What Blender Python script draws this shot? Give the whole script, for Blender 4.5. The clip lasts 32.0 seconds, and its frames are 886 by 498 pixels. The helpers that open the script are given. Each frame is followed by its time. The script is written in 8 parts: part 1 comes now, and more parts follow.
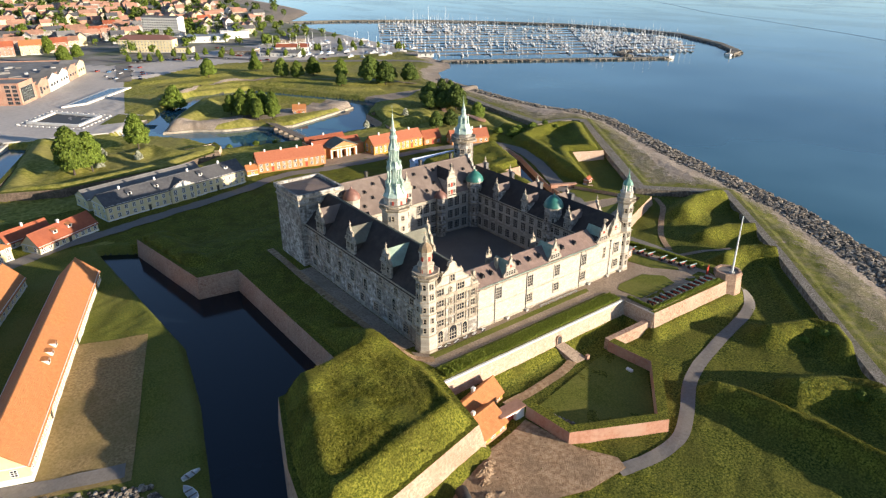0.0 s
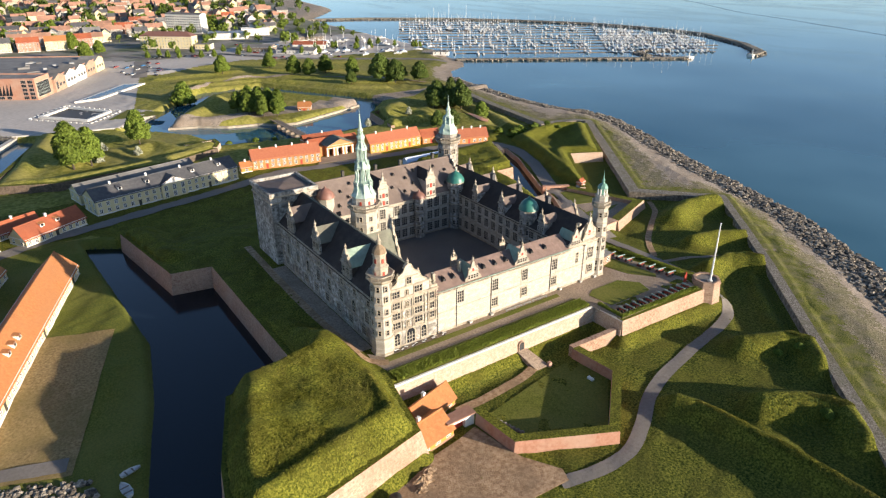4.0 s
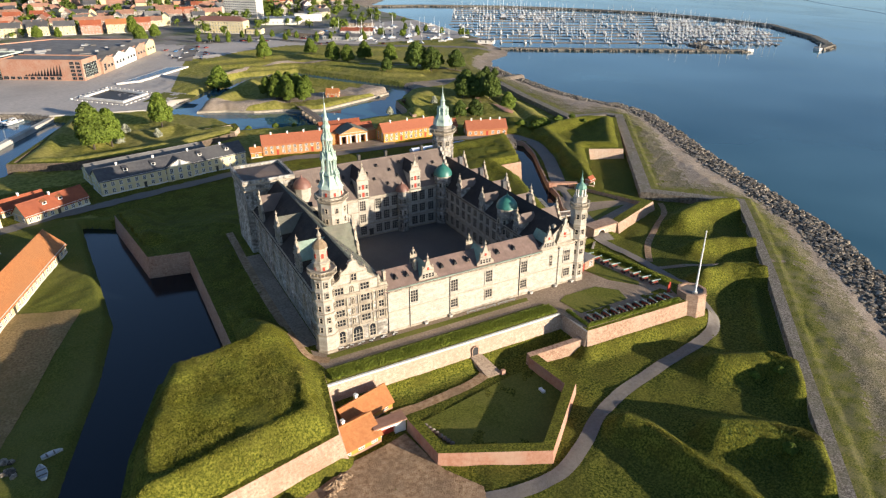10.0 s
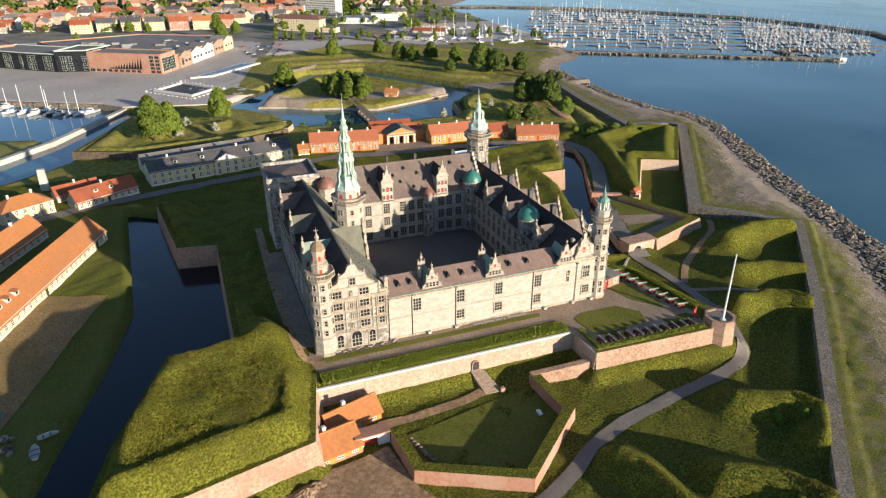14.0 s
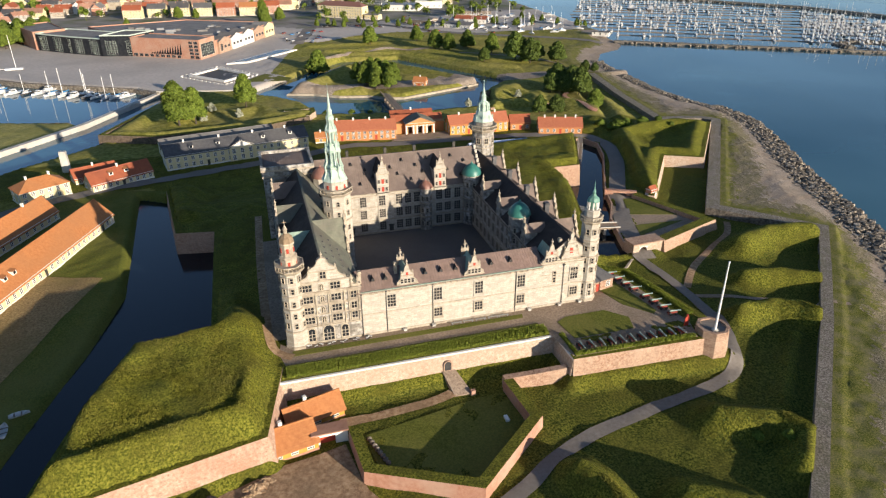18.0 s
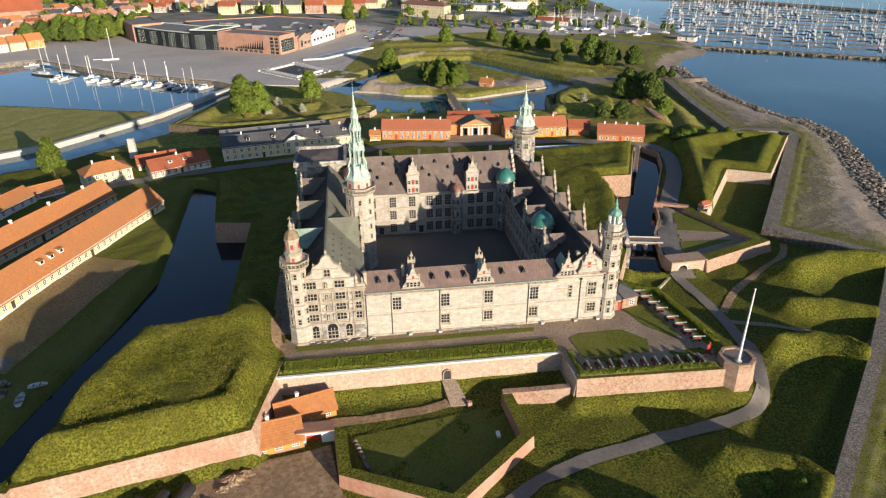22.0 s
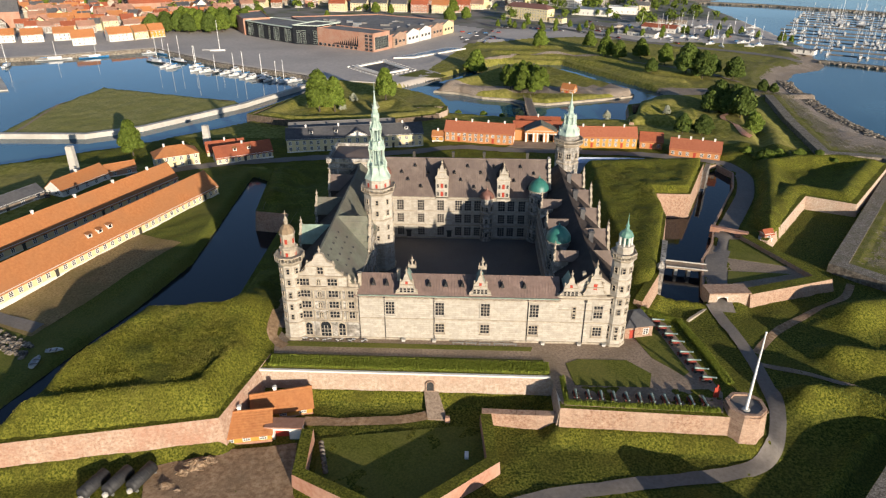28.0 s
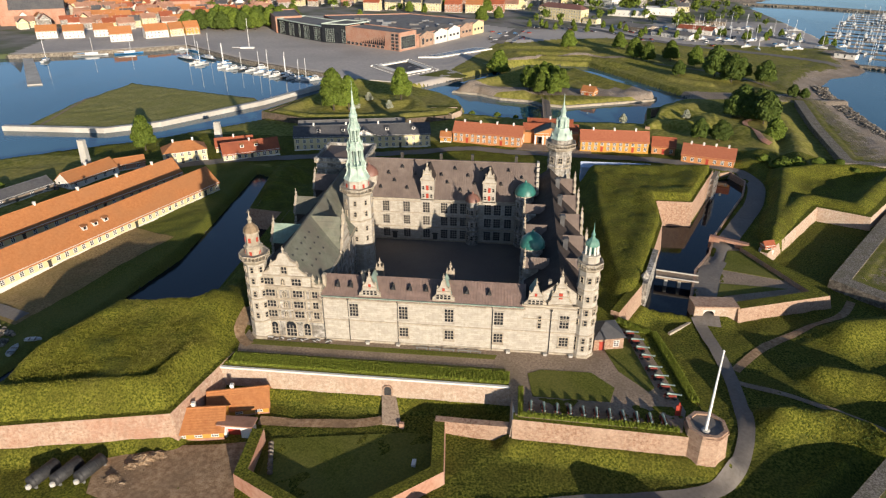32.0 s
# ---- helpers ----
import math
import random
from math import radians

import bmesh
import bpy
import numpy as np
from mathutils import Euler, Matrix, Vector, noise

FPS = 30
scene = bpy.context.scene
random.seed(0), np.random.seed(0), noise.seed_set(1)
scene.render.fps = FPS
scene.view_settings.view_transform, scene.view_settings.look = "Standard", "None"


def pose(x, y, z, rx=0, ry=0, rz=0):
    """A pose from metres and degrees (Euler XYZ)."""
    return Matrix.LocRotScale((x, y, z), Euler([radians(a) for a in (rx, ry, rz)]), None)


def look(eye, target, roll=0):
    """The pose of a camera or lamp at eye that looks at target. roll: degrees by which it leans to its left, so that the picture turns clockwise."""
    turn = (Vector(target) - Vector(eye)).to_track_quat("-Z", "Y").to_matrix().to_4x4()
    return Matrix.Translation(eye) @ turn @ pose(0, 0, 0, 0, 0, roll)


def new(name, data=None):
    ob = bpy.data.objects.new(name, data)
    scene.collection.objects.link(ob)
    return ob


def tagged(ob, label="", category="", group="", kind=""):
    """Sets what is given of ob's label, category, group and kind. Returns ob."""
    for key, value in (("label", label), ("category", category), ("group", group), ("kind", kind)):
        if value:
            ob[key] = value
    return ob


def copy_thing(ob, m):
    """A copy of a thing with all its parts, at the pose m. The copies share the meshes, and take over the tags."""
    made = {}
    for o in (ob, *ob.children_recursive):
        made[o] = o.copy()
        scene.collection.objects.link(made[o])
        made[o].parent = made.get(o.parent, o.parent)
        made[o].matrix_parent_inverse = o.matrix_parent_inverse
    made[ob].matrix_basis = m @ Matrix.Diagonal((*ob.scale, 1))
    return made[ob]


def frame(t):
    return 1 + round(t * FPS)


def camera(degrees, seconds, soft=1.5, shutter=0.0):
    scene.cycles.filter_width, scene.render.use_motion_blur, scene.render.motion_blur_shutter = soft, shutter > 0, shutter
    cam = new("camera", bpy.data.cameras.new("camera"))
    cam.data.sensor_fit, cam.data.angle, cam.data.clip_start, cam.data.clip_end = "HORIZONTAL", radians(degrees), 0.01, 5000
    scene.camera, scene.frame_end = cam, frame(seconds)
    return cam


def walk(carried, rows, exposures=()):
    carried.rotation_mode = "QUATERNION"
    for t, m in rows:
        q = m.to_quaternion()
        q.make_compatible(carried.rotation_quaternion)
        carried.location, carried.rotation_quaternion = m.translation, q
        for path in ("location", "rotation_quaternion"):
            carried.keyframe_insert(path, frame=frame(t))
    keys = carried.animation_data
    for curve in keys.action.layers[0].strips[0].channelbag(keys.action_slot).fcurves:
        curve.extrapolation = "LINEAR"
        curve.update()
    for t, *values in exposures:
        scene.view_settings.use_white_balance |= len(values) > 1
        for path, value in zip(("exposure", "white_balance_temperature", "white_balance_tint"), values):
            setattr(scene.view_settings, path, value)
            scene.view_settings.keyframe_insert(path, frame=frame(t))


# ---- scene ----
cam = camera(68.3, 32.0, soft=1.25)
PATH = [
    (0, (-80.191, -112.957, 91.669), (-79.088, -111.51, 90.838), -0.1),
    (0.5, (-78.374, -114.084, 91.656), (-77.272, -112.637, 90.825), -0.1),
    (1, (-76.747, -115.303, 92.004), (-75.701, -113.815, 91.172), -0.1),
    (1.5, (-74.656, -116.415, 91.818), (-73.625, -114.917, 90.986), -0.1),
    (2, (-72.651, -117.432, 91.816), (-71.62, -115.934, 90.984), -0.1),
    (2.5, (-70.836, -118.429, 91.799), (-69.804, -116.932, 90.968), -0.1),
    (3, (-68.929, -119.481, 92.033), (-67.896, -117.985, 91.199), -0.1),
    (3.5, (-66.72, -120.428, 91.795), (-65.686, -118.931, 90.963), -0.1),
    (5.5, (-58.055, -123.886, 91.678), (-57.044, -122.392, 90.812), -0.1),
    (6, (-55.743, -124.657, 91.389), (-54.733, -123.165, 90.521), -0.1),
    (6.5, (-53.689, -125.428, 91.525), (-52.699, -123.922, 90.656), -0.0),
    (7, (-51.089, -126.314, 91.367), (-50.147, -124.778, 90.499), -0.1),
    (7.5, (-48.74, -126.842, 91.253), (-47.798, -125.306, 90.386), -0.1),
    (8, (-46.514, -127.452, 91.169), (-45.585, -125.908, 90.302), -0.1),
    (8.5, (-44.152, -128.078, 91.163), (-43.246, -126.521, 90.295), -0.1),
    (9, (-41.853, -128.538, 90.827), (-40.946, -126.98, 89.961), -0.1),
    (9.5, (-39.633, -129.127, 90.842), (-38.727, -127.569, 89.975), -0.1),
    (10, (-37.247, -129.644, 90.806), (-36.39, -128.058, 89.94), -0.1),
    (10.5, (-34.961, -130.011, 90.565), (-34.105, -128.425, 89.7), -0.1),
    (11, (-32.887, -130.54, 90.663), (-32.087, -128.924, 89.797), -0.1),
    (11.5, (-30.341, -131.027, 90.678), (-29.63, -129.369, 89.813), -0.2),
    (12, (-28.083, -131.282, 90.672), (-27.375, -129.623, 89.808), -0.1),
    (12.5, (-25.969, -131.472, 90.686), (-25.307, -129.795, 89.821), -0.1),
    (13, (-23.592, -131.801, 90.56), (-22.946, -130.117, 89.696), -0.2),
    (13.5, (-21.358, -132.019, 90.564), (-20.712, -130.335, 89.7), -0.2),
    (14, (-19.336, -132.218, 90.507), (-18.69, -130.534, 89.643), -0.1),
    (14.5, (-16.944, -132.401, 90.507), (-16.338, -130.702, 89.643), -0.2),
    (16.5, (-7.828, -133.042, 90.188), (-7.272, -131.329, 89.319), -0.2),
    (17, (-5.632, -133.088, 90.035), (-5.079, -131.384, 89.145), -0.2),
    (17.5, (-3.279, -133.284, 90.226), (-2.782, -131.565, 89.332), -0.2),
    (18, (-0.89, -133.441, 90.204), (-0.396, -131.722, 89.31), -0.3),
    (18.5, (1.246, -133.561, 90.109), (1.7, -131.83, 89.215), -0.2),
    (19, (3.552, -133.628, 89.949), (3.996, -131.894, 89.056), -0.2),
    (19.5, (5.731, -133.627, 89.885), (6.165, -131.892, 88.991), -0.2),
    (20, (8.035, -133.633, 89.798), (8.409, -131.883, 88.905), -0.2),
    (20.5, (10.291, -133.787, 89.885), (10.635, -132.031, 88.991), -0.2),
    (21, (12.51, -133.798, 89.812), (12.849, -132.041, 88.919), -0.2),
    (21.5, (14.813, -133.627, 89.748), (15.077, -131.857, 88.855), -0.2),
    (22, (17.08, -133.625, 89.669), (17.326, -131.852, 88.777), -0.3),
    (22.5, (19.079, -133.511, 89.566), (19.314, -131.736, 88.675), -0.2),
    (23, (21.422, -133.212, 89.489), (21.622, -131.433, 88.597), -0.2),
    (23.5, (23.579, -133.071, 89.593), (23.779, -131.292, 88.701), -0.2),
    (24, (25.755, -132.807, 89.438), (25.943, -131.027, 88.546), -0.3),
    (24.5, (27.861, -132.525, 89.427), (27.994, -130.739, 88.536), -0.3),
    (25, (30.29, -132.298, 89.332), (30.384, -130.509, 88.442), -0.3),
    (25.5, (32.28, -131.864, 89.25), (32.373, -130.075, 88.36), -0.3),
    (26, (34.47, -131.482, 89.203), (34.527, -129.692, 88.312), -0.3),
    (26.5, (36.479, -131.012, 89.057), (36.457, -129.221, 88.166), -0.3),
    (28.5, (44.124, -129.574, 88.814), (44.034, -127.784, 87.928), 0.1),
    (29, (46.443, -128.97, 88.818), (46.327, -127.181, 87.931), 0.0),
    (29.5, (48.58, -128.739, 88.89), (48.464, -126.95, 88.003), 0.0),
    (30, (50.658, -128.13, 88.889), (50.543, -126.341, 88.002), 0.0),
    (30.5, (52.945, -127.727, 88.983), (52.829, -125.939, 88.094), -0.1),
    (31, (55.113, -127.312, 88.786), (54.998, -125.524, 87.898), 0.0),
    (31.5, (57.458, -126.931, 88.778), (57.342, -125.143, 87.891), -0.1),
    (32, (59.245, -126.41, 88.831), (59.048, -124.629, 87.942), 0.1),
]
walk(cam, [(t, look(eye, target, roll)) for t, eye, target, roll in PATH],
     exposures=[(0, 1.17), (6, 1.09), (13, 0.89), (19, 0.77), (26, 0.62), (32, 0.52)])

# ---- world, sun, exposure ----
SUN_FROM = Vector((0.515, -0.857, 0.195)).normalized()
world = bpy.data.worlds.new("sky")
scene.world = world
world.use_nodes = True
_wn = world.node_tree.nodes
_sky = _wn.new("ShaderNodeTexSky")
_sky.sky_type, _sky.sun_disc = "NISHITA", False
_sky.sun_elevation = math.asin(SUN_FROM.z)
_sky.sun_rotation = math.atan2(SUN_FROM.x, SUN_FROM.y)
_sky.air_density, _sky.dust_density, _sky.ozone_density = 0.65, 0.35, 1.7
world.node_tree.links.new(_sky.outputs[0], _wn["Background"].inputs[0])
_wn["Background"].inputs[1].default_value = 0.106
sun = new("sun", bpy.data.lights.new("sun", "SUN"))
sun.data.energy, sun.data.angle, sun.data.color = 5.0, radians(0.55), (1.0, 0.86, 0.69)
sun.matrix_world = look(SUN_FROM * 100, (0, 0, 0))


# ---- materials ----
def mix_nodes(name, stops, scale=1.0, detail=5.0, rough=0.85, bump=0.0, bump_scale=8.0, metal=0.0, coarse=None, spec=0.3,
              island=0.0, bands=None, relief=0.25, fine_detail=4, streaks=None, spread=0.4, blocks=None, pieces=0.0):
    """A noise-driven surface. stops: colours from low to high noise; coarse: (scale, colour, amount) of larger stains;
    bands: (axis, spacing, depth) of regular joints or seams as fine relief; island: brightness change from piece to piece."""
    m = bpy.data.materials.new(name)
    m.use_nodes = True
    nt = m.node_tree
    n, link = nt.nodes, nt.links.new
    b = n["Principled BSDF"]
    b.inputs["Roughness"].default_value = rough
    b.inputs["Metallic"].default_value = metal
    b.inputs["Specular IOR Level"].default_value = spec
    geo = n.new("ShaderNodeNewGeometry")
    noise_tex = n.new("ShaderNodeTexNoise")
    noise_tex.inputs["Scale"].default_value = scale
    noise_tex.inputs["Detail"].default_value = detail
    noise_tex.inputs["Roughness"].default_value = 0.62
    link(geo.outputs["Position"], noise_tex.inputs["Vector"])
    ramp = n.new("ShaderNodeValToRGB")
    els = ramp.color_ramp.elements
    for k, c in enumerate(stops):
        p = 0.5 - spread / 2 + spread * k / max(1, len(stops) - 1)
        e = els[k] if k < 2 else els.new(p)
        e.position, e.color = p, (*c, 1)
    if len(stops) == 1:
        els[1].color = (*stops[0], 1)
    link(noise_tex.outputs["Fac"], ramp.inputs[0])
    out = ramp.outputs[0]
    if coarse:
        big = n.new("ShaderNodeTexNoise")
        big.inputs["Scale"].default_value = coarse[0]
        big.inputs["Detail"].default_value = 4
        link(geo.outputs["Position"], big.inputs["Vector"])
        rr = n.new("ShaderNodeMapRange")
        rr.inputs[1].default_value, rr.inputs[2].default_value = 0.42, 0.66
        rr.inputs[4].default_value = coarse[2]
        link(big.outputs["Fac"], rr.inputs[0])
        mx = n.new("ShaderNodeMix")
        mx.data_type = "RGBA"
        link(rr.outputs[0], mx.inputs[0])
        link(out, mx.inputs[6])
        mx.inputs[7].default_value = (*coarse[1], 1)
        out = mx.outputs[2]
    if blocks:
        sx = n.new("ShaderNodeSeparateXYZ")
        link(geo.outputs["Position"], sx.inputs[0])
        su = n.new("ShaderNodeMath")
        link(sx.outputs[0], su.inputs[0])
        link(sx.outputs[1], su.inputs[1])
        cb = n.new("ShaderNodeCombineXYZ")
        link(su.outputs[0], cb.inputs[0])
        link(sx.outputs[2], cb.inputs[1])
        bt = n.new("ShaderNodeTexBrick")
        bt.inputs["Color1"].default_value, bt.inputs["Color2"].default_value, bt.inputs["Mortar"].default_value = (1.1, 1.1, 1.1, 1), (blocks[2],) * 3 + (1,), (0.72, 0.7, 0.67, 1)
        bt.inputs["Scale"].default_value, bt.inputs["Mortar Size"].default_value, bt.inputs["Mortar Smooth"].default_value = 1.0, blocks[1] * 0.04, 0.3
        bt.inputs["Brick Width"].default_value, bt.inputs["Row Height"].default_value = blocks[0], blocks[1]
        link(cb.outputs[0], bt.inputs["Vector"])
        mb = n.new("ShaderNodeMix")
        mb.data_type, mb.blend_type = "RGBA", "MULTIPLY"
        mb.inputs[0].default_value = 1.0
        link(out, mb.inputs[6])
        link(bt.outputs["Color"], mb.inputs[7])
        out = mb.outputs[2]
    if streaks:
        mp = n.new("ShaderNodeMapping")
        mp.inputs["Scale"].default_value = (1.3, 1.3, 0.09)
        link(geo.outputs["Position"], mp.inputs["Vector"])
        st = n.new("ShaderNodeTexNoise")
        st.inputs["Scale"].default_value, st.inputs["Detail"].default_value = 1.0, 6
        link(mp.outputs[0], st.inputs["Vector"])
        sr = n.new("ShaderNodeMapRange")
        sr.inputs[1].default_value, sr.inputs[2].default_value, sr.inputs[4].default_value = 0.5, 0.75, streaks[1]
        link(st.outputs["Fac"], sr.inputs[0])
        sm = n.new("ShaderNodeMix")
        sm.data_type = "RGBA"
        link(sr.outputs[0], sm.inputs[0])
        link(out, sm.inputs[6])
        sm.inputs[7].default_value = (*streaks[0], 1)
        out = sm.outputs[2]
    if island:
        oi = n.new("ShaderNodeObjectInfo")
        mr = n.new("ShaderNodeMapRange")
        mr.inputs[3].default_value, mr.inputs[4].default_value = 1 - island, 1 + island
        link(oi.outputs["Random"], mr.inputs[0])
        hs = n.new("ShaderNodeHueSaturation")
        link(mr.outputs[0], hs.inputs["Value"])
        link(out, hs.inputs["Color"])
        out = hs.outputs[0]
    if pieces:
        pr = n.new("ShaderNodeMapRange")
        pr.inputs[3].default_value, pr.inputs[4].default_value = 1 - pieces, 1 + pieces
        link(geo.outputs["Random Per Island"], pr.inputs[0])
        ps = n.new("ShaderNodeHueSaturation")
        link(pr.outputs[0], ps.inputs["Value"])
        link(out, ps.inputs["Color"])
        out = ps.outputs[0]
    link(out, b.inputs["Base Color"])
    if bump:
        fine = n.new("ShaderNodeTexNoise")
        fine.inputs["Scale"].default_value = bump_scale
        fine.inputs["Detail"].default_value = fine_detail
        fine.inputs["Roughness"].default_value = 0.65
        link(geo.outputs["Position"], fine.inputs["Vector"])
        height = fine.outputs["Fac"]
        if bands:
            axis, spacing, depth = bands
            wave = n.new("ShaderNodeTexWave")
            wave.wave_profile = "SIN"
            wave.bands_direction = axis
            wave.inputs["Scale"].default_value = 0.314 / spacing
            link(geo.outputs["Position"], wave.inputs["Vector"])
            pw = n.new("ShaderNodeMath")
            pw.operation = "POWER"
            link(wave.outputs["Fac"], pw.inputs[0])
            pw.inputs[1].default_value = 10
            ad = n.new("ShaderNodeMath")
            ad.operation = "MULTIPLY_ADD"
            link(pw.outputs[0], ad.inputs[0])
            ad.inputs[1].default_value = depth
            link(height, ad.inputs[2])
            height = ad.outputs[0]
        bp = n.new("ShaderNodeBump")
        bp.inputs["Strength"].default_value = bump
        bp.inputs["Distance"].default_value = relief
        link(height, bp.inputs["Height"])
        link(bp.outputs[0], b.inputs["Normal"])
    return m


def water_material(name="water", low=(0.011, 0.066, 0.098, 1), high=(0.072, 0.165, 0.21, 1), waves=1.0):
    """Water with drifting slicks: smooth lanes that mirror the low sky between wind-ruffled ones."""
    m = bpy.data.materials.new(name)
    m.use_nodes = True
    n, link = m.node_tree.nodes, m.node_tree.links.new
    b = n["Principled BSDF"]
    b.inputs["IOR"].default_value = 1.34
    geo = n.new("ShaderNodeNewGeometry")

    def noise(scale, detail, stretch, turn, bend=0.0):
        mp = n.new("ShaderNodeMapping")
        mp.inputs["Scale"].default_value = stretch
        mp.inputs["Rotation"].default_value = (0, 0, turn)
        link(geo.outputs["Position"], mp.inputs["Vector"])
        tx = n.new("ShaderNodeTexNoise")
        tx.inputs["Scale"].default_value, tx.inputs["Detail"].default_value = scale, detail
        tx.inputs["Distortion"].default_value = bend
        link(mp.outputs[0], tx.inputs["Vector"])
        return tx.outputs["Fac"]

    def spread(fac, a, c, lo, hi):
        r = n.new("ShaderNodeMapRange")
        for k, v in enumerate((a, c, lo, hi)):
            r.inputs[k + 1].default_value = v
        link(fac, r.inputs[0])
        return r.outputs[0]

    ramp = n.new("ShaderNodeValToRGB")
    ramp.color_ramp.elements[0].position, ramp.color_ramp.elements[0].color = 0.35, low
    ramp.color_ramp.elements[1].position, ramp.color_ramp.elements[1].color = 0.68, high
    link(noise(0.006, 3, (1, 1, 1), 0.0), ramp.inputs[0])
    link(ramp.outputs[0], b.inputs["Base Color"])
    slick = noise(1.0, 6, (0.0075, 0.0024, 1), 0.75, 2.4)
    link(spread(slick, 0.42, 0.58, 0.02, 0.13), b.inputs["Roughness"])
    bp = n.new("ShaderNodeBump")
    bp.inputs["Distance"].default_value = 0.25
    link(spread(slick, 0.42, 0.58, 0.01 * waves, 0.20 * waves), bp.inputs["Strength"])
    link(noise(0.7, 6, (1.0, 0.55, 1), 0.3), bp.inputs["Height"])
    link(bp.outputs[0], b.inputs["Normal"])
    return m


GRASS = mix_nodes("grass", [(0.044, 0.052, 0.008), (0.118, 0.126, 0.016), (0.225, 0.212, 0.034)], 2.3, 14, 0.95, 0.7, 2.6,
                  coarse=(0.17, (0.075, 0.072, 0.013), 0.65), spec=0.1, relief=0.6, fine_detail=10, spread=0.24)
MEADOW = mix_nodes("park_grass", [(0.12, 0.13, 0.024), (0.215, 0.205, 0.04), (0.31, 0.28, 0.08)], 0.5, 12, 0.95, 0.8, 1.5, coarse=(0.03, (0.22, 0.19, 0.07), 0.6), spec=0.1, spread=0.28)
LAWN = mix_nodes("lawn", [(0.075, 0.092, 0.016), (0.165, 0.168, 0.034)], 2.4, 12, 0.95, 0.5, 5,
                 coarse=(0.06, (0.19, 0.175, 0.055), 0.5), spec=0.1, spread=0.26)
MOWN = mix_nodes("low_green_grass", [(0.026, 0.038, 0.006), (0.088, 0.10, 0.015), (0.18, 0.175, 0.032)], 2.0, 15, 0.95, 0.9, 2.4, coarse=(0.12, (0.105, 0.10, 0.020), 0.5), spec=0.1, spread=0.24)
DRY = mix_nodes("dry_grass", [(0.19, 0.185, 0.05), (0.34, 0.31, 0.12)], 0.7, 11, 0.95, 0.5, 4, coarse=(0.05, (0.20, 0.20, 0.055), 0.7), spec=0.1, spread=0.3)
HEDGE = mix_nodes("hedge_leaves", [(0.08, 0.11, 0.012), (0.18, 0.22, 0.024), (0.28, 0.29, 0.05)], 2.0, 8, 0.8)
TUFT = mix_nodes("long_grass", [(0.062, 0.068, 0.010), (0.15, 0.15, 0.02), (0.26, 0.235, 0.045)], 0.8, 8, 0.9, coarse=(0.1, (0.18, 0.16, 0.05), 0.5), spec=0.1, pieces=0.25)
SAND = mix_nodes("shingle_beach", [(0.15, 0.118, 0.088), (0.30, 0.245, 0.19), (0.47, 0.395, 0.325)], 3.0, 14, 0.9, 0.6, 5, coarse=(0.09, (0.225, 0.175, 0.125), 0.75), spread=0.24)
SHORE = mix_nodes("shore_grass_and_shingle", [(0.055, 0.07, 0.012), (0.135, 0.14, 0.026), (0.25, 0.225, 0.07)], 3.2, 14, 0.95, 0.7, 4, coarse=(0.3, (0.23, 0.195, 0.12), 0.5), spec=0.1, spread=0.26)
SHINGLE = mix_nodes("brown_shingle", [(0.075, 0.066, 0.036), (0.185, 0.155, 0.095), (0.35, 0.30, 0.21)], 3.0, 14, 0.92, 0.9, 3, coarse=(0.25, (0.15, 0.14, 0.06), 0.55), spec=0.15, spread=0.2)
STONEWALK = mix_nodes("stone_walk", [(0.105, 0.09, 0.072), (0.19, 0.165, 0.135), (0.32, 0.285, 0.24)], 2.8, 11, 0.9, 0.8, 4, coarse=(0.3, (0.12, 0.115, 0.06), 0.5), spread=0.2)
CARRIAGE = mix_nodes("faded_red_timber", [(0.22, 0.04, 0.03), (0.32, 0.07, 0.05)], 1.5, 5, 0.7)
GRAVEL = mix_nodes("gravel", [(0.22, 0.16, 0.115), (0.31, 0.235, 0.172), (0.40, 0.31, 0.232)], 1.8, 13, 0.9, 0.5, 8, coarse=(0.14, (0.20, 0.155, 0.105), 0.65), spread=0.3)
DIRT = mix_nodes("bare_earth", [(0.23, 0.14, 0.075), (0.36, 0.235, 0.135), (0.48, 0.335, 0.205)], 1.0, 12, 0.95, 0.9, 3, coarse=(0.14, (0.20, 0.135, 0.08), 0.7), spread=0.3)
SPOIL = mix_nodes("dug_earth", [(0.15, 0.095, 0.055), (0.28, 0.19, 0.115), (0.40, 0.29, 0.19)], 1.6, 12, 0.95, 0.9, 3, spread=0.26)
WORN = mix_nodes("worn_turf", [(0.20, 0.14, 0.062), (0.31, 0.215, 0.10), (0.40, 0.29, 0.145)], 1.6, 12, 0.95, 0.6, 4, coarse=(0.08, (0.20, 0.155, 0.062), 0.7), spec=0.1, spread=0.28)
ASPHALT = mix_nodes("asphalt", [(0.155, 0.138, 0.12), (0.235, 0.21, 0.185)], 1.2, 11, 0.88, 0.25, 12, coarse=(0.15, (0.175, 0.155, 0.13), 0.6))
PAVING = mix_nodes("plaza_paving", [(0.40, 0.36, 0.32), (0.52, 0.47, 0.42)], 0.4, 11, 0.85, 0.15, 12, coarse=(0.02, (0.33, 0.30, 0.27), 0.6))
COBBLE = mix_nodes("courtyard_cobbles", [(0.10, 0.092, 0.085), (0.16, 0.145, 0.13)], 2.5, 5, 0.85, 0.5, 6, coarse=(0.1, (0.19, 0.17, 0.15), 0.4))
BED = mix_nodes("sea_bed", [(0.06, 0.06, 0.045), (0.10, 0.09, 0.06)], 0.1, 4, 0.9)
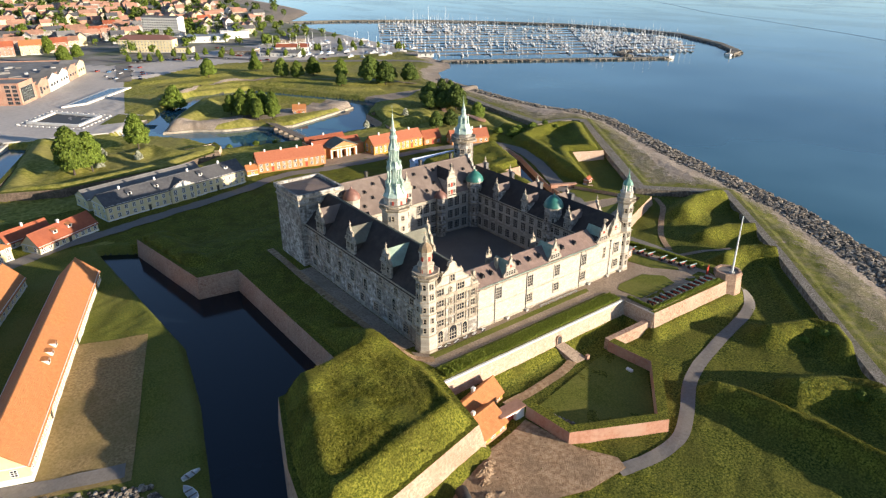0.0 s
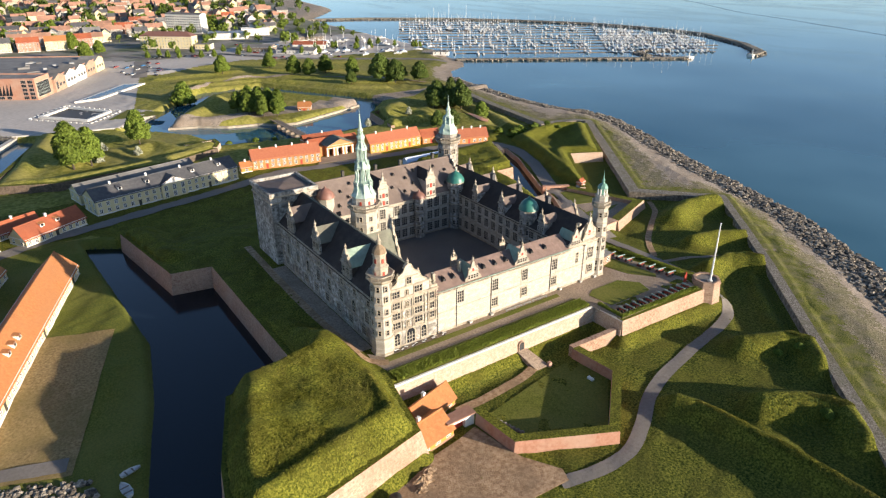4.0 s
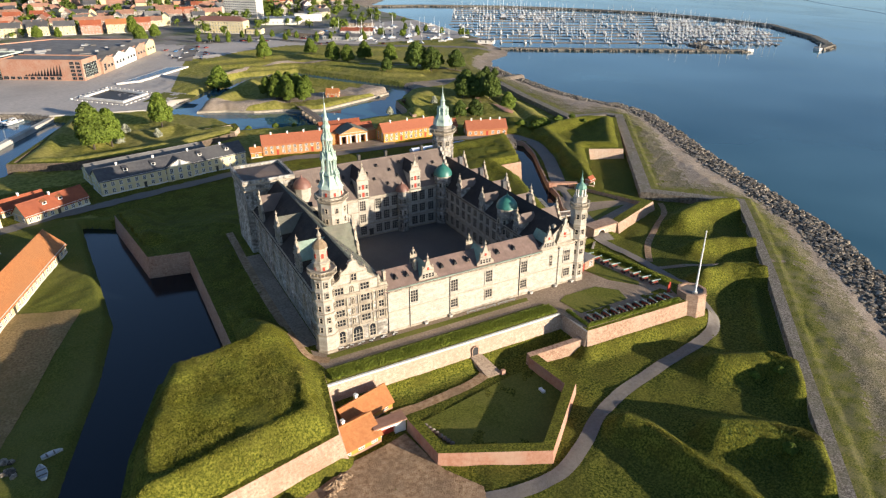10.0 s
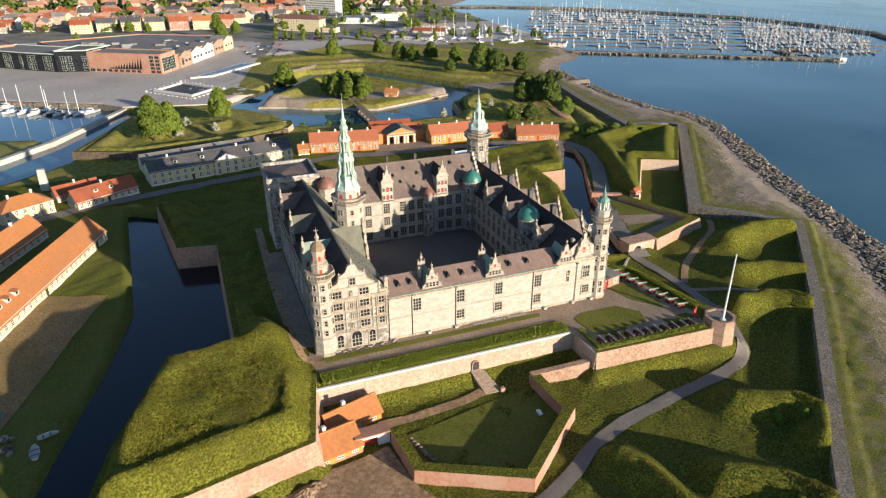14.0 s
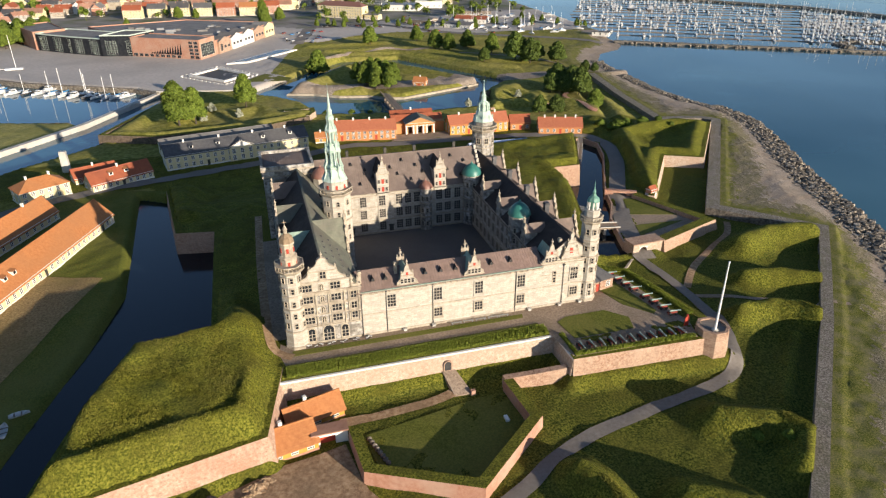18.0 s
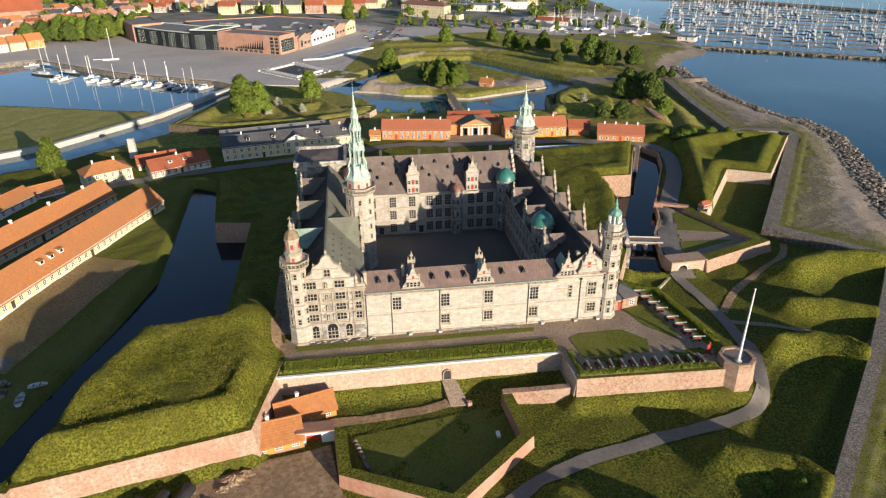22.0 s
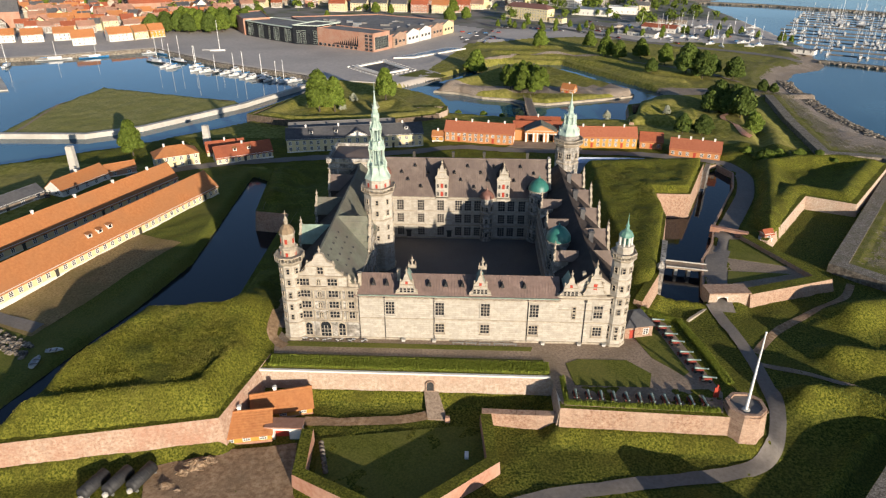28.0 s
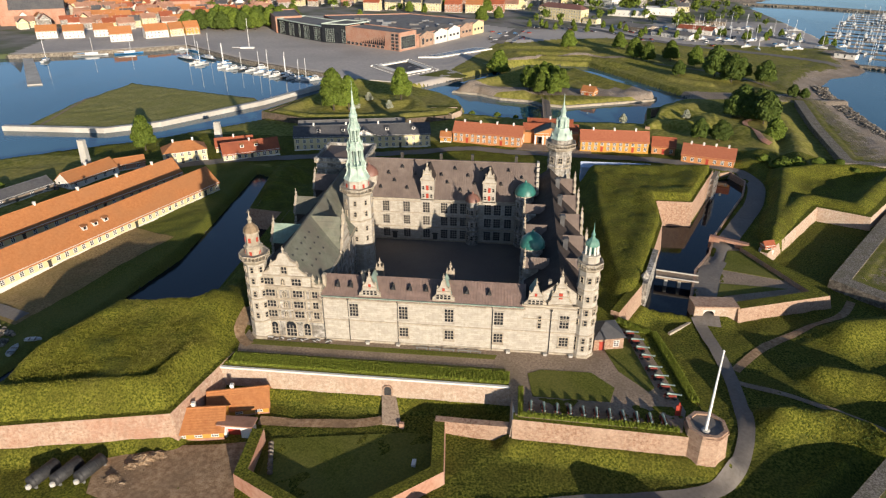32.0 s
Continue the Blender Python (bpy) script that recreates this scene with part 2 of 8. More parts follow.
BRICK = mix_nodes("rampart_brick", [(0.24, 0.135, 0.09), (0.38, 0.245, 0.17), (0.46, 0.335, 0.245)], 1.6, 12, 0.9, 0.5, 6, spread=0.36, blocks=(0.75, 0.3, 0.9),
                  coarse=(0.12, (0.45, 0.325, 0.24), 0.6), bands=("Z", 0.3, 0.35), streaks=((0.24, 0.17, 0.13), 0.4))
BRICK_PALE = mix_nodes("limewashed_brick", [(0.34, 0.235, 0.165), (0.46, 0.355, 0.27), (0.55, 0.46, 0.375)], 1.6, 12, 0.9, 0.5, 6, spread=0.42, blocks=(0.75, 0.3, 0.95),
                       coarse=(0.14, (0.43, 0.28, 0.20), 0.6), bands=("Z", 0.3, 0.35), streaks=((0.30, 0.23, 0.17), 0.4))
BRICK_PINK = mix_nodes("patched_pink_brick", [(0.30, 0.175, 0.12), (0.42, 0.29, 0.21), (0.50, 0.385, 0.30)], 1.6, 12, 0.9, 0.5, 6, spread=0.36, blocks=(0.75, 0.3, 0.92),
                       coarse=(0.16, (0.37, 0.20, 0.135), 0.75), bands=("Z", 0.3, 0.35), streaks=((0.27, 0.19, 0.14), 0.45))
# brick darkened to stand in for the castle's shadow on the crown bastion
BRICK_SHADE = mix_nodes("mossy_dark_brick", [(0.075, 0.055, 0.042), (0.13, 0.095, 0.07), (0.19, 0.145, 0.11)], 1.0, 12, 0.92, 0.5, 6, spread=0.36, blocks=(0.75, 0.3, 0.9),
                      coarse=(0.12, (0.07, 0.07, 0.04), 0.6), bands=("Z", 0.3, 0.35))
BRICK2 = mix_nodes("red_brick", [(0.36, 0.17, 0.11), (0.47, 0.26, 0.18)], 1.2, 10, 0.9, 0.5, 8, coarse=(0.15, (0.46, 0.32, 0.24), 0.6), bands=("Z", 0.25, 0.3))
STONE = mix_nodes("pale_sandstone", [(0.345, 0.31, 0.26), (0.43, 0.392, 0.332), (0.475, 0.44, 0.38)], 0.9, 11, 0.85, 0.35, 5,
                  coarse=(0.35, (0.40, 0.355, 0.29), 0.25), bands=("Z", 0.55, 0.25), streaks=((0.30, 0.26, 0.205), 0.25), spread=0.4, blocks=(1.5, 0.55, 0.88))
STONE2 = mix_nodes("weathered_sandstone", [(0.16, 0.148, 0.13), (0.43, 0.405, 0.365), (0.62, 0.59, 0.54)], 0.9, 13, 0.88, 0.5, 4, spread=0.24, blocks=(1.3, 0.55, 0.70),
                   coarse=(0.22, (0.20, 0.175, 0.145), 0.75), bands=("Z", 0.55, 0.3), streaks=((0.10, 0.092, 0.082), 0.8))
TRIM = mix_nodes("carved_sandstone", [(0.33, 0.28, 0.21), (0.50, 0.44, 0.35)], 1.6, 10, 0.85, 0.6, 6, coarse=(0.5, (0.22, 0.18, 0.135), 0.6))
DOMESTONE = mix_nodes("brown_weathered_stone", [(0.17, 0.12, 0.075), (0.30, 0.22, 0.14)], 1.4, 9, 0.85, 0.5, 5)
LEAD = mix_nodes("lead_roof", [(0.145, 0.112, 0.096), (0.215, 0.17, 0.145)], 0.5, 9, 0.75, 0.4, 5, coarse=(0.12, (0.13, 0.10, 0.088), 0.7), bands=("X", 0.7, 0.7), streaks=((0.14, 0.11, 0.10), 0.5), spec=0.15)
LEAD_F = mix_nodes("red_brown_lead", [(0.19, 0.13, 0.108), (0.275, 0.195, 0.165)], 0.6, 10, 0.75, 0.4, 5, coarse=(0.2, (0.17, 0.125, 0.105), 0.6), bands=("X", 0.7, 0.7), streaks=((0.13, 0.10, 0.09), 0.5), spec=0.15)
# lead with seams across, its colour darkened to carry the shade of sunless slopes
LEAD_Y_SHADE = mix_nodes("lead_roof_across", [(0.05, 0.041, 0.037), (0.085, 0.068, 0.06)], 0.5, 9, 0.8, 0.4, 5, coarse=(0.15, (0.042, 0.036, 0.034), 0.7), bands=("Y", 0.7, 0.7), spec=0.08)
GREENROOF = mix_nodes("green_grey_copper_roof", [(0.125, 0.13, 0.10), (0.205, 0.21, 0.165)], 0.6, 10, 0.75, 0.4, 5, coarse=(0.15, (0.13, 0.115, 0.095), 0.75), bands=("Y", 0.7, 0.8), streaks=((0.10, 0.095, 0.08), 0.4), spec=0.12)
GREENCU = mix_nodes("green_copper_sheet", [(0.20, 0.29, 0.23), (0.33, 0.43, 0.35)], 0.7, 8, 0.65, 0.4, 5, coarse=(0.3, (0.20, 0.22, 0.18), 0.6), bands=("Y", 0.7, 0.6), spec=0.15)
COPPER = mix_nodes("verdigris_copper", [(0.26, 0.37, 0.31), (0.43, 0.54, 0.46), (0.58, 0.65, 0.57)], 1.2, 8, 0.55, 0.4, 3, coarse=(0.6, (0.16, 0.23, 0.2), 0.5))
COPPER_T = mix_nodes("teal_copper", [(0.10, 0.24, 0.19), (0.19, 0.35, 0.28)], 1.2, 8, 0.5, 0.4, 3, coarse=(0.6, (0.08, 0.16, 0.13), 0.5))
DOMECU = mix_nodes("dome_copper", [(0.025, 0.12, 0.095), (0.045, 0.19, 0.15)], 0.8, 6, 0.4, 0.2, 3, coarse=(0.4, (0.03, 0.16, 0.14), 0.5), spec=0.5)
REDCU = mix_nodes("brown_copper", [(0.16, 0.075, 0.055), (0.24, 0.12, 0.09)], 0.9, 5, 0.5, 0.2, 3, spec=0.5)
GLASS = mix_nodes("dark_glass", [(0.012, 0.014, 0.018), (0.03, 0.032, 0.036)], 0.5, 2, 0.2, spec=0.25)
FRAME_W = mix_nodes("white_paint", [(0.70, 0.69, 0.66), (0.78, 0.77, 0.74)], 1.5, 4, 0.6)
FRAME_D = mix_nodes("grey_mullions", [(0.24, 0.21, 0.17), (0.34, 0.30, 0.245)], 2, 4, 0.7)
REDDOOR = mix_nodes("red_paint", [(0.32, 0.04, 0.025), (0.40, 0.06, 0.035)], 1.5, 4, 0.55)
GREENDOOR = mix_nodes("dark_door_paint", [(0.04, 0.04, 0.035), (0.07, 0.06, 0.05)], 1.5, 4, 0.55)
TILE = mix_nodes("orange_roof_tiles", [(0.36, 0.135, 0.048), (0.48, 0.205, 0.075)], 1.2, 11, 0.8, 0.5, 8, coarse=(0.1, (0.36, 0.165, 0.07), 0.6), bands=("Z", 0.33, 0.4), island=0.08)
TILE_G = mix_nodes("red_orange_roof_tiles", [(0.30, 0.095, 0.05), (0.40, 0.145, 0.075)], 1.2, 11, 0.8, 0.5, 8, coarse=(0.1, (0.36, 0.12, 0.065), 0.6), bands=("Z", 0.33, 0.4), island=0.06)
TILE_O = mix_nodes("old_brown_roof_tiles", [(0.30, 0.155, 0.105), (0.42, 0.235, 0.165)], 0.8, 9, 0.8, 0.5, 8, coarse=(0.1, (0.20, 0.12, 0.085), 0.6), island=0.2)
TILE_R = mix_nodes("red_roof_tiles", [(0.26, 0.07, 0.035), (0.36, 0.11, 0.05)], 0.8, 9, 0.8, 0.5, 8, coarse=(0.1, (0.22, 0.07, 0.04), 0.6), bands=("Z", 0.33, 0.4), island=0.15)
SLATE = mix_nodes("slate_roof", [(0.055, 0.055, 0.06), (0.10, 0.10, 0.105)], 0.8, 8, 0.6, 0.4, 8, coarse=(0.1, (0.12, 0.115, 0.11), 0.5), bands=("Z", 0.33, 0.3), island=0.2)
YELLOW = mix_nodes("pale_yellow_render", [(0.62, 0.52, 0.29), (0.70, 0.60, 0.36)], 0.5, 7, 0.9, 0.2, 8, coarse=(0.15, (0.55, 0.46, 0.27), 0.4))
OCHRE = mix_nodes("ochre_render", [(0.46, 0.235, 0.04), (0.54, 0.29, 0.06)], 0.5, 7, 0.9, 0.2, 8, coarse=(0.15, (0.54, 0.29, 0.09), 0.5))
ORANGE = mix_nodes("orange_render", [(0.42, 0.185, 0.065), (0.50, 0.23, 0.09)], 0.5, 9, 0.9, 0.2, 8, coarse=(0.15, (0.47, 0.25, 0.12), 0.4))
WHITE = mix_nodes("whitewash", [(0.66, 0.63, 0.57), (0.76, 0.73, 0.67)], 0.5, 7, 0.9, 0.2, 8, coarse=(0.15, (0.6, 0.56, 0.5), 0.4), island=0.05)
CONCRETE = mix_nodes("pale_concrete", [(0.42, 0.40, 0.36), (0.54, 0.52, 0.47)], 0.5, 8, 0.9, 0.3, 5, coarse=(0.08, (0.33, 0.30, 0.26), 0.6))
LATTICE = mix_nodes("pale_green_steel", [(0.38, 0.45, 0.39), (0.52, 0.58, 0.51)], 0.5, 5, 0.5)
DARKROOF = mix_nodes("dark_felt_roof", [(0.12, 0.118, 0.115), (0.21, 0.20, 0.19)], 0.15, 6, 0.9, 0.2, 4, island=0.25)
ROCK = mix_nodes("boulders", [(0.055, 0.047, 0.038), (0.165, 0.14, 0.11), (0.34, 0.30, 0.24)], 0.8, 6, 0.9, 0.6, 3, pieces=0.75)
WOOD = mix_nodes("weathered_timber", [(0.16, 0.13, 0.10), (0.26, 0.21, 0.165)], 1.0, 6, 0.85, 0.4, 6)
BARK = mix_nodes("bark", [(0.05, 0.04, 0.03), (0.10, 0.08, 0.06)], 3, 5, 0.95, 0.6, 6)
LEAF = mix_nodes("leaves", [(0.05, 0.078, 0.010), (0.10, 0.14, 0.018), (0.16, 0.195, 0.03)], 1.3, 8, 0.7, island=0.2, spec=0.2, pieces=0.3)
LEAF_D = mix_nodes("dark_leaves", [(0.033, 0.052, 0.010), (0.066, 0.098, 0.016), (0.11, 0.14, 0.024)], 1.0, 6, 0.7, island=0.2, spec=0.2)
BLOSSOM = mix_nodes("pale_blossom", [(0.15, 0.17, 0.10), (0.45, 0.45, 0.36)], 1.5, 6, 0.8)
HULL_W = mix_nodes("white_hull", [(0.44, 0.44, 0.43), (0.66, 0.65, 0.63)], 0.5, 3, 0.35, spec=0.5)
HULL_B = mix_nodes("blue_hull", [(0.03, 0.16, 0.36), (0.05, 0.22, 0.45)], 0.5, 3, 0.4, spec=0.5)
HULL_D = mix_nodes("dark_hull", [(0.03, 0.03, 0.035), (0.06, 0.055, 0.05)], 0.5, 3, 0.5, spec=0.5)
METAL = mix_nodes("grey_metal", [(0.28, 0.28, 0.28), (0.40, 0.40, 0.39)], 1, 4, 0.45, metal=0.6)
WHITEPOLE = mix_nodes("white_pole_paint", [(0.74, 0.74, 0.72), (0.80, 0.80, 0.78)], 1, 3, 0.45)
GUNIRON = mix_nodes("gun_bronze", [(0.15, 0.21, 0.19), (0.28, 0.35, 0.32)], 2, 5, 0.5, metal=0.3)
DARK = mix_nodes("dark_iron", [(0.025, 0.025, 0.027), (0.05, 0.05, 0.05)], 2, 4, 0.6)
TARP = mix_nodes("blue_white_tarpaulin", [(0.25, 0.36, 0.60), (0.62, 0.66, 0.74)], 0.25, 5, 0.5)
TOWNGROUND = mix_nodes("streets_and_gardens", [(0.17, 0.155, 0.14), (0.27, 0.25, 0.225)], 0.05, 8, 0.9, coarse=(0.03, (0.09, 0.115, 0.04), 0.9))
WATER = water_material()
MOATWATER = water_material("moat_water", (0.004, 0.008, 0.014, 1), (0.008, 0.014, 0.020, 1), 0.3)


# ---- building helpers ----
class Build:
    """Collects faces of one mesh, each with a material of its list."""

    def __init__(self):
        self.v, self.f, self.m = [], [], []

    def face(self, pts, mi=0):
        n = len(self.v)
        self.v += [tuple(p) for p in pts]
        self.f.append(tuple(range(n, n + len(pts))))
        self.m.append(mi)

    def prism(self, poly, z0, z1, mi=0, top=None, grow=0.0, cap=True):
        """A plan polygon (counter-clockwise) from z0 to z1; grow: how far the foot stands out; top: the top's material."""
        n = len(poly)
        foot = offset(poly, grow) if grow else poly
        for k in range(n):
            a, b, c, d = foot[k], foot[(k + 1) % n], poly[(k + 1) % n], poly[k]
            self.face([(*a, z0), (*b, z0), (*c, z1), (*d, z1)], mi)
        if cap:
            self.face([(*p, z1) for p in poly], mi if top is None else top)
            self.face([(*p, z0) for p in reversed(foot)], mi)

    def box(self, x0, x1, y0, y1, z0, z1, mi=0):
        self.prism([(x0, y0), (x1, y0), (x1, y1), (x0, y1)], z0, z1, mi)

    def lathe(self, x, y, profile, n=8, mi=0, turn=0.0):
        """Rings of (radius, height), or (radius, height, material), about an upright axis."""
        rings = [[(x + p[0] * math.cos(turn + 2 * math.pi * k / n), y + p[0] * math.sin(turn + 2 * math.pi * k / n), p[1]) for k in range(n)] for p in profile]
        for i in range(len(profile) - 1):
            c = profile[i][2] if len(profile[i]) > 2 else mi
            for k in range(n):
                q = (k + 1) % n
                if profile[i + 1][0] < 0.02:
                    self.face([rings[i][k], rings[i][q], rings[i + 1][0]], c)
                else:
                    self.face([rings[i][k], rings[i][q], rings[i + 1][q], rings[i + 1][k]], c)
        if profile[-1][0] >= 0.02:
            self.face(rings[-1], profile[-1][2] if len(profile[-1]) > 2 else mi)

    def gable(self, x0, x1, y0, y1, z0, z1, mi=0, wall=None, along="x", over=0.4, thick=0.25):
        """A two-sided roof slab over a rectangle, ridge along x or y; wall: material of the closed gable ends."""
        def put(u, w, z):
            return (u, w, z) if along == "x" else (w, u, z)
        (a0, a1, b0, b1) = (x0, x1, y0, y1) if along == "x" else (y0, y1, x0, x1)
        mid, e = (b0 + b1) / 2, over
        drop = (z1 - z0) / ((b1 - b0) / 2) * e
        for s, b in ((-1, b0), (1, b1)):
            lo = b + s * e
            q = [put(a0 - e, lo, z0 - drop), put(a1 + e, lo, z0 - drop), put(a1 + e, mid, z1), put(a0 - e, mid, z1)]
            if (s < 0) != (along == "x"):
                q.reverse()
            self.face(q, mi)
            under = [(p[0], p[1], p[2] - thick) for p in q]
            self.face(under[::-1], mi)
            for i in range(4):
                j = (i + 1) % 4
                self.face([q[j], q[i], under[i], under[j]], mi)
        if wall is not None:
            for a in (a0, a1):
                self.face([put(a, b0, z0), put(a, b1, z0), put(a, mid, z1 - thick)], wall)

    def hip(self, x0, x1, y0, y1, z0, z1, mi=0, over=0.4):
        x0, x1, y0, y1 = x0 - over, x1 + over, y0 - over, y1 + over
        h = min(x1 - x0, y1 - y0) / 2
        if x1 - x0 >= y1 - y0:
            r0, r1 = (x0 + h, (y0 + y1) / 2, z1), (x1 - h, (y0 + y1) / 2, z1)
        else:
            r0, r1 = ((x0 + x1) / 2, y0 + h, z1), ((x0 + x1) / 2, y1 - h, z1)
        c = [(x0, y0, z0), (x1, y0, z0), (x1, y1, z0), (x0, y1, z0)]
        if x1 - x0 >= y1 - y0:
            self.face([c[0], c[1], r1, r0], mi), self.face([c[2], c[3], r0, r1], mi)
            self.face([c[1], c[2], r1], mi), self.face([c[3], c[0], r0], mi)
        else:
            self.face([c[1], c[2], r1, r0], mi), self.face([c[3], c[0], r0, r1], mi)
            self.face([c[0], c[1], r0], mi), self.face([c[2], c[3], r1], mi)
        self.face(c[::-1], mi)

    def mesh(self, name, mats, smooth=False):
        me = bpy.data.meshes.new(name)
        me.from_pydata(self.v, [], self.f)
        for m in mats:
            me.materials.append(m)
        me.polygons.foreach_set("material_index", self.m)
        if smooth:
            me.polygons.foreach_set("use_smooth", [True] * len(self.f))
        bm = bmesh.new()
        bm.from_mesh(me)
        bmesh.ops.remove_doubles(bm, verts=bm.verts, dist=0.0005)
        bmesh.ops.recalc_face_normals(bm, faces=bm.faces)
        bm.to_mesh(me)
        bm.free()
        me.update()
        return me


def offset(poly, d):
    """A plan polygon moved outwards by d (counter-clockwise corners)."""
    out, n = [], len(poly)
    for k in range(n):
        a, b, c = Vector(poly[k - 1]), Vector(poly[k]), Vector(poly[(k + 1) % n])
        u, w = (b - a).normalized(), (c - b).normalized()
        n1, n2 = Vector((u.y, -u.x)), Vector((w.y, -w.x))
        m = n1 + n2
        m = m / max(0.35, m.dot(n1)) if m.length > 0.01 else n1
        out.append((b.x + m.x * d, b.y + m.y * d))
    return out


def link_mesh(name, me, parent=None, m=None, label=""):
    ob = new(name, me)
    if m is not None:
        ob.matrix_basis = m
    if parent is not None:
        ob.parent = parent
    if label:
        ob["label"] = label
    return ob


def part(name, build, mats, parent, label="", smooth=False):
    return link_mesh(name, build.mesh(name, mats if isinstance(mats, (list, tuple)) else [mats], smooth), parent, None, label)


def thing(name, label, category, m=None, group="", kind=""):
    ob = new(name)
    ob.empty_display_size = 0.5
    if m is not None:
        ob.matrix_basis = m
    return tagged(ob, label, category, group, kind)


def ribbon(points, width):
    """Left and right edges of a path of that width along points, smoothed, about a metre and a half apart."""
    pts = [Vector(p) for p in points]
    line = []
    for k in range(len(pts) - 1):
        p0, p1, p2, p3 = pts[max(k - 1, 0)], pts[k], pts[k + 1], pts[min(k + 2, len(pts) - 1)]
        steps = max(2, int((p2 - p1).length / 1.5))
        for s in range(steps):
            t = s / steps
            line.append(0.5 * (2 * p1 + (p2 - p0) * t + (2 * p0 - 5 * p1 + 4 * p2 - p3) * t * t + (3 * p1 - p0 - 3 * p2 + p3) * t ** 3))
    line.append(pts[-1])
    left, right = [], []
    for k, p in enumerate(line):
        d = (line[min(k + 1, len(line) - 1)] - line[max(k - 1, 0)]).normalized()
        side = Vector((-d.y, d.x)) * width / 2
        left.append(p + side), right.append(p - side)
    return left, right

# ---- plan of the land ----
SEA = -7.5
COAST = [(-900, -900), (-60, -260), (20, -190), (84, -122), (128, -84), (163, -43), (193, 1), (208, 34), (224, 76), (247, 122), (258, 146),
         (263, 166), (261, 189), (254, 208), (252, 235), (254, 269), (258, 318), (263, 338), (278, 362), (304, 378), (316, 395), (322, 415), (330, 470),
         (338, 560), (345, 700), (350, 850), (470, 1010), (500, 1200), (520, 1700), (900, 3600)]
LAND = COAST + [(-4200, 3600), (-4200, -900)]
MOAT_S = [(-49, 129), (-46, 83), (-44, 50), (-49, 22), (-57, -9), (-64, -40), (-78, -80), (-100, -130), (-70, -130), (-56, -60), (-50, -38), (-46, -18), (-38, 6), (-18, 8), (-18, 73.5), (-31, 75.5), (-38, 122)]
MOAT_N = [(98, 33), (109, 31), (112.5, 46), (115.5, 56), (122.5, 68), (127.5, 82), (138, 102), (148, 121), (153.5, 137), (151, 147), (146.5, 145), (141, 133), (124, 94), (110, 94), (108, 74)]
HARBOUR = [(-900, -200), (-260, 60), (-151, 141), (-118, 163), (-77, 204), (-67, 238), (-57, 270), (-50, 303), (-60, 312), (-73, 327), (-147, 368), (-225, 430), (-296, 388), (-345, 368), (-700, 260)]
ISLET = [(-199, 181), (-150, 182), (-127, 197), (-90, 248), (-98, 260), (-199, 293), (-204, 236)]
MOAT_W = [(31, 233), (80, 222), (131, 224), (142, 262), (166, 290), (151, 319), (132, 352), (112, 387), (68, 391), (40, 357), (4, 311), (-6, 297), (14, 280), (27, 262), (31, 247)]
RAVELIN_W = [(19, 291), (35, 286), (50, 275), (67, 271), (77, 263), (88, 260), (115, 271), (144, 283), (146, 288), (141, 302), (122, 333), (102, 370), (70, 373), (40, 331)]
CROWN = [(-76, 208), (-50, 197), (0, 203), (26, 216), (30, 224), (30, 233), (13, 231), (6, 250), (-14, 284), (-46, 304), (-56, 270), (-66, 238)]
CASTLE_ISLE = [(-18.8, 8), (-37, 5), (-45, -17), (-50, -39.5), (-7, -29.5), (-3.7, -13), (62, -13), (62, -23.3), (96, -24.6), (98, -26), (102, -25.5), (104, -22),
               (103, -18), (97, 12), (88, 18), (96, 33), (109, 75), (110.5, 95), (123, 95), (139, 131), (94, 126), (20, 121), (-38, 121), (-31.5, 76.5), (-19.3, 74.5)]
LOW_EAST = [(-140, -300), (110, -300), (150, -60), (184, 27), (160, 53.5), (236, 154), (231, 163), (209, 168), (217, 222), (229, 281), (200, 281), (176, 165), (172, 150), (169, 124), (142, 79), (134, 60), (124, 48), (112, 31), (98, 33), (88, 17), (100, -10), (104, -26), (62, -24), (62, -13), (-4, -13), (-8, -30), (-50, -40), (-57, -41), (-75, -80), (-110, -140)]
OUTER_BASTION = [(140, 66), (147, 73), (169.5, 105), (184.5, 97.5), (224.5, 147), (206, 157), (184, 155), (166, 148), (156, 122), (142, 84)]
NW_BASTION = [(126, 209), (163, 209), (166, 231), (150, 256), (133, 247), (127, 228)]
SEA_WALL = [(229, 281), (217, 222), (209, 168), (231, 163), (236, 154), (160, 53.5), (184, 27), (162, 3), (138.5, -22), (100.5, -60), (64, -97), (25, -136)]


def signed(poly, X, Y):
    """Distance to a plan polygon's edge, positive inside."""
    dist = np.full(X.shape, 1e9)
    inside = np.zeros(X.shape, bool)
    n = len(poly)
    for k in range(n):
        (ax, ay), (bx, by) = poly[k], poly[(k + 1) % n]
        dx, dy = bx - ax, by - ay
        t = np.clip(((X - ax) * dx + (Y - ay) * dy) / (dx * dx + dy * dy + 1e-12), 0, 1)
        dist = np.minimum(dist, np.hypot(X - ax - t * dx, Y - ay - t * dy))
        if ay != by:
            inside ^= ((ay > Y) != (by > Y)) & (X < (bx - ax) * (Y - ay) / (by - ay) + ax)
    return np.where(inside, dist, -dist)


def along(line, X, Y):
    """Distance to a plan polyline."""
    dist = np.full(X.shape, 1e9)
    for (ax, ay), (bx, by) in zip(line[:-1], line[1:]):
        dx, dy = bx - ax, by - ay
        t = np.clip(((X - ax) * dx + (Y - ay) * dy) / (dx * dx + dy * dy + 1e-12), 0, 1)
        dist = np.minimum(dist, np.hypot(X - ax - t * dx, Y - ay - t * dy))
    return dist


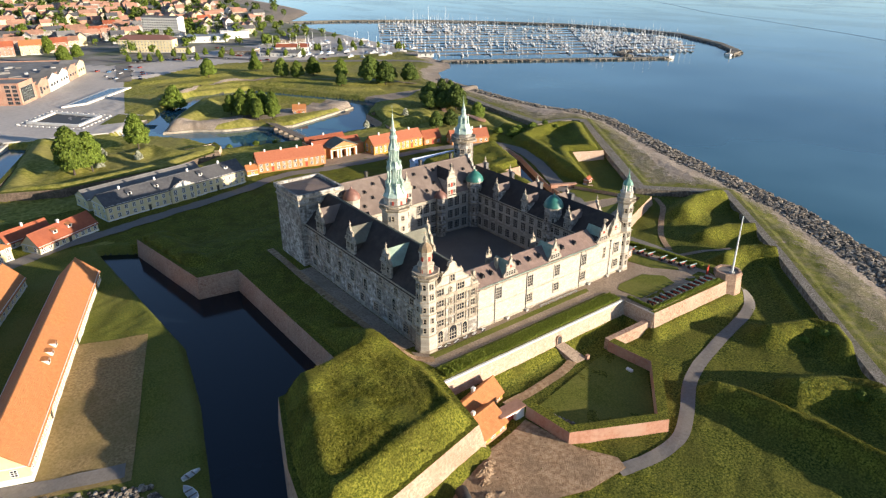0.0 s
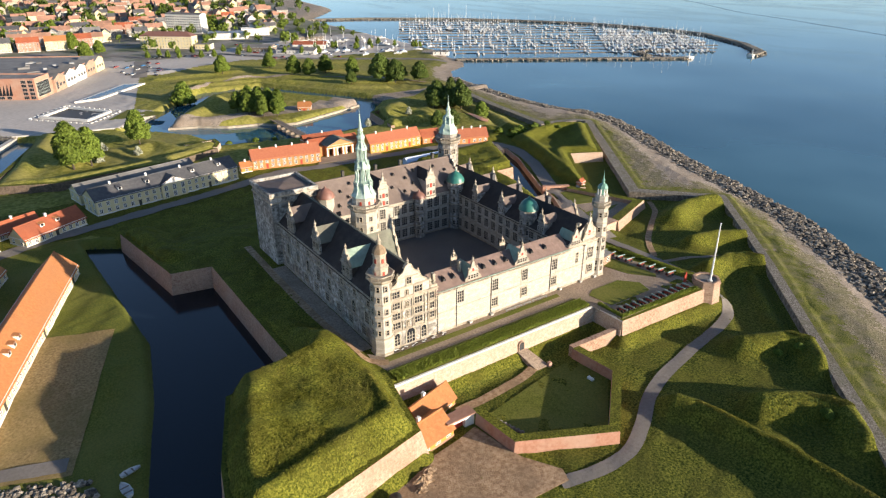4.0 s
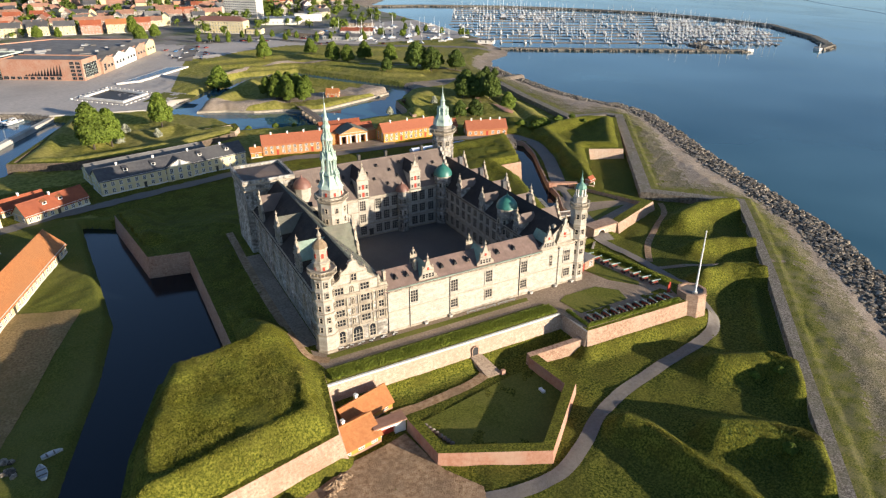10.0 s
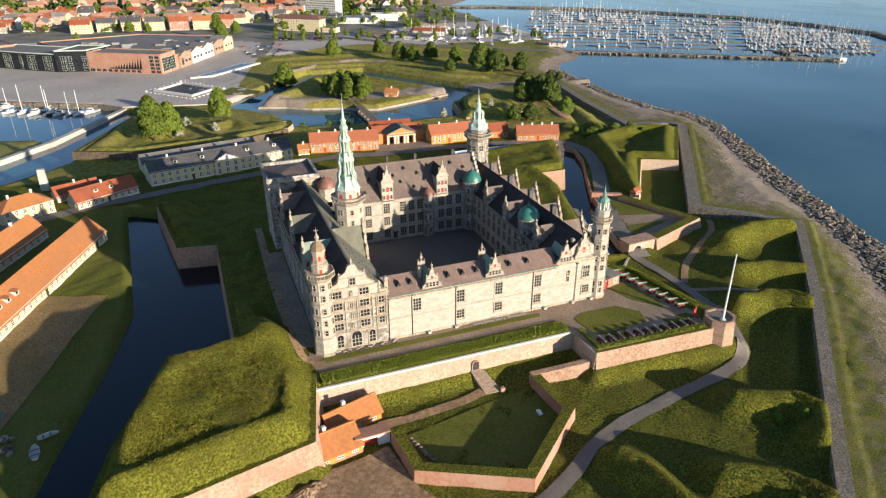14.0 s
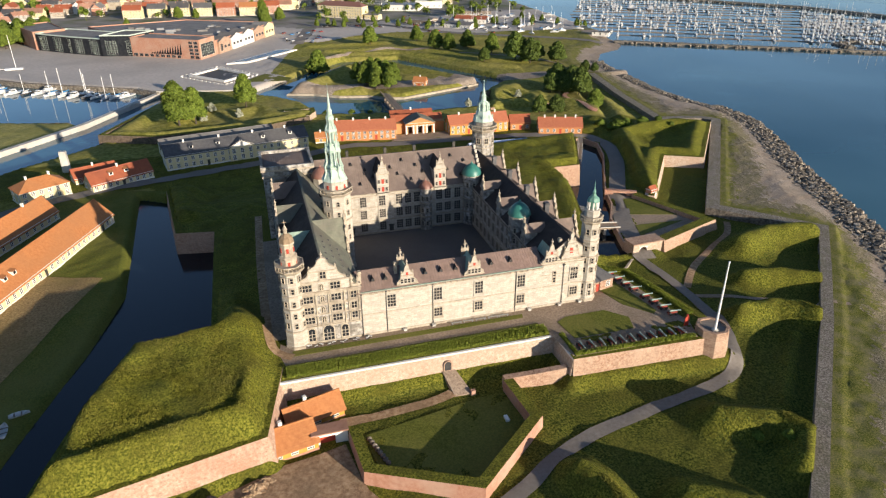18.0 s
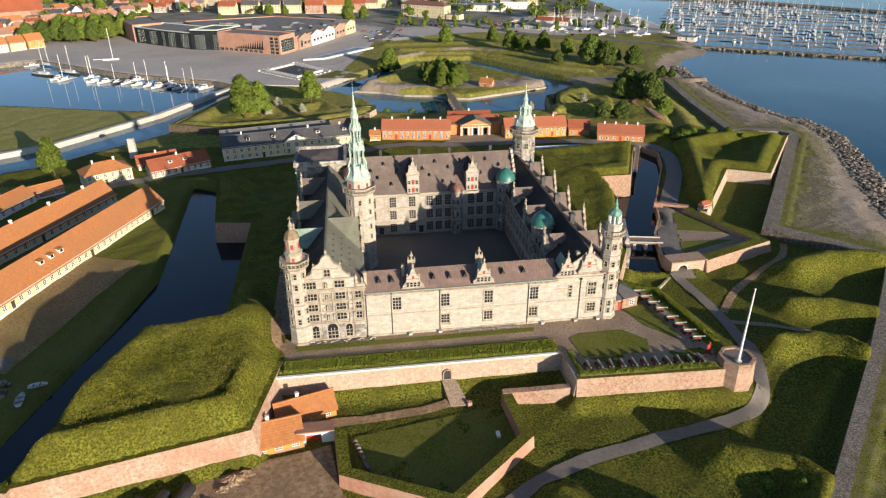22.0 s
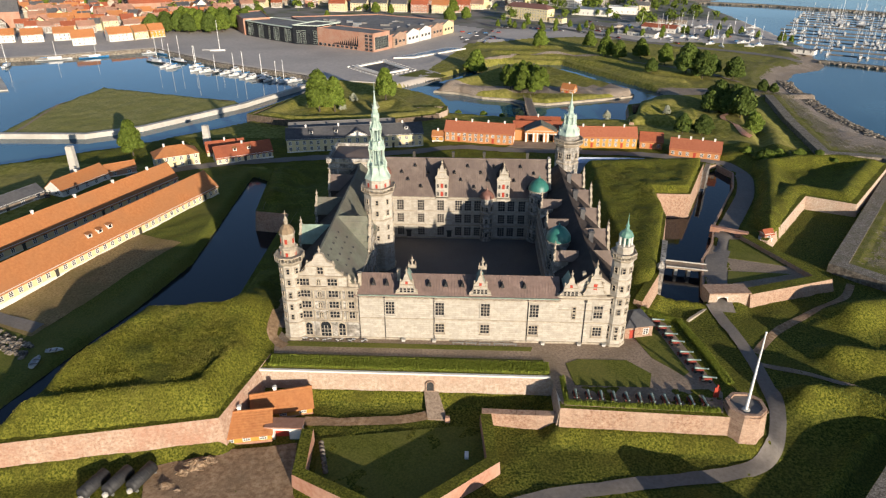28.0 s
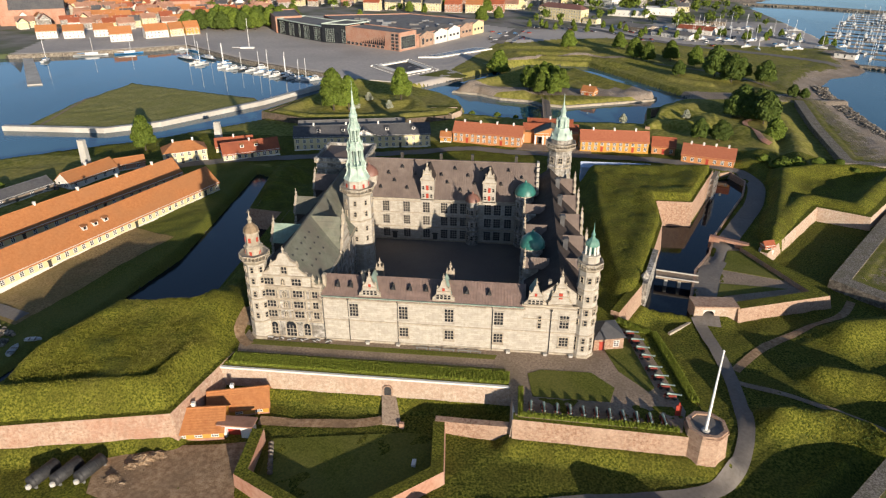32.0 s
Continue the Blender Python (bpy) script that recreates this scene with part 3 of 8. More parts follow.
def smooth(a):
    a = np.clip(a, 0, 1)
    return a * a * (3 - 2 * a)


def hummocks(X, Y, size, seed):
    """Smooth random lumps of about that size, between -1 and 1."""
    grid = np.random.default_rng(seed).uniform(-1, 1, (256, 256))
    u, w = X / size, Y / size
    i, j = np.floor(u).astype(int), np.floor(w).astype(int)
    a, b = smooth(u - i), smooth(w - j)
    g = lambda p, q: grid[p % 256, q % 256]
    return (g(i, j) * (1 - a) + g(i + 1, j) * a) * (1 - b) + (g(i, j + 1) * (1 - a) + g(i + 1, j + 1) * a) * b


def rough_ground(X, Y):
    return (np.sin(X * 0.31 + 1.7 * np.sin(Y * 0.13)) * np.sin(Y * 0.27 + 1.3 * np.sin(X * 0.17)) * 0.5
            + np.sin(X * 0.83 + 2.1 * np.sin(Y * 0.41)) * np.sin(Y * 0.71 + X * 0.22) * 0.28
            + np.sin(X * 1.9 + np.sin(Y * 1.3) * 2) * np.sin(Y * 2.2 + np.sin(X * 1.1)) * 0.16)


# ridges of earth: line, height above the ground there, half width
RIDGES = [
    ([(50.5, -50.5), (52.5, -55), (54, -66), (55, -80), (55, -95), (50, -125)], 4.5, 3.9),
    ([(86, -45), (97, -50), (99.5, -55), (94, -61)], 4.9, 4.8),
    ([(67, -62), (76, -68), (79.5, -74), (73, -82)], 4.8, 5.0),
    ([(127, -22), (115, -33), (103, -45)], 1.7, 2.2),
    ([(146, 24), (160, 28), (174, 26)], 5.8, 5.6),
    ([(133, 6), (144, 3), (155, -4)], 4.8, 3.7),
    ([(118, -11), (129, -11), (134, -14.5), (136.5, -19)], 5.0, 3.9),
    # outer bastion beyond the moat road
    ([(184, 160), (196, 200), (202, 250), (198, 280)], 3.6, 7),
    ([(140, 238), (152, 252), (170, 262)], 3.0, 8),
    ([(163, 231), (172, 210), (180, 190)], 3.2, 7),
    ([(150, 150), (165, 160), (172, 175)], 1.5, 6),
    # crown-work bastion with the trees
    ([(-40, 232), (-33, 238), (-28, 246)], 3.0, 6),
    ([(-20, 240), (-11, 236), (-4, 242)], 2.6, 6),
    # ravelin in the west moat: a steep bank on the town side, terraced garden banks on the other
    ([(30, 297), (48, 316), (66, 346)], 3.6, 5.5),
    ([(32, 294), (52, 284), (64, 281)], 2.4, 4.5),
    ([(139, 289), (120, 320), (99, 357)], 2.2, 2.6),
    ([(128, 289), (110, 318), (90, 350)], 1.5, 2.0),
    ([(117, 288), (101, 313), (86, 336)], 1.1, 1.8),
    ([(128, 289), (142, 289)], 1.8, 4),
    # covered way round the moat and the long low banks of the park
    ([(42, 372), (72, 404), (117, 400), (143, 366), (163, 332), (184, 317)], 2.4, 3.2),
    ([(60, 424), (128, 420), (158, 382), (178, 348), (206, 330)], 2.0, 4.0),
    ([(50, 452), (130, 452), (200, 398), (226, 352)], 1.8, 5.0),
    ([(45, 482), (130, 500), (220, 440)], 1.4, 6),
]


# the moat road: plan point and level
MOAT_ROAD = [(137, 155, -4.5), (148, 152, -4.5), (155.5, 145.5, -4.6), (156.8, 132, -4.8), (150.5, 113, -4.9), (141.5, 96, -4.9), (132.5, 80, -4.9), (125.5, 66, -4.9), (119.5, 53, -4.9), (115.5, 41, -4.9), (114, 33, -5.6), (113.4, 27, -6.7)]


def height(X, Y):
    z = np.full(X.shape, -4.5) - 1.7 * smooth((48 - Y) / 42) * smooth((-40 - X) / 6) * smooth((X + 130) / 30)
    low = signed(LOW_EAST, X, Y)
    z = np.where(low > 0, -4.5 - 2.5 * smooth(low / 4), z)
    z = z - 0.3 * (signed([(133, -20), (124, -8), (112, -18), (92, -40), (100, -52)], X, Y) > 0)
    rise = np.zeros(X.shape)
    for line, h, w in RIDGES:
        d = along(line, X, Y)
        rise = np.maximum(rise, h * np.exp(-((d / w) ** 2)))
    z = z + rise
    # shore outside the sea wall: a strip at the wall's height falling to the water
    sea = signed(COAST + [(-4200, 3600), (-4200, -900)], X, Y)
    wall = along(SEA_WALL, X, Y)
    shore = np.clip((sea - 1) / 26, 0, 1)
    outside = (signed(SEA_WALL + [(-200, -135), (-200, 281)], X, Y) < 0) & (X > 20) & (Y < 281)
    z = np.where(outside, np.minimum(-4.7, SEA + 0.1 + 3.0 * smooth(shore)), z)
    z = np.where(wall < 3.0, -4.4, z)
    z = np.where(signed([(174, 100), (186, 93), (231, 147.5), (225, 148), (184.5, 98.5)], X, Y) > 0, -7.0, z)
    for poly, flat_z, crest in ((OUTER_BASTION, -4.1, 3.8), (NW_BASTION, -3.6, 2.6), (CROWN, -3.2, 2.6)):
        s = signed(poly, X, Y)
        z = np.where(s > 1.0, flat_z + np.maximum(crest * np.exp(-(((s - 6.5) / 5.0) ** 2)), rise), z)
    for (ax, ay, az), (bx, by, bz) in zip(MOAT_ROAD[:-1], MOAT_ROAD[1:]):
        dx, dy = bx - ax, by - ay
        t = np.clip(((X - ax) * dx + (Y - ay) * dy) / (dx * dx + dy * dy), 0, 1)
        d = np.hypot(X - ax - t * dx, Y - ay - t * dy)
        f = smooth((7.5 - d) / 3.5)
        z = z * (1 - f) + (az + (bz - az) * t - 0.1) * f
    z = np.where(signed([(119.5, 36), (121, 33.5), (146, 43.5), (134.5, 71.5), (131.5, 72), (124.5, 56)], X, Y) > 0, np.minimum(z, -5.6), z)
    # the castle's island
    isle = signed(CASTLE_ISLE, X, Y)
    top = np.zeros(X.shape)
    south = smooth((-3.5 - X) / 12) * smooth((Y - 6) / 10)
    top = top - 0.5 * south
    se = smooth((-3 - X) / 8) * smooth((22 - Y) / 16)
    parapet = along([(-50, -39.5), (-7, -29.5), (-3.7, -13)], X, Y)
    top = top + se * (0.2 + 1.2 * smooth(isle / 2.5) + 5.0 * smooth((isle - 0.8) / 5.4) - 1.0 * smooth((parapet - 4.6) / 2.4) * (1 - 0.9 * smooth((parapet - 8) / 12)) + 1.5 * np.exp(-(((isle - 6.5) / 4.0) ** 2)) * smooth((parapet - 8) / 8))
    top = top + 2.2 * np.exp(-(((X + 13.5) / 3.6) ** 2)) * smooth((36 - Y) / 12) * smooth((Y - 9) / 8)
    lump = np.sin(1.5 * X + 2 * np.sin(0.8 * Y)) * np.sin(1.3 * Y + 1.8 * np.sin(1.0 * X + 0.4 * Y)) + 0.8 * np.sin(0.55 * X + 1.4 * np.sin(0.4 * Y)) * np.sin(0.6 * Y + 0.3 * X)
    top = top + 0.07 * se * smooth((isle - 2) / 4) * lump
    nb = smooth((X - 86) / 4) * smooth((Y - 24) / 10)
    top = top + nb * smooth((isle - 2) / 4) * 0.06 * lump
    top = top + nb * (2.3 + 0.7 * np.exp(-(((isle - 4.0) / 3.8) ** 2)) + 0.022 * np.clip(Y - 30, 0, 70))
    wb = smooth((Y - 84) / 8) * smooth((4 - X) / 8)
    top = top + wb * (0.3 + 1.8 * np.exp(-(((isle - 5) / 4) ** 2)))
    west = smooth((Y - 92) / 26) * smooth((92 - X) / 8) * smooth((X + 30) / 10)
    top = top * (1 - west) - 4.3 * west
    z = np.where(isle > 1.0, top, z)
    # water
    for poly, dry, edge in ((MOAT_S, None, 2.5), (MOAT_N, None, 1.2), (HARBOUR, ISLET, 1.2), (MOAT_W, RAVELIN_W, 3.0)):
        s = signed(poly, X, Y)
        if dry:
            s = np.minimum(s, -signed(dry, X, Y))
        bank = SEA - 0.6 + (z - SEA + 0.6) * smooth(-s / edge)
        z = np.where((isle > 0.9), z, np.where(s > 0, SEA - 1.8, np.where(s > -edge, np.minimum(z, bank), z)))
    z = np.where((Y > 288) & (Y < 440) & (X > 200) & (sea > 0), np.minimum(z, SEA + 0.05 + 3.0 * smooth(sea / 30)), z)
    islet = signed(ISLET, X, Y)
    z = np.where(islet > 0, SEA - 0.5 + 1.6 * smooth(islet / 3), z)
    z = np.where(sea < 0, SEA - 0.3 + 0.08 * np.maximum(sea, -40), z)
    hard = (X < -20) & (Y > 300) | (Y > 440)
    rough = np.where(hard, 0.0, 0.35) * smooth((-0.2 + np.abs(isle - 1)) / 3)
    keep = (X > -5) & (X < 98) & (Y > -16) & (Y < 86) & (isle > 0) & (signed([(-3, -12), (61, -12), (62, -22), (100, -23), (86, 20), (80, 84), (-3, 84)], X, Y) > -2)
    rough = np.where(keep | (wall < 4), 0.03, rough)
    rough = np.where((sea > 0) & (z > SEA + 0.3), rough, 0)
    return z + rough * rough_ground(X, Y)


def grid_lines(lo, hi, step, start, end):
    """Even lines between lo and hi, then ever wider apart out to start and end."""
    inner = np.arange(lo, hi + step / 2, step)
    out, d, p = [], step, hi
    while p < end:
        d = min(d * 1.05, 400) if p > hi + 260 else 2.4
        p += d
        out.append(min(p, end))
    back, d, p = [], step, lo
    while p > start:
        d = min(d * 1.05, 400) if p < lo - 260 else 2.4
        p -= d
        back.append(max(p, start))
    return np.concatenate([back[::-1], inner, out])


gx = grid_lines(-62, 262, 0.8, -4200, 4400)
gy = grid_lines(-90, 215, 0.8, -850, 3600)
GX, GY = np.meshgrid(gx, gy)
GZ = height(GX, GY)
# tussocks of rough grass, not on the level terrace
tuss = np.random.default_rng(3).uniform(-1, 1, GZ.shape)
tuss = tuss * 0.6 + 0.4 * (np.roll(tuss, 1, 0) + np.roll(tuss, 1, 1))
level = (GX > -6) & (GX < 98) & (GY > -13) & (GY < 86) | (signed([(62, -24), (100, -25), (96, 14), (60, 10)], GX, GY) > 0)
wild = np.where(level | (GZ < SEA + 0.6), 0, 1.0)
banks = smooth((signed(CASTLE_ISLE, GX, GY) - 0.5) / 2) + 0.5 * smooth((signed(LOW_EAST, GX, GY) - 2) / 4)
GZ = GZ + wild * (0.05 * tuss + banks * (0.17 * hummocks(GX, GY, 2.6, 5) + 0.22 * hummocks(GX, GY, 5.5, 6)))
nx, ny = len(gx), len(gy)
ground_mesh = bpy.data.meshes.new("ground")
idx = np.arange(nx * ny).reshape(ny, nx)
quads = np.stack([idx[:-1, :-1], idx[:-1, 1:], idx[1:, 1:], idx[1:, :-1]], -1).reshape(-1, 4)
ground_mesh.vertices.add(nx * ny)
ground_mesh.vertices.foreach_set("co", np.stack([GX, GY, GZ], -1).ravel())
ground_mesh.loops.add(len(quads) * 4)
ground_mesh.loops.foreach_set("vertex_index", quads.ravel())
ground_mesh.polygons.add(len(quads))
ground_mesh.polygons.foreach_set("loop_start", np.arange(len(quads)) * 4)
CX, CY = (GX[:-1, :-1] + GX[1:, 1:]) / 2, (GY[:-1, :-1] + GY[1:, 1:]) / 2
CZ = (GZ[:-1, :-1] + GZ[1:, 1:]) / 2
PLAZA = [(-225, 430), (-147, 368), (-73, 327), (-58, 312), (-9, 300), (29, 327), (12, 350), (40, 470), (60, 560), (-40, 640), (-260, 640), (-400, 560), (-345, 368), (-296, 388)]
TOWN = [(-4200, 3600), (-4200, -900), (-900, -200), (-345, 368), (-225, 430), (40, 480), (60, 545), (200, 520), (300, 430), (345, 470), (350, 800), (440, 1100), (560, 3600)]
kind = np.zeros(CX.shape, int)
kind[(CY > 176) | (signed([(-4200, 140), (-49, 129), (-46, 83), (-44, 50), (-49, 22), (-57, -9), (-64, -40), (-78, -80), (-100, -130), (-300, -300), (-4200, -300)], CX, CY) > -6)] = 6
kind[(signed([(-110, -20), (-50, -20), (-40, 40), (-40, 130), (-60, 136), (-120, 118)], CX, CY) > 0)] = 8
kind[signed(TOWN, CX, CY) > 0] = 3
kind[signed(PLAZA, CX, CY) > 0] = 2
kind[signed([(35, 480), (60, 475), (140, 515), (225, 480), (300, 450), (345, 520), (345, 640), (250, 640), (60, 560)], CX, CY) > 0] = 2
coast_d = signed(LAND, CX, CY)
kind[signed([(190, 400), (240, 330), (345, 390), (345, 468), (300, 478), (225, 490)], CX, CY) > 0] = 6
jitter = 2.5 * rough_ground(CX * 0.6, CY * 0.6)
out_wall = (signed(SEA_WALL + [(-200, -135), (-200, 281)], CX, CY) < 1.5) & (CX > 20) & (CY < 300)
kind[out_wall | ((coast_d < 20) & (CY < 320) & (CX > 20))] = 7
ragged = 3.0 * rough_ground(CX * 0.5, CY * 0.5) + 2.2 * rough_ground(CX * 1.7 + 9, CY * 1.7) + 1.6 * np.sin(3.1 * CX + 2 * np.sin(2.3 * CY)) * np.sin(2.7 * CY + CX)
wall_d = along(SEA_WALL, CX, CY)
kind[(kind == 7) & (wall_d > 5.5 + 3.5 * smooth((25 - CY) / 30) + 1.1 * ragged)] = 1
kind[(kind == 1) & (coast_d > 14 + 1.2 * ragged) & (wall_d < 15 + 7 * smooth((25 - CY) / 30) + 2.0 * ragged) & (CY < 300)] = 9
kind[(coast_d < 38 + jitter * 4) & (CY > 310) & (CY < 470) & (CX > 225)] = 7
kind[(coast_d < 17 + ragged) & (CY > 310) & (CY < 470) & (CX > 225)] = 1
kind[(coast_d < 60 + jitter * 6) & (CY > 860)] = 1
kind[(kind == 0) & (signed(LOW_EAST, CX, CY) > 3) & (CZ < -5.9 + 0.25 * ragged) & (CX > 8 + 5 * ragged)] = 10
kind[CZ < SEA - 0.2] = 4
kind[signed(ISLET, CX, CY) > 0] = 5
ground_mesh.polygons.foreach_set("material_index", kind.ravel())
ground_mesh.polygons.foreach_set("use_smooth", np.ones(len(quads), bool))
for m_ in (GRASS, SAND, PAVING, TOWNGROUND, BED, DRY, MEADOW, SHORE, LAWN, SHINGLE, MOWN):
    ground_mesh.materials.append(m_)
ground_mesh.update(calc_edges=True)
ground = tagged(new("ground", ground_mesh), "rolling green grass ramparts, lawns and banks round the castle", "ground", kind="structure")

wb_ = Build()
wb_.face([(-4200, -3900, SEA), (4800, -3900, SEA), (4800, 4200, SEA), (-4200, 4200, SEA)])
water = tagged(part("water", wb_, WATER, None), "calm blue sea, moat and harbour water with faint ripples", "water", kind="structure")


DRIFT = mix_nodes("drift_line_foam", [(0.012, 0.04, 0.075), (0.03, 0.06, 0.09)], 0.05, 6, 0.5, spec=0.3)
left_, right_ = ribbon([(1240, 900), (1150, 745), (1027, 575), (970, 455), (927, 373), (880, 280), (840, 216), (780, 120)], 2.6)
wb_ = Build()
for k in range(len(left_) - 1):
    wb_.face([(*left_[k], SEA + 0.06), (*left_[k + 1], SEA + 0.06), (*right_[k + 1], SEA + 0.06), (*right_[k], SEA + 0.06)])
tagged(part("water_drift_line", wb_, DRIFT, None), "thin dark drift line where two currents meet on the sea", "water", kind="structure")

for poly in (MOAT_S, MOAT_N):
    wb_ = Build()
    ccw = sum(a[0] * b[1] - b[0] * a[1] for a, b in zip(poly, poly[1:] + poly[:1])) > 0
    wb_.face([(*p, SEA + 0.03) for p in offset(poly if ccw else poly[::-1], 2.2)])
    tagged(part("water_moat", wb_, MOATWATER, None), "still dark moat water below the brick walls", "water", kind="structure")


def heights_at(pts):
    return height(np.array([p[0] for p in pts], float), np.array([p[1] for p in pts], float))


def lay_path(name, points, width, mat, label, lift=0.10, category="path", kind="structure"):
    left, right = ribbon(points, width)
    rows = []
    nc = 3 if width < 9 else 10
    for a, b in zip(left, right):
        rows.append([a + (b - a) * (i / nc) for i in range(nc + 1)])
    flat = [p for r in rows for p in r]
    zs = heights_at(flat) + lift
    zs = zs.reshape(-1, nc + 1)
    if nc == 3:
        zs[:, 1:3] = np.maximum(zs[:, 1:3], zs.mean(1, keepdims=True))
    bd = Build()
    for k in range(len(rows) - 1):
        for j in range(nc):
            bd.face([(*rows[k][j], zs[k, j]), (*rows[k + 1][j], zs[k + 1, j]), (*rows[k + 1][j + 1], zs[k + 1, j + 1]), (*rows[k][j + 1], zs[k, j + 1])])
    return tagged(part(name, bd, mat, None, smooth=True), label, category, kind=kind)


def lay_patch(name, poly, mat, label, z=None, lift=0.08, category="ground", kind="structure", thick=0.06):
    """A flat patch of ground cover on level ground, as a thin slab."""
    if z is None:
        z = float(heights_at(poly).mean())
    bd = Build()
    bd.prism(poly, z + lift - thick, z + lift)
    return tagged(part(name, bd, mat, None), label, category, kind=kind)


# ---- rampart walls ----
def rampart(name, line, top, foot, mat, label, thick=2.2, batter=0.9, cap=None, closed=False, coping=None):
    """A battered wall along the outer edge line (land on its left side), running from foot to top."""
    pts = [Vector(p) for p in line]
    tops = top if isinstance(top, (list, tuple)) else [top] * len(pts)
    n = len(pts)
    outs = []
    for k in range(n):
        prv = pts[k - 1] if (k or closed) else None
        nxt = pts[(k + 1) % n] if (k < n - 1 or closed) else None
        d1 = (pts[k] - prv).normalized() if prv is not None else (nxt - pts[k]).normalized()
        d2 = (nxt - pts[k]).normalized() if nxt is not None else d1
        n1, n2 = Vector((d1.y, -d1.x)), Vector((d2.y, -d2.x))
        m = n1 + n2
        outs.append(m / max(0.5, m.dot(n1)))
    bd = Build()
    for k in range(n if closed else n - 1):
        j = (k + 1) % n
        def at(i, o, z):
            q = pts[i] + outs[i] * o
            return (q.x, q.y, z)
        a, b = tops[k], tops[j]
        bd.face([at(k, batter, foot), at(j, batter, foot), at(j, 0, b), at(k, 0, a)], 0)
        bd.face([at(k, 0, a), at(j, 0, b), at(j, -thick, b), at(k, -thick, a)], 1)
        bd.face([at(j, -thick, foot), at(k, -thick, foot), at(k, -thick, a), at(j, -thick, b)], 0)
        if coping:
            bd.face([at(k, 0.12, a - 0.35), at(j, 0.12, b - 0.35), at(j, 0.12, b + 0.04), at(k, 0.12, a + 0.04)], 2)
            bd.face([at(k, 0.12, a + 0.04), at(j, 0.12, b + 0.04), at(j, -coping, b + 0.04), at(k, -coping, a + 0.04)], 2)
            bd.face([at(j, 0.12, b - 0.35), at(k, 0.12, a - 0.35), at(k, 0, a - 0.35), at(j, 0, b - 0.35)], 2)
        if not closed and k == 0:
            bd.face([at(0, batter, foot), at(0, 0, a), at(0, -thick, a), at(0, -thick, foot)], 0)
        if not closed and k == n - 2:
            bd.face([at(j, 0, b), at(j, batter, foot), at(j, -thick, foot), at(j, -thick, b)], 0)
    return tagged(part(name, bd, [mat, cap or mat, WHITE], None), label, "wall", kind="structure")


rampart("wall_south", [(-38, 121), (-31.5, 76.5), (-19.3, 74.5), (-18.8, 8)], [-1.0, -0.3, -0.3, -0.6], -9, BRICK, "red brick scarp wall rising from the south moat", cap=GRASS)
rampart("wall_south_bastion", [(-19, 8), (-37, 5), (-45, -17), (-50, -39.5)], [-1.2, 0.2, 0.2, 0.2], -9, BRICK, "brick wall of the grassy corner bastion above the moat", cap=GRASS)
rampart("wall_bastion_front", [(-50, -39.5), (-7, -29.5), (-3.7, -13), (-2.6, -7.5)], [0.2, 0.1, 0.15, 0.3], -8, BRICK_PINK, "sunlit weathered brick face of the corner bastion", cap=GRASS, batter=1.9)
rampart("wall_front", [(-3.7, -13), (62, -13), (62, -23.3)], [-0.1, -0.1, -0.1], -8, BRICK_PALE, "long pale brick curtain wall below the castle terrace", cap=GRASS, coping=0.5)
rampart("wall_gun_platform", [(62, -23.3), (96, -24.6)], 0.0, -8, BRICK, "red brick retaining wall of the gun platform", cap=GRASS)
rampart("wall_north_platform", [(103, -18), (97, 12), (88, 18)], 0.1, -8, BRICK, "low brick wall beside the gun platform", cap=GRASS)
rampart("wall_north", [(88, 18), (96, 33), (109, 75), (110.5, 95), (123, 95), (139, 131), (94, 126)], [1.4, 1.4, 1.6, 1.6, 1.6, 1.6, -0.5], -9, BRICK, "brick scarp wall of the grass bastion over the north moat", cap=GRASS)

bd = Build()
flag_oct = [(99.5 + 4.0 * math.cos(radians(a)), -22.6 + 4.0 * math.sin(radians(a))) for a in range(22, 382, 45)]
bd.prism(flag_oct, -8, 1.5, 0, top=1, grow=0.8)
bd.prism(offset(flag_oct, 0.25), 1.1, 1.45, 0, cap=False)
inner = offset(flag_oct, -0.7)
for k in range(8):
    a, b, c, d = flag_oct[k], flag_oct[(k + 1) % 8], inner[(k + 1) % 8], inner[k]
    bd.prism([a, b, c, d], 1.5, 1.9, 0)
tagged(part("flag_bastion", bd, [BRICK, ASPHALT], None), "eight-sided red brick bastion turret that carries the flagpole", "turret")

# sea wall with its stone walk
rampart("wall_sea", [(p[0], p[1]) for p in SEA_WALL[6:][::-1]], -4.15, -8, ROCK, "grey stone sea wall with a narrow cobbled walk along its top", thick=3.1, batter=0.3, cap=STONEWALK)
rampart("wall_sea_bastion", [(p[0], p[1]) for p in SEA_WALL[:7][::-1]], -4.12, -8, ROCK, "grey stone sea wall with a broad walk round the outer bastion", thick=4.8, batter=0.3, cap=STONEWALK)

rampart("wall_outer_bastion", [(140, 66), (169.5, 105), (184.5, 97.5), (224.5, 147)], [-3.0, -2.2, -2.2, -2.6], -7.6, BRICK_PALE, "low brick scarp of the outer grass bastion", cap=GRASS)
rampart("wall_west_bastion", [(163, 209), (166, 231), (150, 256), (133, 247), (126, 209)], -3.0, -8.6, BRICK, "curved brick scarp of a small bastion in the west moat", cap=GRASS)
# this scarp's shadow is painted in by its dark brick colour
rampart("wall_crown_bastion", [(-46, 304), (-56, 270), (-66, 238), (-76, 208), (-50, 197), (0, 203), (26, 216)], [-4.4, -2.6, -1.6, -0.9, -0.9, -1.6, -1.8], -8.8, BRICK_SHADE, "shaded dark brick scarp of the tree-covered bastion", cap=GRASS, batter=0.6)
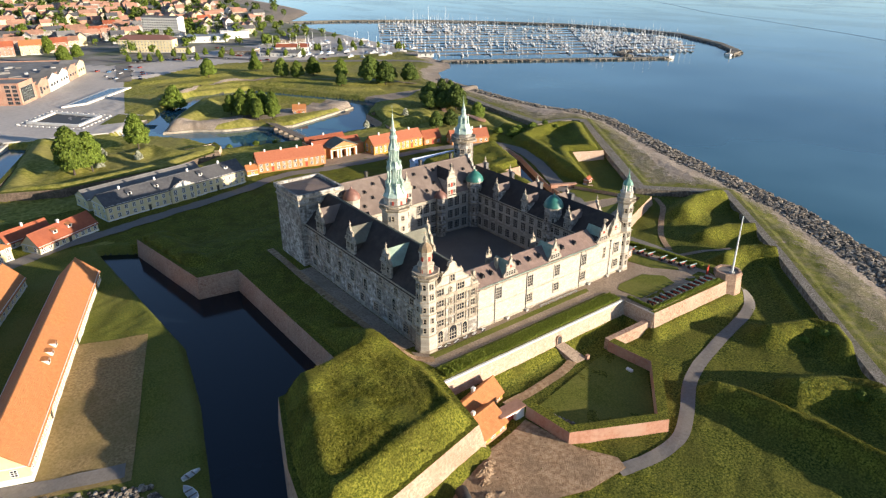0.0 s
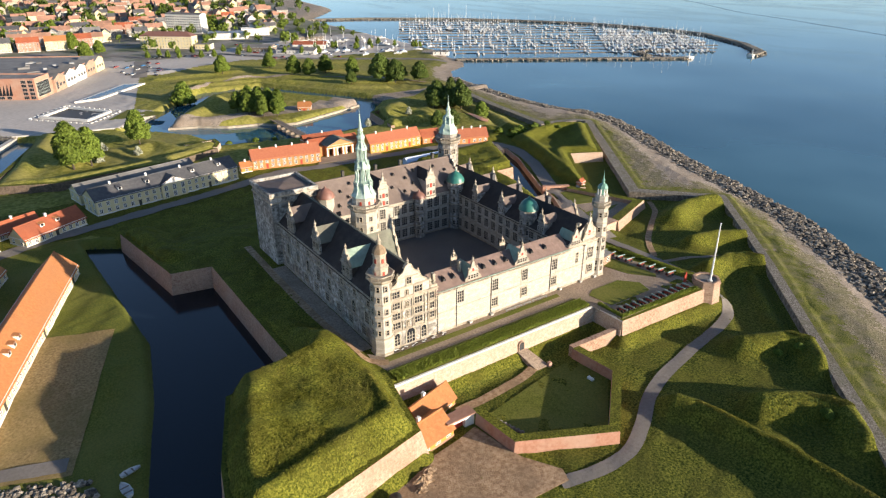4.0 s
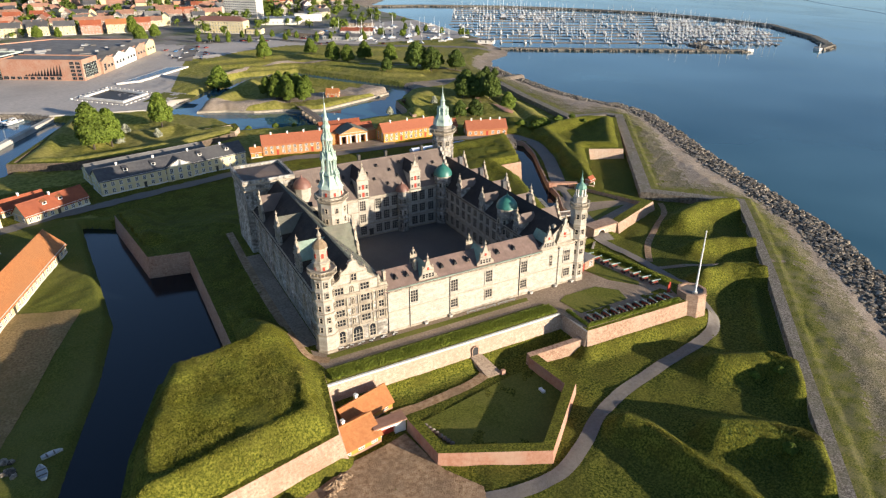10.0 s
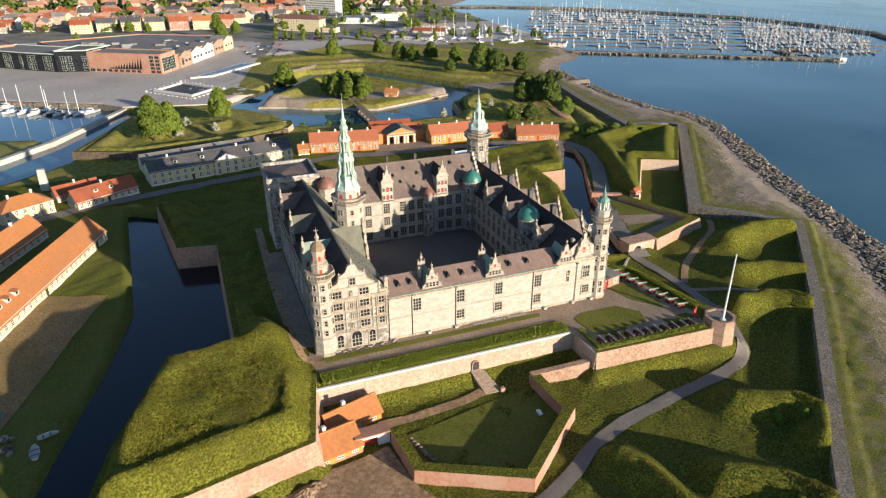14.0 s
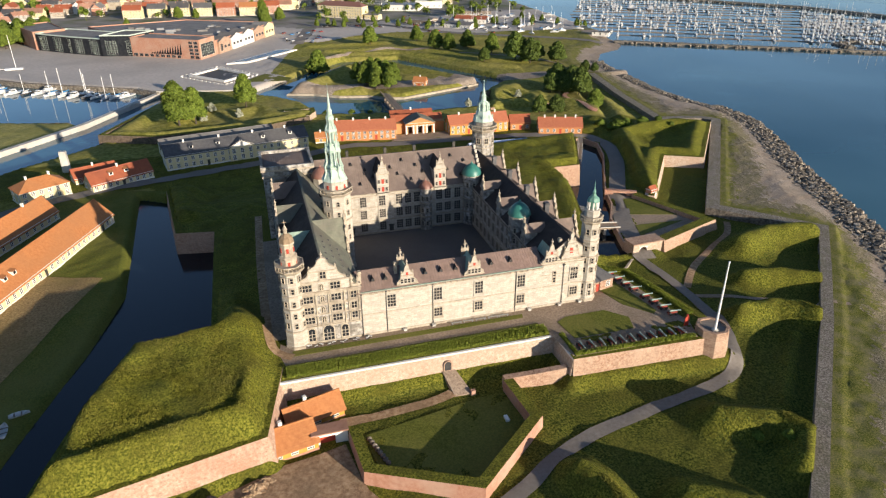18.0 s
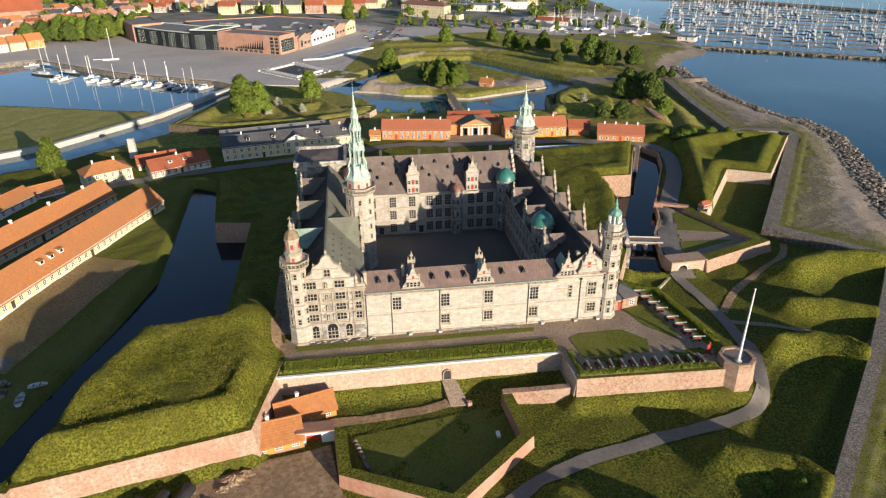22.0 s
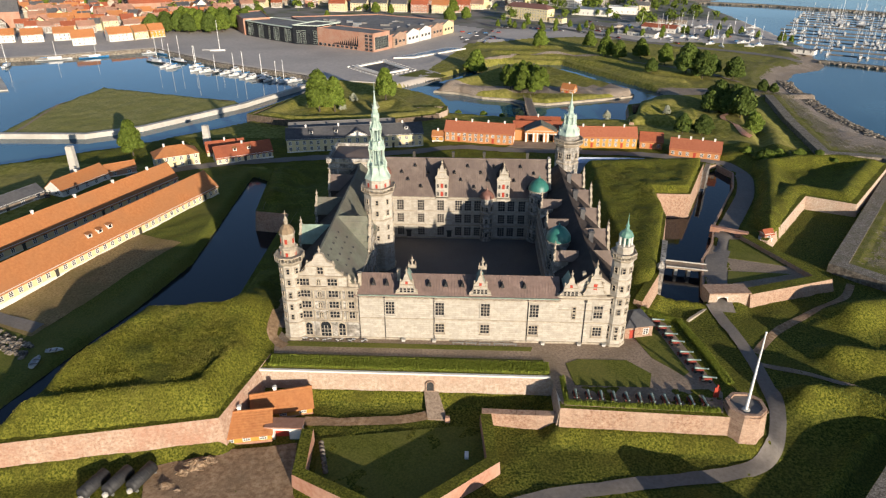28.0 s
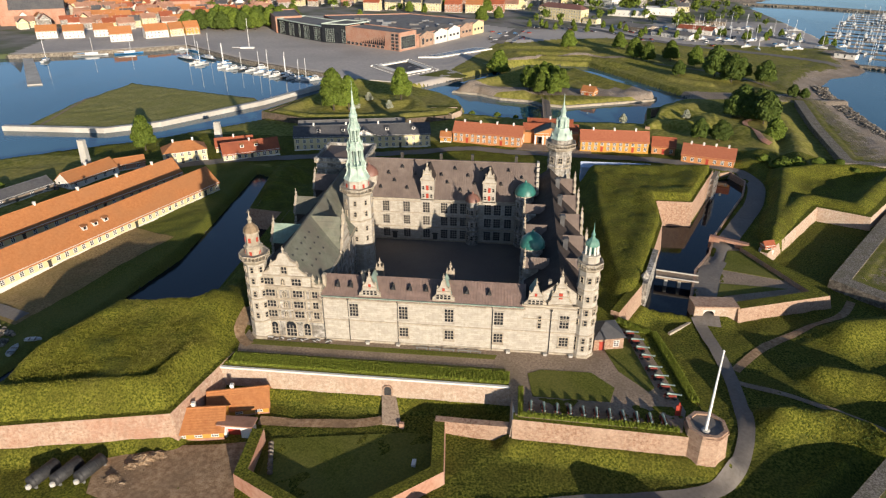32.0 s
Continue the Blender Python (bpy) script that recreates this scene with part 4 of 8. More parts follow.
rampart("wall_crown_bastion_tip", [(26, 216), (30, 224), (30, 233), (13, 231)], -1.4, -8.6, BRICK_PALE, "pale brick end of the tree-covered bastion", cap=GRASS, batter=0.5)
# quay wall of the outer harbour
QUAY = [(-205, 178), (-150, 180), (-127, 195), (-89, 247), (-58, 311)]
rampart("wall_pier", [(p[0], p[1]) for p in QUAY], -5.0, -9, CONCRETE, "long white concrete pier along the outer moat", thick=3.0, batter=0.1, cap=CONCRETE)
rampart("wall_quay", [(-345, 368), (-296, 388), (-225, 430), (-147, 368), (-73, 327), (-58, 311)][::-1], -4.4, -9, ROCK, "stone quay wall of the harbour", thick=2.0, batter=0.1)
rampart("wall_plaza", [(-9, 300), (-60, 312)][::-1], -3.8, -6, CONCRETE, "low pale wall at the edge of the plaza", thick=1.0, batter=0.1)
# walls of the small forework before the arch
PENT = [(9, -27.6), (10, -40), (31, -50.5), (49.3, -35), (48, -21)]
rampart("wall_forework", PENT, -3.8, -7.3, BRICK2, "low red brick wall round the sunken lawn, grass on top", thick=2.4, batter=0.25, cap=GRASS)
rampart("wall_forework_link", [(46, -21.2), (52, -21.4), (62.5, -22.4)], [-3.7, -3.7, -2.9], -7.3, BRICK, "short brick wall joining the forework to the platform", thick=1.6, batter=0.2)

rampart("wall_moat_road", [(146.5, 145.5), (151, 147.8), (154, 137), (148.4, 121), (138.4, 102), (128, 82), (123, 68), (116, 56), (113, 46), (110, 36)], -4.75, -9, BRICK, "dark brick edge wall of the moat road", thick=0.6, batter=0.1)
# gate ravelin beside the north moat
RAV = [(110.5, 31), (121.5, 31), (149, 41.5), (136.5, 72)]
rampart("wall_ravelin", RAV[1:4], [-3.2, -3.4, -3.4], -7.3, BRICK, "pale brick face of the small gate ravelin", cap=GRASS, thick=3.5)
bd = Build()
bd.prism([(112.5, 35.6), (121, 33.5), (146, 43.5), (134.5, 71.5), (129, 75.5), (123.4, 67), (116.5, 56), (113.5, 46)], -7.2, -4.95, 0)
tagged(part("ravelin_yard", bd, GRAVEL, None), "gravel yard inside the small gate ravelin", "yard", kind="structure")
for poly in ([(124.5, 57), (141, 52), (134, 71), (129.5, 70.5)], [(118.5, 40), (140, 47), (121.5, 48)]):
    bd = Build()
    bd.prism(poly, -4.95, -4.84, 0)
    tagged(part("ravelin_lawn", bd, LAWN, None), "mown triangle of lawn inside the gate ravelin", "lawn", kind="structure")

rampart("wall_ravelin_bank", RAVELIN_W, -6.3, -9, TRIM, "beige stone revetment round the tree-grown ravelin", thick=1.4, batter=0.5, closed=True)

# ---- paths, roads, yards ----
lay_path("road", [(-98, 118), (-84, 128), (-60, 139), (-42, 143), (-20, 149), (12, 157), (38, 166), (62, 163), (113, 160)] + [p[:2] for p in MOAT_ROAD], 6.4, ASPHALT, "grey asphalt road round the inner moat", lift=0.25, category="road")
lay_path("path", [(111, 30), (113, 10), (112.5, -4), (110.5, -16), (103.5, -28.5), (93, -33.5), (75, -36.6), (58, -40.5), (48.5, -44.3), (40, -49.5), (31, -53.6), (21, -54), (12, -52)], 3.3, ASPHALT, "smooth grey asphalt footpath curving round the ramparts", lift=0.22)
lay_path("footpath", [(115, 8), (124, 18), (135, 26), (150, 36), (157, 45)], 2.2, DIRT, "narrow trodden earth footpath over the grass", lift=0.16)
lay_path("footpath", [(113, 4), (130, -3), (146, -14), (150, -16)], 1.6, GRAVEL, "faint gravel footpath across the grass", lift=0.16)
lay_patch("earth_yard", [(-20, -37), (-8, -31.5), (2, -30), (8, -28.5), (9.5, -38), (10.5, -42), (15, -49.5), (14, -52.5), (3, -52), (-5, -49), (-10, -47), (-17, -45)], DIRT, "bare brown earth yard before the bastion", z=-7.0, lift=0.34)
lay_patch("terrace_walk", [(-3, -2.6), (-2, -7.0), (60, -7.0), (61, -12.4), (62.5, -22), (64, -22), (66, -12), (80, -1.5), (80, -0.1), (-0.5, -0.1), (-2.6, 2)], GRAVEL, "gravel carriage walk under the castle front", z=0.0, lift=0.05)
lay_path("wall_foot_paving", [(-2.3, 3.5), (-2.3, 30), (-2.3, 61)], 4.3, GRAVEL, "strip of worn gravel paving along the foot of the church wing", lift=0.14, category="pavement")
lay_path("carriage_walk", [(0, -4.2), (-3.4, -1.5), (-5.0, 6), (-5.6, 40), (-5.0, 82)], 2.3, DIRT, "double-tracked gravel lane beside the church wing", lift=0.18)
lay_patch("platform_yard", [(63, -22.4), (95, -23.4), (97, -17), (92, 10), (85, 15), (80, 8), (79, -1), (66, -11.5)], GRAVEL, "gravel yard of the gun platform", z=0.0, lift=0.07)
lay_patch("platform_lawn", [(65, -8), (68, -6.3), (79, -6.2), (83.5, -11), (82, -15.8), (66, -15.8)], LAWN, "mown lawn between the gun rows", z=0.0, lift=0.14)
lay_patch("platform_lawn", [(82, 6), (85, 12.5), (88.5, 10), (92, -10), (90.5, -11.5), (85, -5)], LAWN, "narrow mown lawn beside the guns", z=0.0, lift=0.14)
lay_patch("terrace_lawn", [(0, -1.9), (58, -1.9), (57.5, -3.6), (0, -3.9)], LAWN, "strip of mown grass under the castle front", z=0.0, lift=0.11)
lay_patch("terrace_lawn", [(-2, -7.0), (60, -6.9), (60, -12), (-2, -12.2)], LAWN, "grass strip behind the curtain wall", z=0.0, lift=0.11)
lay_patch("courtyard", [(12, 8), (66, 8), (66, 60), (12, 60)], COBBLE, "shaded cobbled inner courtyard of the castle", z=0.0, lift=0.06, category="courtyard")
lay_patch("forework_lawn", [(12, -27), (13.5, -37), (32, -46.5), (46.8, -33), (45.5, -22), (40, -22)], LAWN, "mown lawn sunk within the forework walls", z=-7.0, lift=0.14)
lay_path("footpath", [(8, -22), (20, -21.4), (31, -20), (36, -17.8)], 2.6, DIRT, "earth path from the small arch to the gatehouse", lift=0.3)
lay_path("barracks_yard", [(-78, 9), (-69.8, 33), (-60.2, 62)], 18.5, WORN, "worn bare earth strip beside the long barracks", lift=0.16, category="ground")
lay_path("yard_road", [(-106, 21.5), (-92, 17), (-82, 13.5), (-69.5, 9.5)], 4.0, ASPHALT, "short worn paved road across the end of the barracks yard", lift=0.3)
lay_path("brick_path", [(188, 236), (180, 227), (178.5, 212), (176.5, 190), (179, 184)], 2.6, BRICK2, "red brick stepped path over the earth bank", lift=0.45)
lay_patch("gate_forecourt", [(60, 167.5), (63, 166.8), (95, 164.8), (95, 169), (89, 176), (64.5, 177), (62.5, 171)], GRAVEL, "pinkish cobbled forecourt before the town gate", z=-4.4, lift=0.12, category="forecourt")

bd = Build()
bd.prism([(102.0, 22.6), (102.5, 22.1), (110.3, 29.2), (109.9, 29.8)], -7.3, -6.5)
tagged(part("white_wall", bd, TRIM, None), "low pale stone wall from the platform to the ravelin gate", "wall", kind="structure")

# ---- the castle ----
castle = thing("castle", "four-winged pale sandstone Renaissance castle with copper spires round a courtyard", "castle")


def glazing(bd, x, z0, z1, cols, rows, t, back, front, glass, bars):
    """A sheet of panes between raised glazing bars, all in one piece."""
    def lines(a, b, n):
        out = [a]
        for k in range(1, n):
            c = a + (b - a) * k / n
            out += [c - t, c + t]
        return out + [b]
    us, vs = lines(-x, x, cols), lines(z0, z1, rows)
    deep = [[front if i % 2 or j % 2 else back for i in range(len(us) - 1)] for j in range(len(vs) - 1)]
    for j in range(len(vs) - 1):
        for i in range(len(us) - 1):
            u0, u1, v0, v1, y = us[i], us[i + 1], vs[j], vs[j + 1], deep[j][i]
            bd.face([(u0, y, v0), (u1, y, v0), (u1, y, v1), (u0, y, v1)], bars if y == front else glass)
            if i and deep[j][i - 1] != y:
                bd.face([(u0, front, v0), (u0, back, v0), (u0, back, v1), (u0, front, v1)], bars)
            if j and deep[j - 1][i] != y:
                bd.face([(u0, front, v0), (u1, front, v0), (u1, back, v0), (u0, back, v0)], bars)


def window_mesh(w, h, cols, rows, frame_mat, bar_mat, arch=False, sur=0.28, sill=True):
    """A window facing -y, its centre on the wall plane: stone surround, dark glass set between glazing bars."""
    bd = Build()
    x, z = w / 2, h / 2
    head = z - x if arch else z
    pane = [(-x, -z), (x, -z), (x, head)]
    if arch:
        pane += [(x * math.cos(a), head + x * math.sin(a)) for a in (radians(30), radians(60), radians(90), radians(120), radians(150))]
    pane.append((-x, head))
    glazing(bd, x, -z, head, cols, max(1, rows - 1) if arch else rows, 0.075, -0.03, -0.12, 0, 2)
    if arch:
        bd.face([(p[0], -0.03, p[1]) for p in pane[2:]], 0)
    ring = offset(pane, sur)
    n = len(pane)
    for k in range(n):
        j = (k + 1) % n
        bd.face([(ring[k][0], -0.2, ring[k][1]), (ring[j][0], -0.2, ring[j][1]), (pane[j][0], -0.17, pane[j][1]), (pane[k][0], -0.17, pane[k][1])], 1)
        bd.face([(pane[k][0], -0.17, pane[k][1]), (pane[j][0], -0.17, pane[j][1]), (pane[j][0], -0.03, pane[j][1]), (pane[k][0], -0.03, pane[k][1])], 1)
        bd.face([(ring[j][0], -0.2, ring[j][1]), (ring[k][0], -0.2, ring[k][1]), (ring[k][0], 0.05, ring[k][1]), (ring[j][0], 0.05, ring[j][1])], 1)
    if sill:
        (a, c), (b, d) = ring[0], ring[1]
        bd.face([(a, -0.2, c), (b, -0.2, d), (b + 0.1, -0.4, d - 0.05), (a - 0.1, -0.4, c - 0.05)], 1)
        bd.face([(a - 0.1, -0.4, c - 0.05), (b + 0.1, -0.4, d - 0.05), (b + 0.1, -0.4, d - 0.22), (a - 0.1, -0.4, c - 0.22)], 1)
        bd.face([(a - 0.1, -0.4, c - 0.22), (b + 0.1, -0.4, d - 0.22), (b + 0.1, 0.02, d - 0.3), (a - 0.1, 0.02, c - 0.3)], 1)
    return bd.mesh("window", [GLASS, frame_mat, bar_mat])


WIN_TALL = window_mesh(2.0, 3.3, 3, 4, STONE, FRAME_D)
WIN_LOW = window_mesh(2.0, 2.3, 3, 3, TRIM, FRAME_D)
WIN_GABLE = window_mesh(2.2, 1.7, 3, 2, TRIM, FRAME_D, sur=0.22)
WIN_NARROW = window_mesh(1.25, 1.7, 2, 2, TRIM, FRAME_D, sur=0.2)
WIN_ARCH = window_mesh(1.5, 3.4, 2, 4, TRIM, FRAME_D, arch=True)
WIN_ARCH_W = window_mesh(2.4, 4.2, 3, 4, TRIM, FRAME_D, arch=True)
WIN_SMALL = window_mesh(0.65, 1.3, 1, 2, TRIM, FRAME_D, sur=0.16, sill=False)
WIN_COURT = window_mesh(2.0, 2.8, 3, 4, STONE, FRAME_D, sur=0.34)
WIN_SHUT = window_mesh(0.9, 1.2, 1, 2, STONE, FRAME_D, sur=0.15, sill=False)
_b = Build()
_b.box(-0.28, 0.28, -0.1, 0.02, -0.55, 0.55)
SHUTTER_S = _b.mesh("shutter", [REDDOOR])
_b = Build()
_b.box(-0.4, 0.4, -0.1, 0.02, -0.75, 0.75)
SHUTTER_M = _b.mesh("shutter", [REDDOOR])
WIN_SHUT_S = window_mesh(0.6, 1.1, 1, 2, STONE, FRAME_D, sur=0.12, sill=False)
_b = Build()
_b.box(-0.7, 0.7, -0.16, 0.02, -1.3, 1.3)
_b.box(-0.95, 0.95, -0.22, 0.02, 1.3, 1.6)
DOOR = _b.mesh("door", [GREENDOOR])


def on_wall(me, parent, x, y, z, face=0, name=None):
    return link_mesh(name or me.name.split(".")[0], me, parent, pose(x, y, z, 0, 0, face))


def gable_outline(w, h, steps=3):
    """Half of a scrolled Renaissance gable mirrored: pairs of (across, up)."""
    half = [(w / 2, 0)]
    for k in range(steps):
        u0, u1 = w / 2 * (1 - k / (steps + 0.45)), w / 2 * (1 - (k + 1) / (steps + 0.45))
        z0, z1 = h * 0.86 * k / steps, h * 0.86 * (k + 1) / steps
        half += [(u0, z0 + (z1 - z0) * 0.32), (u0 - (u0 - u1) * 0.18, z0 + (z1 - z0) * 0.36), (u0 - (u0 - u1) * 0.62, z0 + (z1 - z0) * 0.55),
                 (u1 + (u0 - u1) * 0.14, z0 + (z1 - z0) * 0.82), (u1 + (u0 - u1) * 0.16, z1)]
    half += [(w * 0.09, h * 0.86), (w * 0.10, h * 0.93), (w * 0.05, h * 0.985)]
    return half + [(0, h)] + [(-u, z) for u, z in reversed(half)]


def gable_mesh(w, h, thick=0.6, steps=3, finials=True, wall=None):
    """A free-standing gable facing -y, its foot at z = 0."""
    bd = Build()
    out = gable_outline(w, h, steps)
    bd.face([(u, 0, z) for u, z in out], 0)
    bd.face([(u, thick, z) for u, z in reversed(out)], 0)
    for (a, b), (c, d) in zip(out[:-1], out[1:]):
        bd.face([(a, -0.1, b), (c, -0.1, d), (c, thick, d), (a, thick, b)], 1)
        bd.face([(a, -0.1, b), (c, -0.1, d), (c * 0.94, -0.1, d - 0.22), (a * 0.94, -0.1, b - 0.22)], 1)
    for k in range(steps):
        z = h * 0.86 * k / steps
        u = w / 2 * (1 - k / (steps + 0.45))
        bd.box(-u - 0.12, u + 0.12, -0.22, 0.02, z - 0.14, z + 0.14, 1)
        if finials and k:
            for s in (-1, 1):
                bd.lathe(s * (u - 0.1), thick / 2, [(0.22, z), (0.26, z + 0.5), (0.12, z + 0.6), (0.28, z + 0.95), (0.0, z + 1.5)], 6, 1)
    if finials:
        bd.lathe(0, thick / 2, [(0.3, h - 0.1), (0.16, h + 0.3), (0.38, h + 0.75), (0.1, h + 1.1), (0.0, h + 1.9)], 6, 1)
    return bd.mesh("gable", [wall or STONE2, TRIM])


def wing(name, x0, x1, y0, y1, eave, label, mat=STONE, bands=(), foot=-0.4):
    """Walls of a wing as one block, with plinth, string courses and cornice as parts of it."""
    bd = Build()
    bd.box(x0, x1, y0, y1, foot, eave, 0)
    w = part(name, bd, mat, castle, label)
    for nm, z0, z1, g in [("plinth", foot, 0.55, 0.18), ("frieze", eave - 1.05, eave - 0.8, 0.22), ("cornice", eave - 0.32, eave, 0.4)] + [("string_course", z - 0.14, z + 0.14, 0.1) for z in bands]:
        bd = Build()
        bd.box(x0 - g, x1 + g, y0 - g, y1 + g, z0, z1)
        part(nm, bd, TRIM, w)
    return w


def pillars(parent, x, y, ring, profile, n=8, name="lantern_column", mat=None):
    """Slim columns or finials in a ring, each a part of its own."""
    bd = Build()
    bd.lathe(0, 0, profile, 5)
    me = bd.mesh(name, [mat or COPPER])
    for k in range(n):
        a = math.pi / n + 2 * math.pi * k / n
        link_mesh(name, me, parent, pose(x + ring * math.cos(a), y + ring * math.sin(a), 0))


# walls
east = wing("east_wing", 17, 63.5, 0, 9.6, 12.4, "pale sunlit ashlar front wing with a few large windows", bands=(5.9,))
south = wing("south_wing", 0.3, 17, 0, 64, 14.2, "weathered sandstone church wing with tall windows", STONE2, bands=(5.2, 10.4))
west = wing("west_wing", 12, 79, 57, 74.5, 14.1, "pale sandstone wing facing the courtyard", STONE, bands=(4.6, 9.3))
north = wing("north_wing", 63.5, 79, 0.05, 74, 13.2, "sandstone wing with rows of windows over the courtyard", STONE, bands=(5.9, 9.3))
bd = Build()
bd.box(-1.6, 13.6, 63, 79.2, -0.6, 22.6, 0)
bd.box(-1.9, 13.9, 62.7, 79.5, 20.4, 20.8, 1)
bd.box(-2.1, 14.1, 62.5, 79.7, 22.4, 22.9, 1)
for a in ((-2.1, 14.1, 62.5, 63.3), (-2.1, 14.1, 78.9, 79.7), (-2.1, -1.3, 63.3, 78.9), (13.3, 14.1, 63.3, 78.9)):
    bd.box(*a, 22.9, 23.9, 0)
bd.hip(-1.2, 13.2, 63.4, 78.8, 22.95, 24.1, 2, 0)
sw_tower = part("square_tower", bd, [STONE2, TRIM, LEAD], castle, "massive plain square corner tower with a flat lead roof")

# roofs
bd = Build()
bd.gable(16.6, 63.5, -0.1, 9.7, 12.4, 15.5, 0, over=0.35)
front_roof = part("roof", bd, LEAD_F, castle, "low brown lead roof with standing seams")
bd = Build()
bd.gable(0.1, 17.2, 0.5, 63, 14.1, 22.6, 0, along="y", over=0.3, wall=1)
bd.box(8.4, 8.9, 1, 62.5, 22.45, 22.75, 0)
# moat-side slope takes the darkened lead: its shade is in the colour
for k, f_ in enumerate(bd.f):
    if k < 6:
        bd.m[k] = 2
south_roof = part("roof", bd, [GREENROOF, STONE2, LEAD_Y_SHADE], castle, "steep grey-green copper roof of the church wing")
bd = Build()
bd.gable(12.4, 67, 57, 74.5, 14.1, 23.6, 0, wall=1, over=0.05)
bd.box(13, 67, 65.5, 66.0, 23.4, 23.75, 0)
bd.prism([(66.8, 57.2), (67.6, 57.2), (67.6, 74.3), (66.8, 74.3)], 13.8, 14.4, 1)
for k in range(8):
    y0, y1 = 57.2 + k * 1.07, 74.3 - k * 1.07
    bd.box(66.8, 67.6, y0, y1, 14.4 + k * 1.22, 15.62 + k * 1.22, 1)
west_roof = part("roof", bd, [LEAD, STONE], castle, "steep brown-grey lead roof with small vents")
bd = Build()
bd.gable(63.4, 79.1, 0.7, 74.2, 13.2, 19.3, 0, along="y", over=0.3, wall=1)
# shade of the court-side slope is put into this roof's dark colour
north_roof = part("roof", bd, [LEAD_Y_SHADE, STONE], castle, "brown lead roof of the north wing")

# roof vents: little hooded lucarnes
_b = Build()
_b.face([(-0.45, -0.5, 0), (0.45, -0.5, 0), (0, -0.5, 0.95)], 1)
_b.face([(-0.6, -0.65, -0.05), (0, -0.65, 1.2), (0, 0.9, 1.2), (-0.6, 0.3, -0.05)], 0)
_b.face([(0.6, -0.65, -0.05), (0, -0.65, 1.2), (0, 0.9, 1.2), (0.6, 0.3, -0.05)], 0)
VENT = _b.mesh("roof_vent", [DARK, DARK])
for x in (20.5, 23.6, 33.5, 37.4, 50.5, 55.6, 41.2):
    link_mesh("roof_vent", VENT, front_roof, pose(x, 2.2, 13.75))
for k in range(24):
    x = 19.5 + k * 2.05
    z = (16.3, 19.8, 18.0, 21.4)[k % 4]
    if abs(x - 34.2) > 2.4 and abs(x - 52.9) > 2.5:
        link_mesh("roof_vent", VENT, west_roof, pose(x, 57 + (z - 14.1) / 9.5 * 8.75 - 0.1, z + 0.1) @ Matrix.Scale(0.75, 4))
for y in (22, 25.5, 30, 40, 44, 49):
    link_mesh("roof_vent", VENT, south_roof, pose(14.2, y, 17.0 + (y % 2), 0, 0, 90))
for k in range(14):
    x = (10.4, 12.2, 14.0)[k % 3]
    link_mesh("roof_vent", VENT, south_roof, pose(x, 2.4 + k * 1.05, 22.62 - (x - 8.65), 0, 0, 90) @ Matrix.Scale(0.36, 4))

# east front windows
for x in (24.5, 36.1, 46.7, 58.0):
    on_wall(WIN_TALL, east, x, 0, 8.85)
for x in (36.1, 46.7, 58.0):
    on_wall(WIN_LOW, east, x, 0, 3.6)
on_wall(WIN_TALL, north, 72.7, 0.05, 8.9)
on_wall(WIN_LOW, north, 72.9, 0.05, 3.6)
on_wall(WIN_SMALL, north, 67.2, 0.05, 9.4)
on_wall(WIN_SMALL, north, 67.2, 0.05, 7.6)
for x in (23.2, 34.8, 56.6, 69.7, 17.2):
    bd = Build()
    bd.lathe(x, -0.16, [(0.09, 0.1), (0.09, 12.0)], 6)
    bd.box(x - 0.25, x + 0.25, -0.35, 0.0, 11.6, 12.1)
    part("downpipe", bd, DARK, east)
bd = Build()
bd.box(17.2, 63.5, -0.62, -0.40, 12.22, 12.42)
part("gutter", bd, GREENCU, east, "green copper gutter along the eave")
bd = Build()
bd.box(-0.14, 0.14, -0.42, 0.0, 11.5, 12.1)
CORBEL = bd.mesh("corbel", [TRIM])
for k in range(30):
    link_mesh("corbel", CORBEL, east, pose(18 + k * 1.55, 0, 0))
# south-east gable front
for z in (6.6, 9.3, 12.2):
    for x in (4.9, 11.4):
        on_wall(WIN_GABLE, south, x, 0, z)
for z in (6.6, 9.3, 12.2):
    on_wall(WIN_NARROW, south, 15.5, 0, z)
for x, me in ((5.0, WIN_ARCH), (9.0, WIN_ARCH_W), (12.9, WIN_ARCH)):
    on_wall(me, south, x, 0, 2.6)
NICHE = window_mesh(0.75, 1.5, 1, 1, TRIM, FRAME_D, arch=True, sur=0.2)
_b = Build()
_b.lathe(0, -0.12, [(0.24, -0.75), (0.2, -0.3), (0.26, 0.1), (0.12, 0.35), (0.15, 0.5), (0.0, 0.65)], 6)
FIGURE = _b.mesh("niche_ornament", [TRIM])
for z in (6.4, 9.1, 12.0, 15.2):
    on_wall(NICHE, south, 8.2, 0 if z < 14 else -0.03, z)
    on_wall(FIGURE, south, 8.2, 0 if z < 14 else -0.03, z)
for x in (3.2, 6.7, 9.6, 13.3, 14.3, 16.7):
    for z in (4.9, 8.1, 10.9):
        bd = Build()
        bd.lathe(x, -0.1, [(0.32, z), (0.22, z + 0.3), (0.2, z + 2.2), (0.34, z + 2.6)], 6)
        part("pilaster", bd, TRIM, south, "carved sandstone half-column")
for z in (4.8, 8.0, 10.8, 13.6):
    bd = Build()
    bd.box(2.4, 17.1, -0.25, 0.02, z - 0.14, z + 0.14)
    part("string_course", bd, TRIM, south)
bd = Build()
bd.box(2.9, 14.7, -0.03, 1.0, 14.2, 16.7, 0)
bd.box(2.7, 14.9, -0.2, 1.1, 16.6, 16.9, 1)
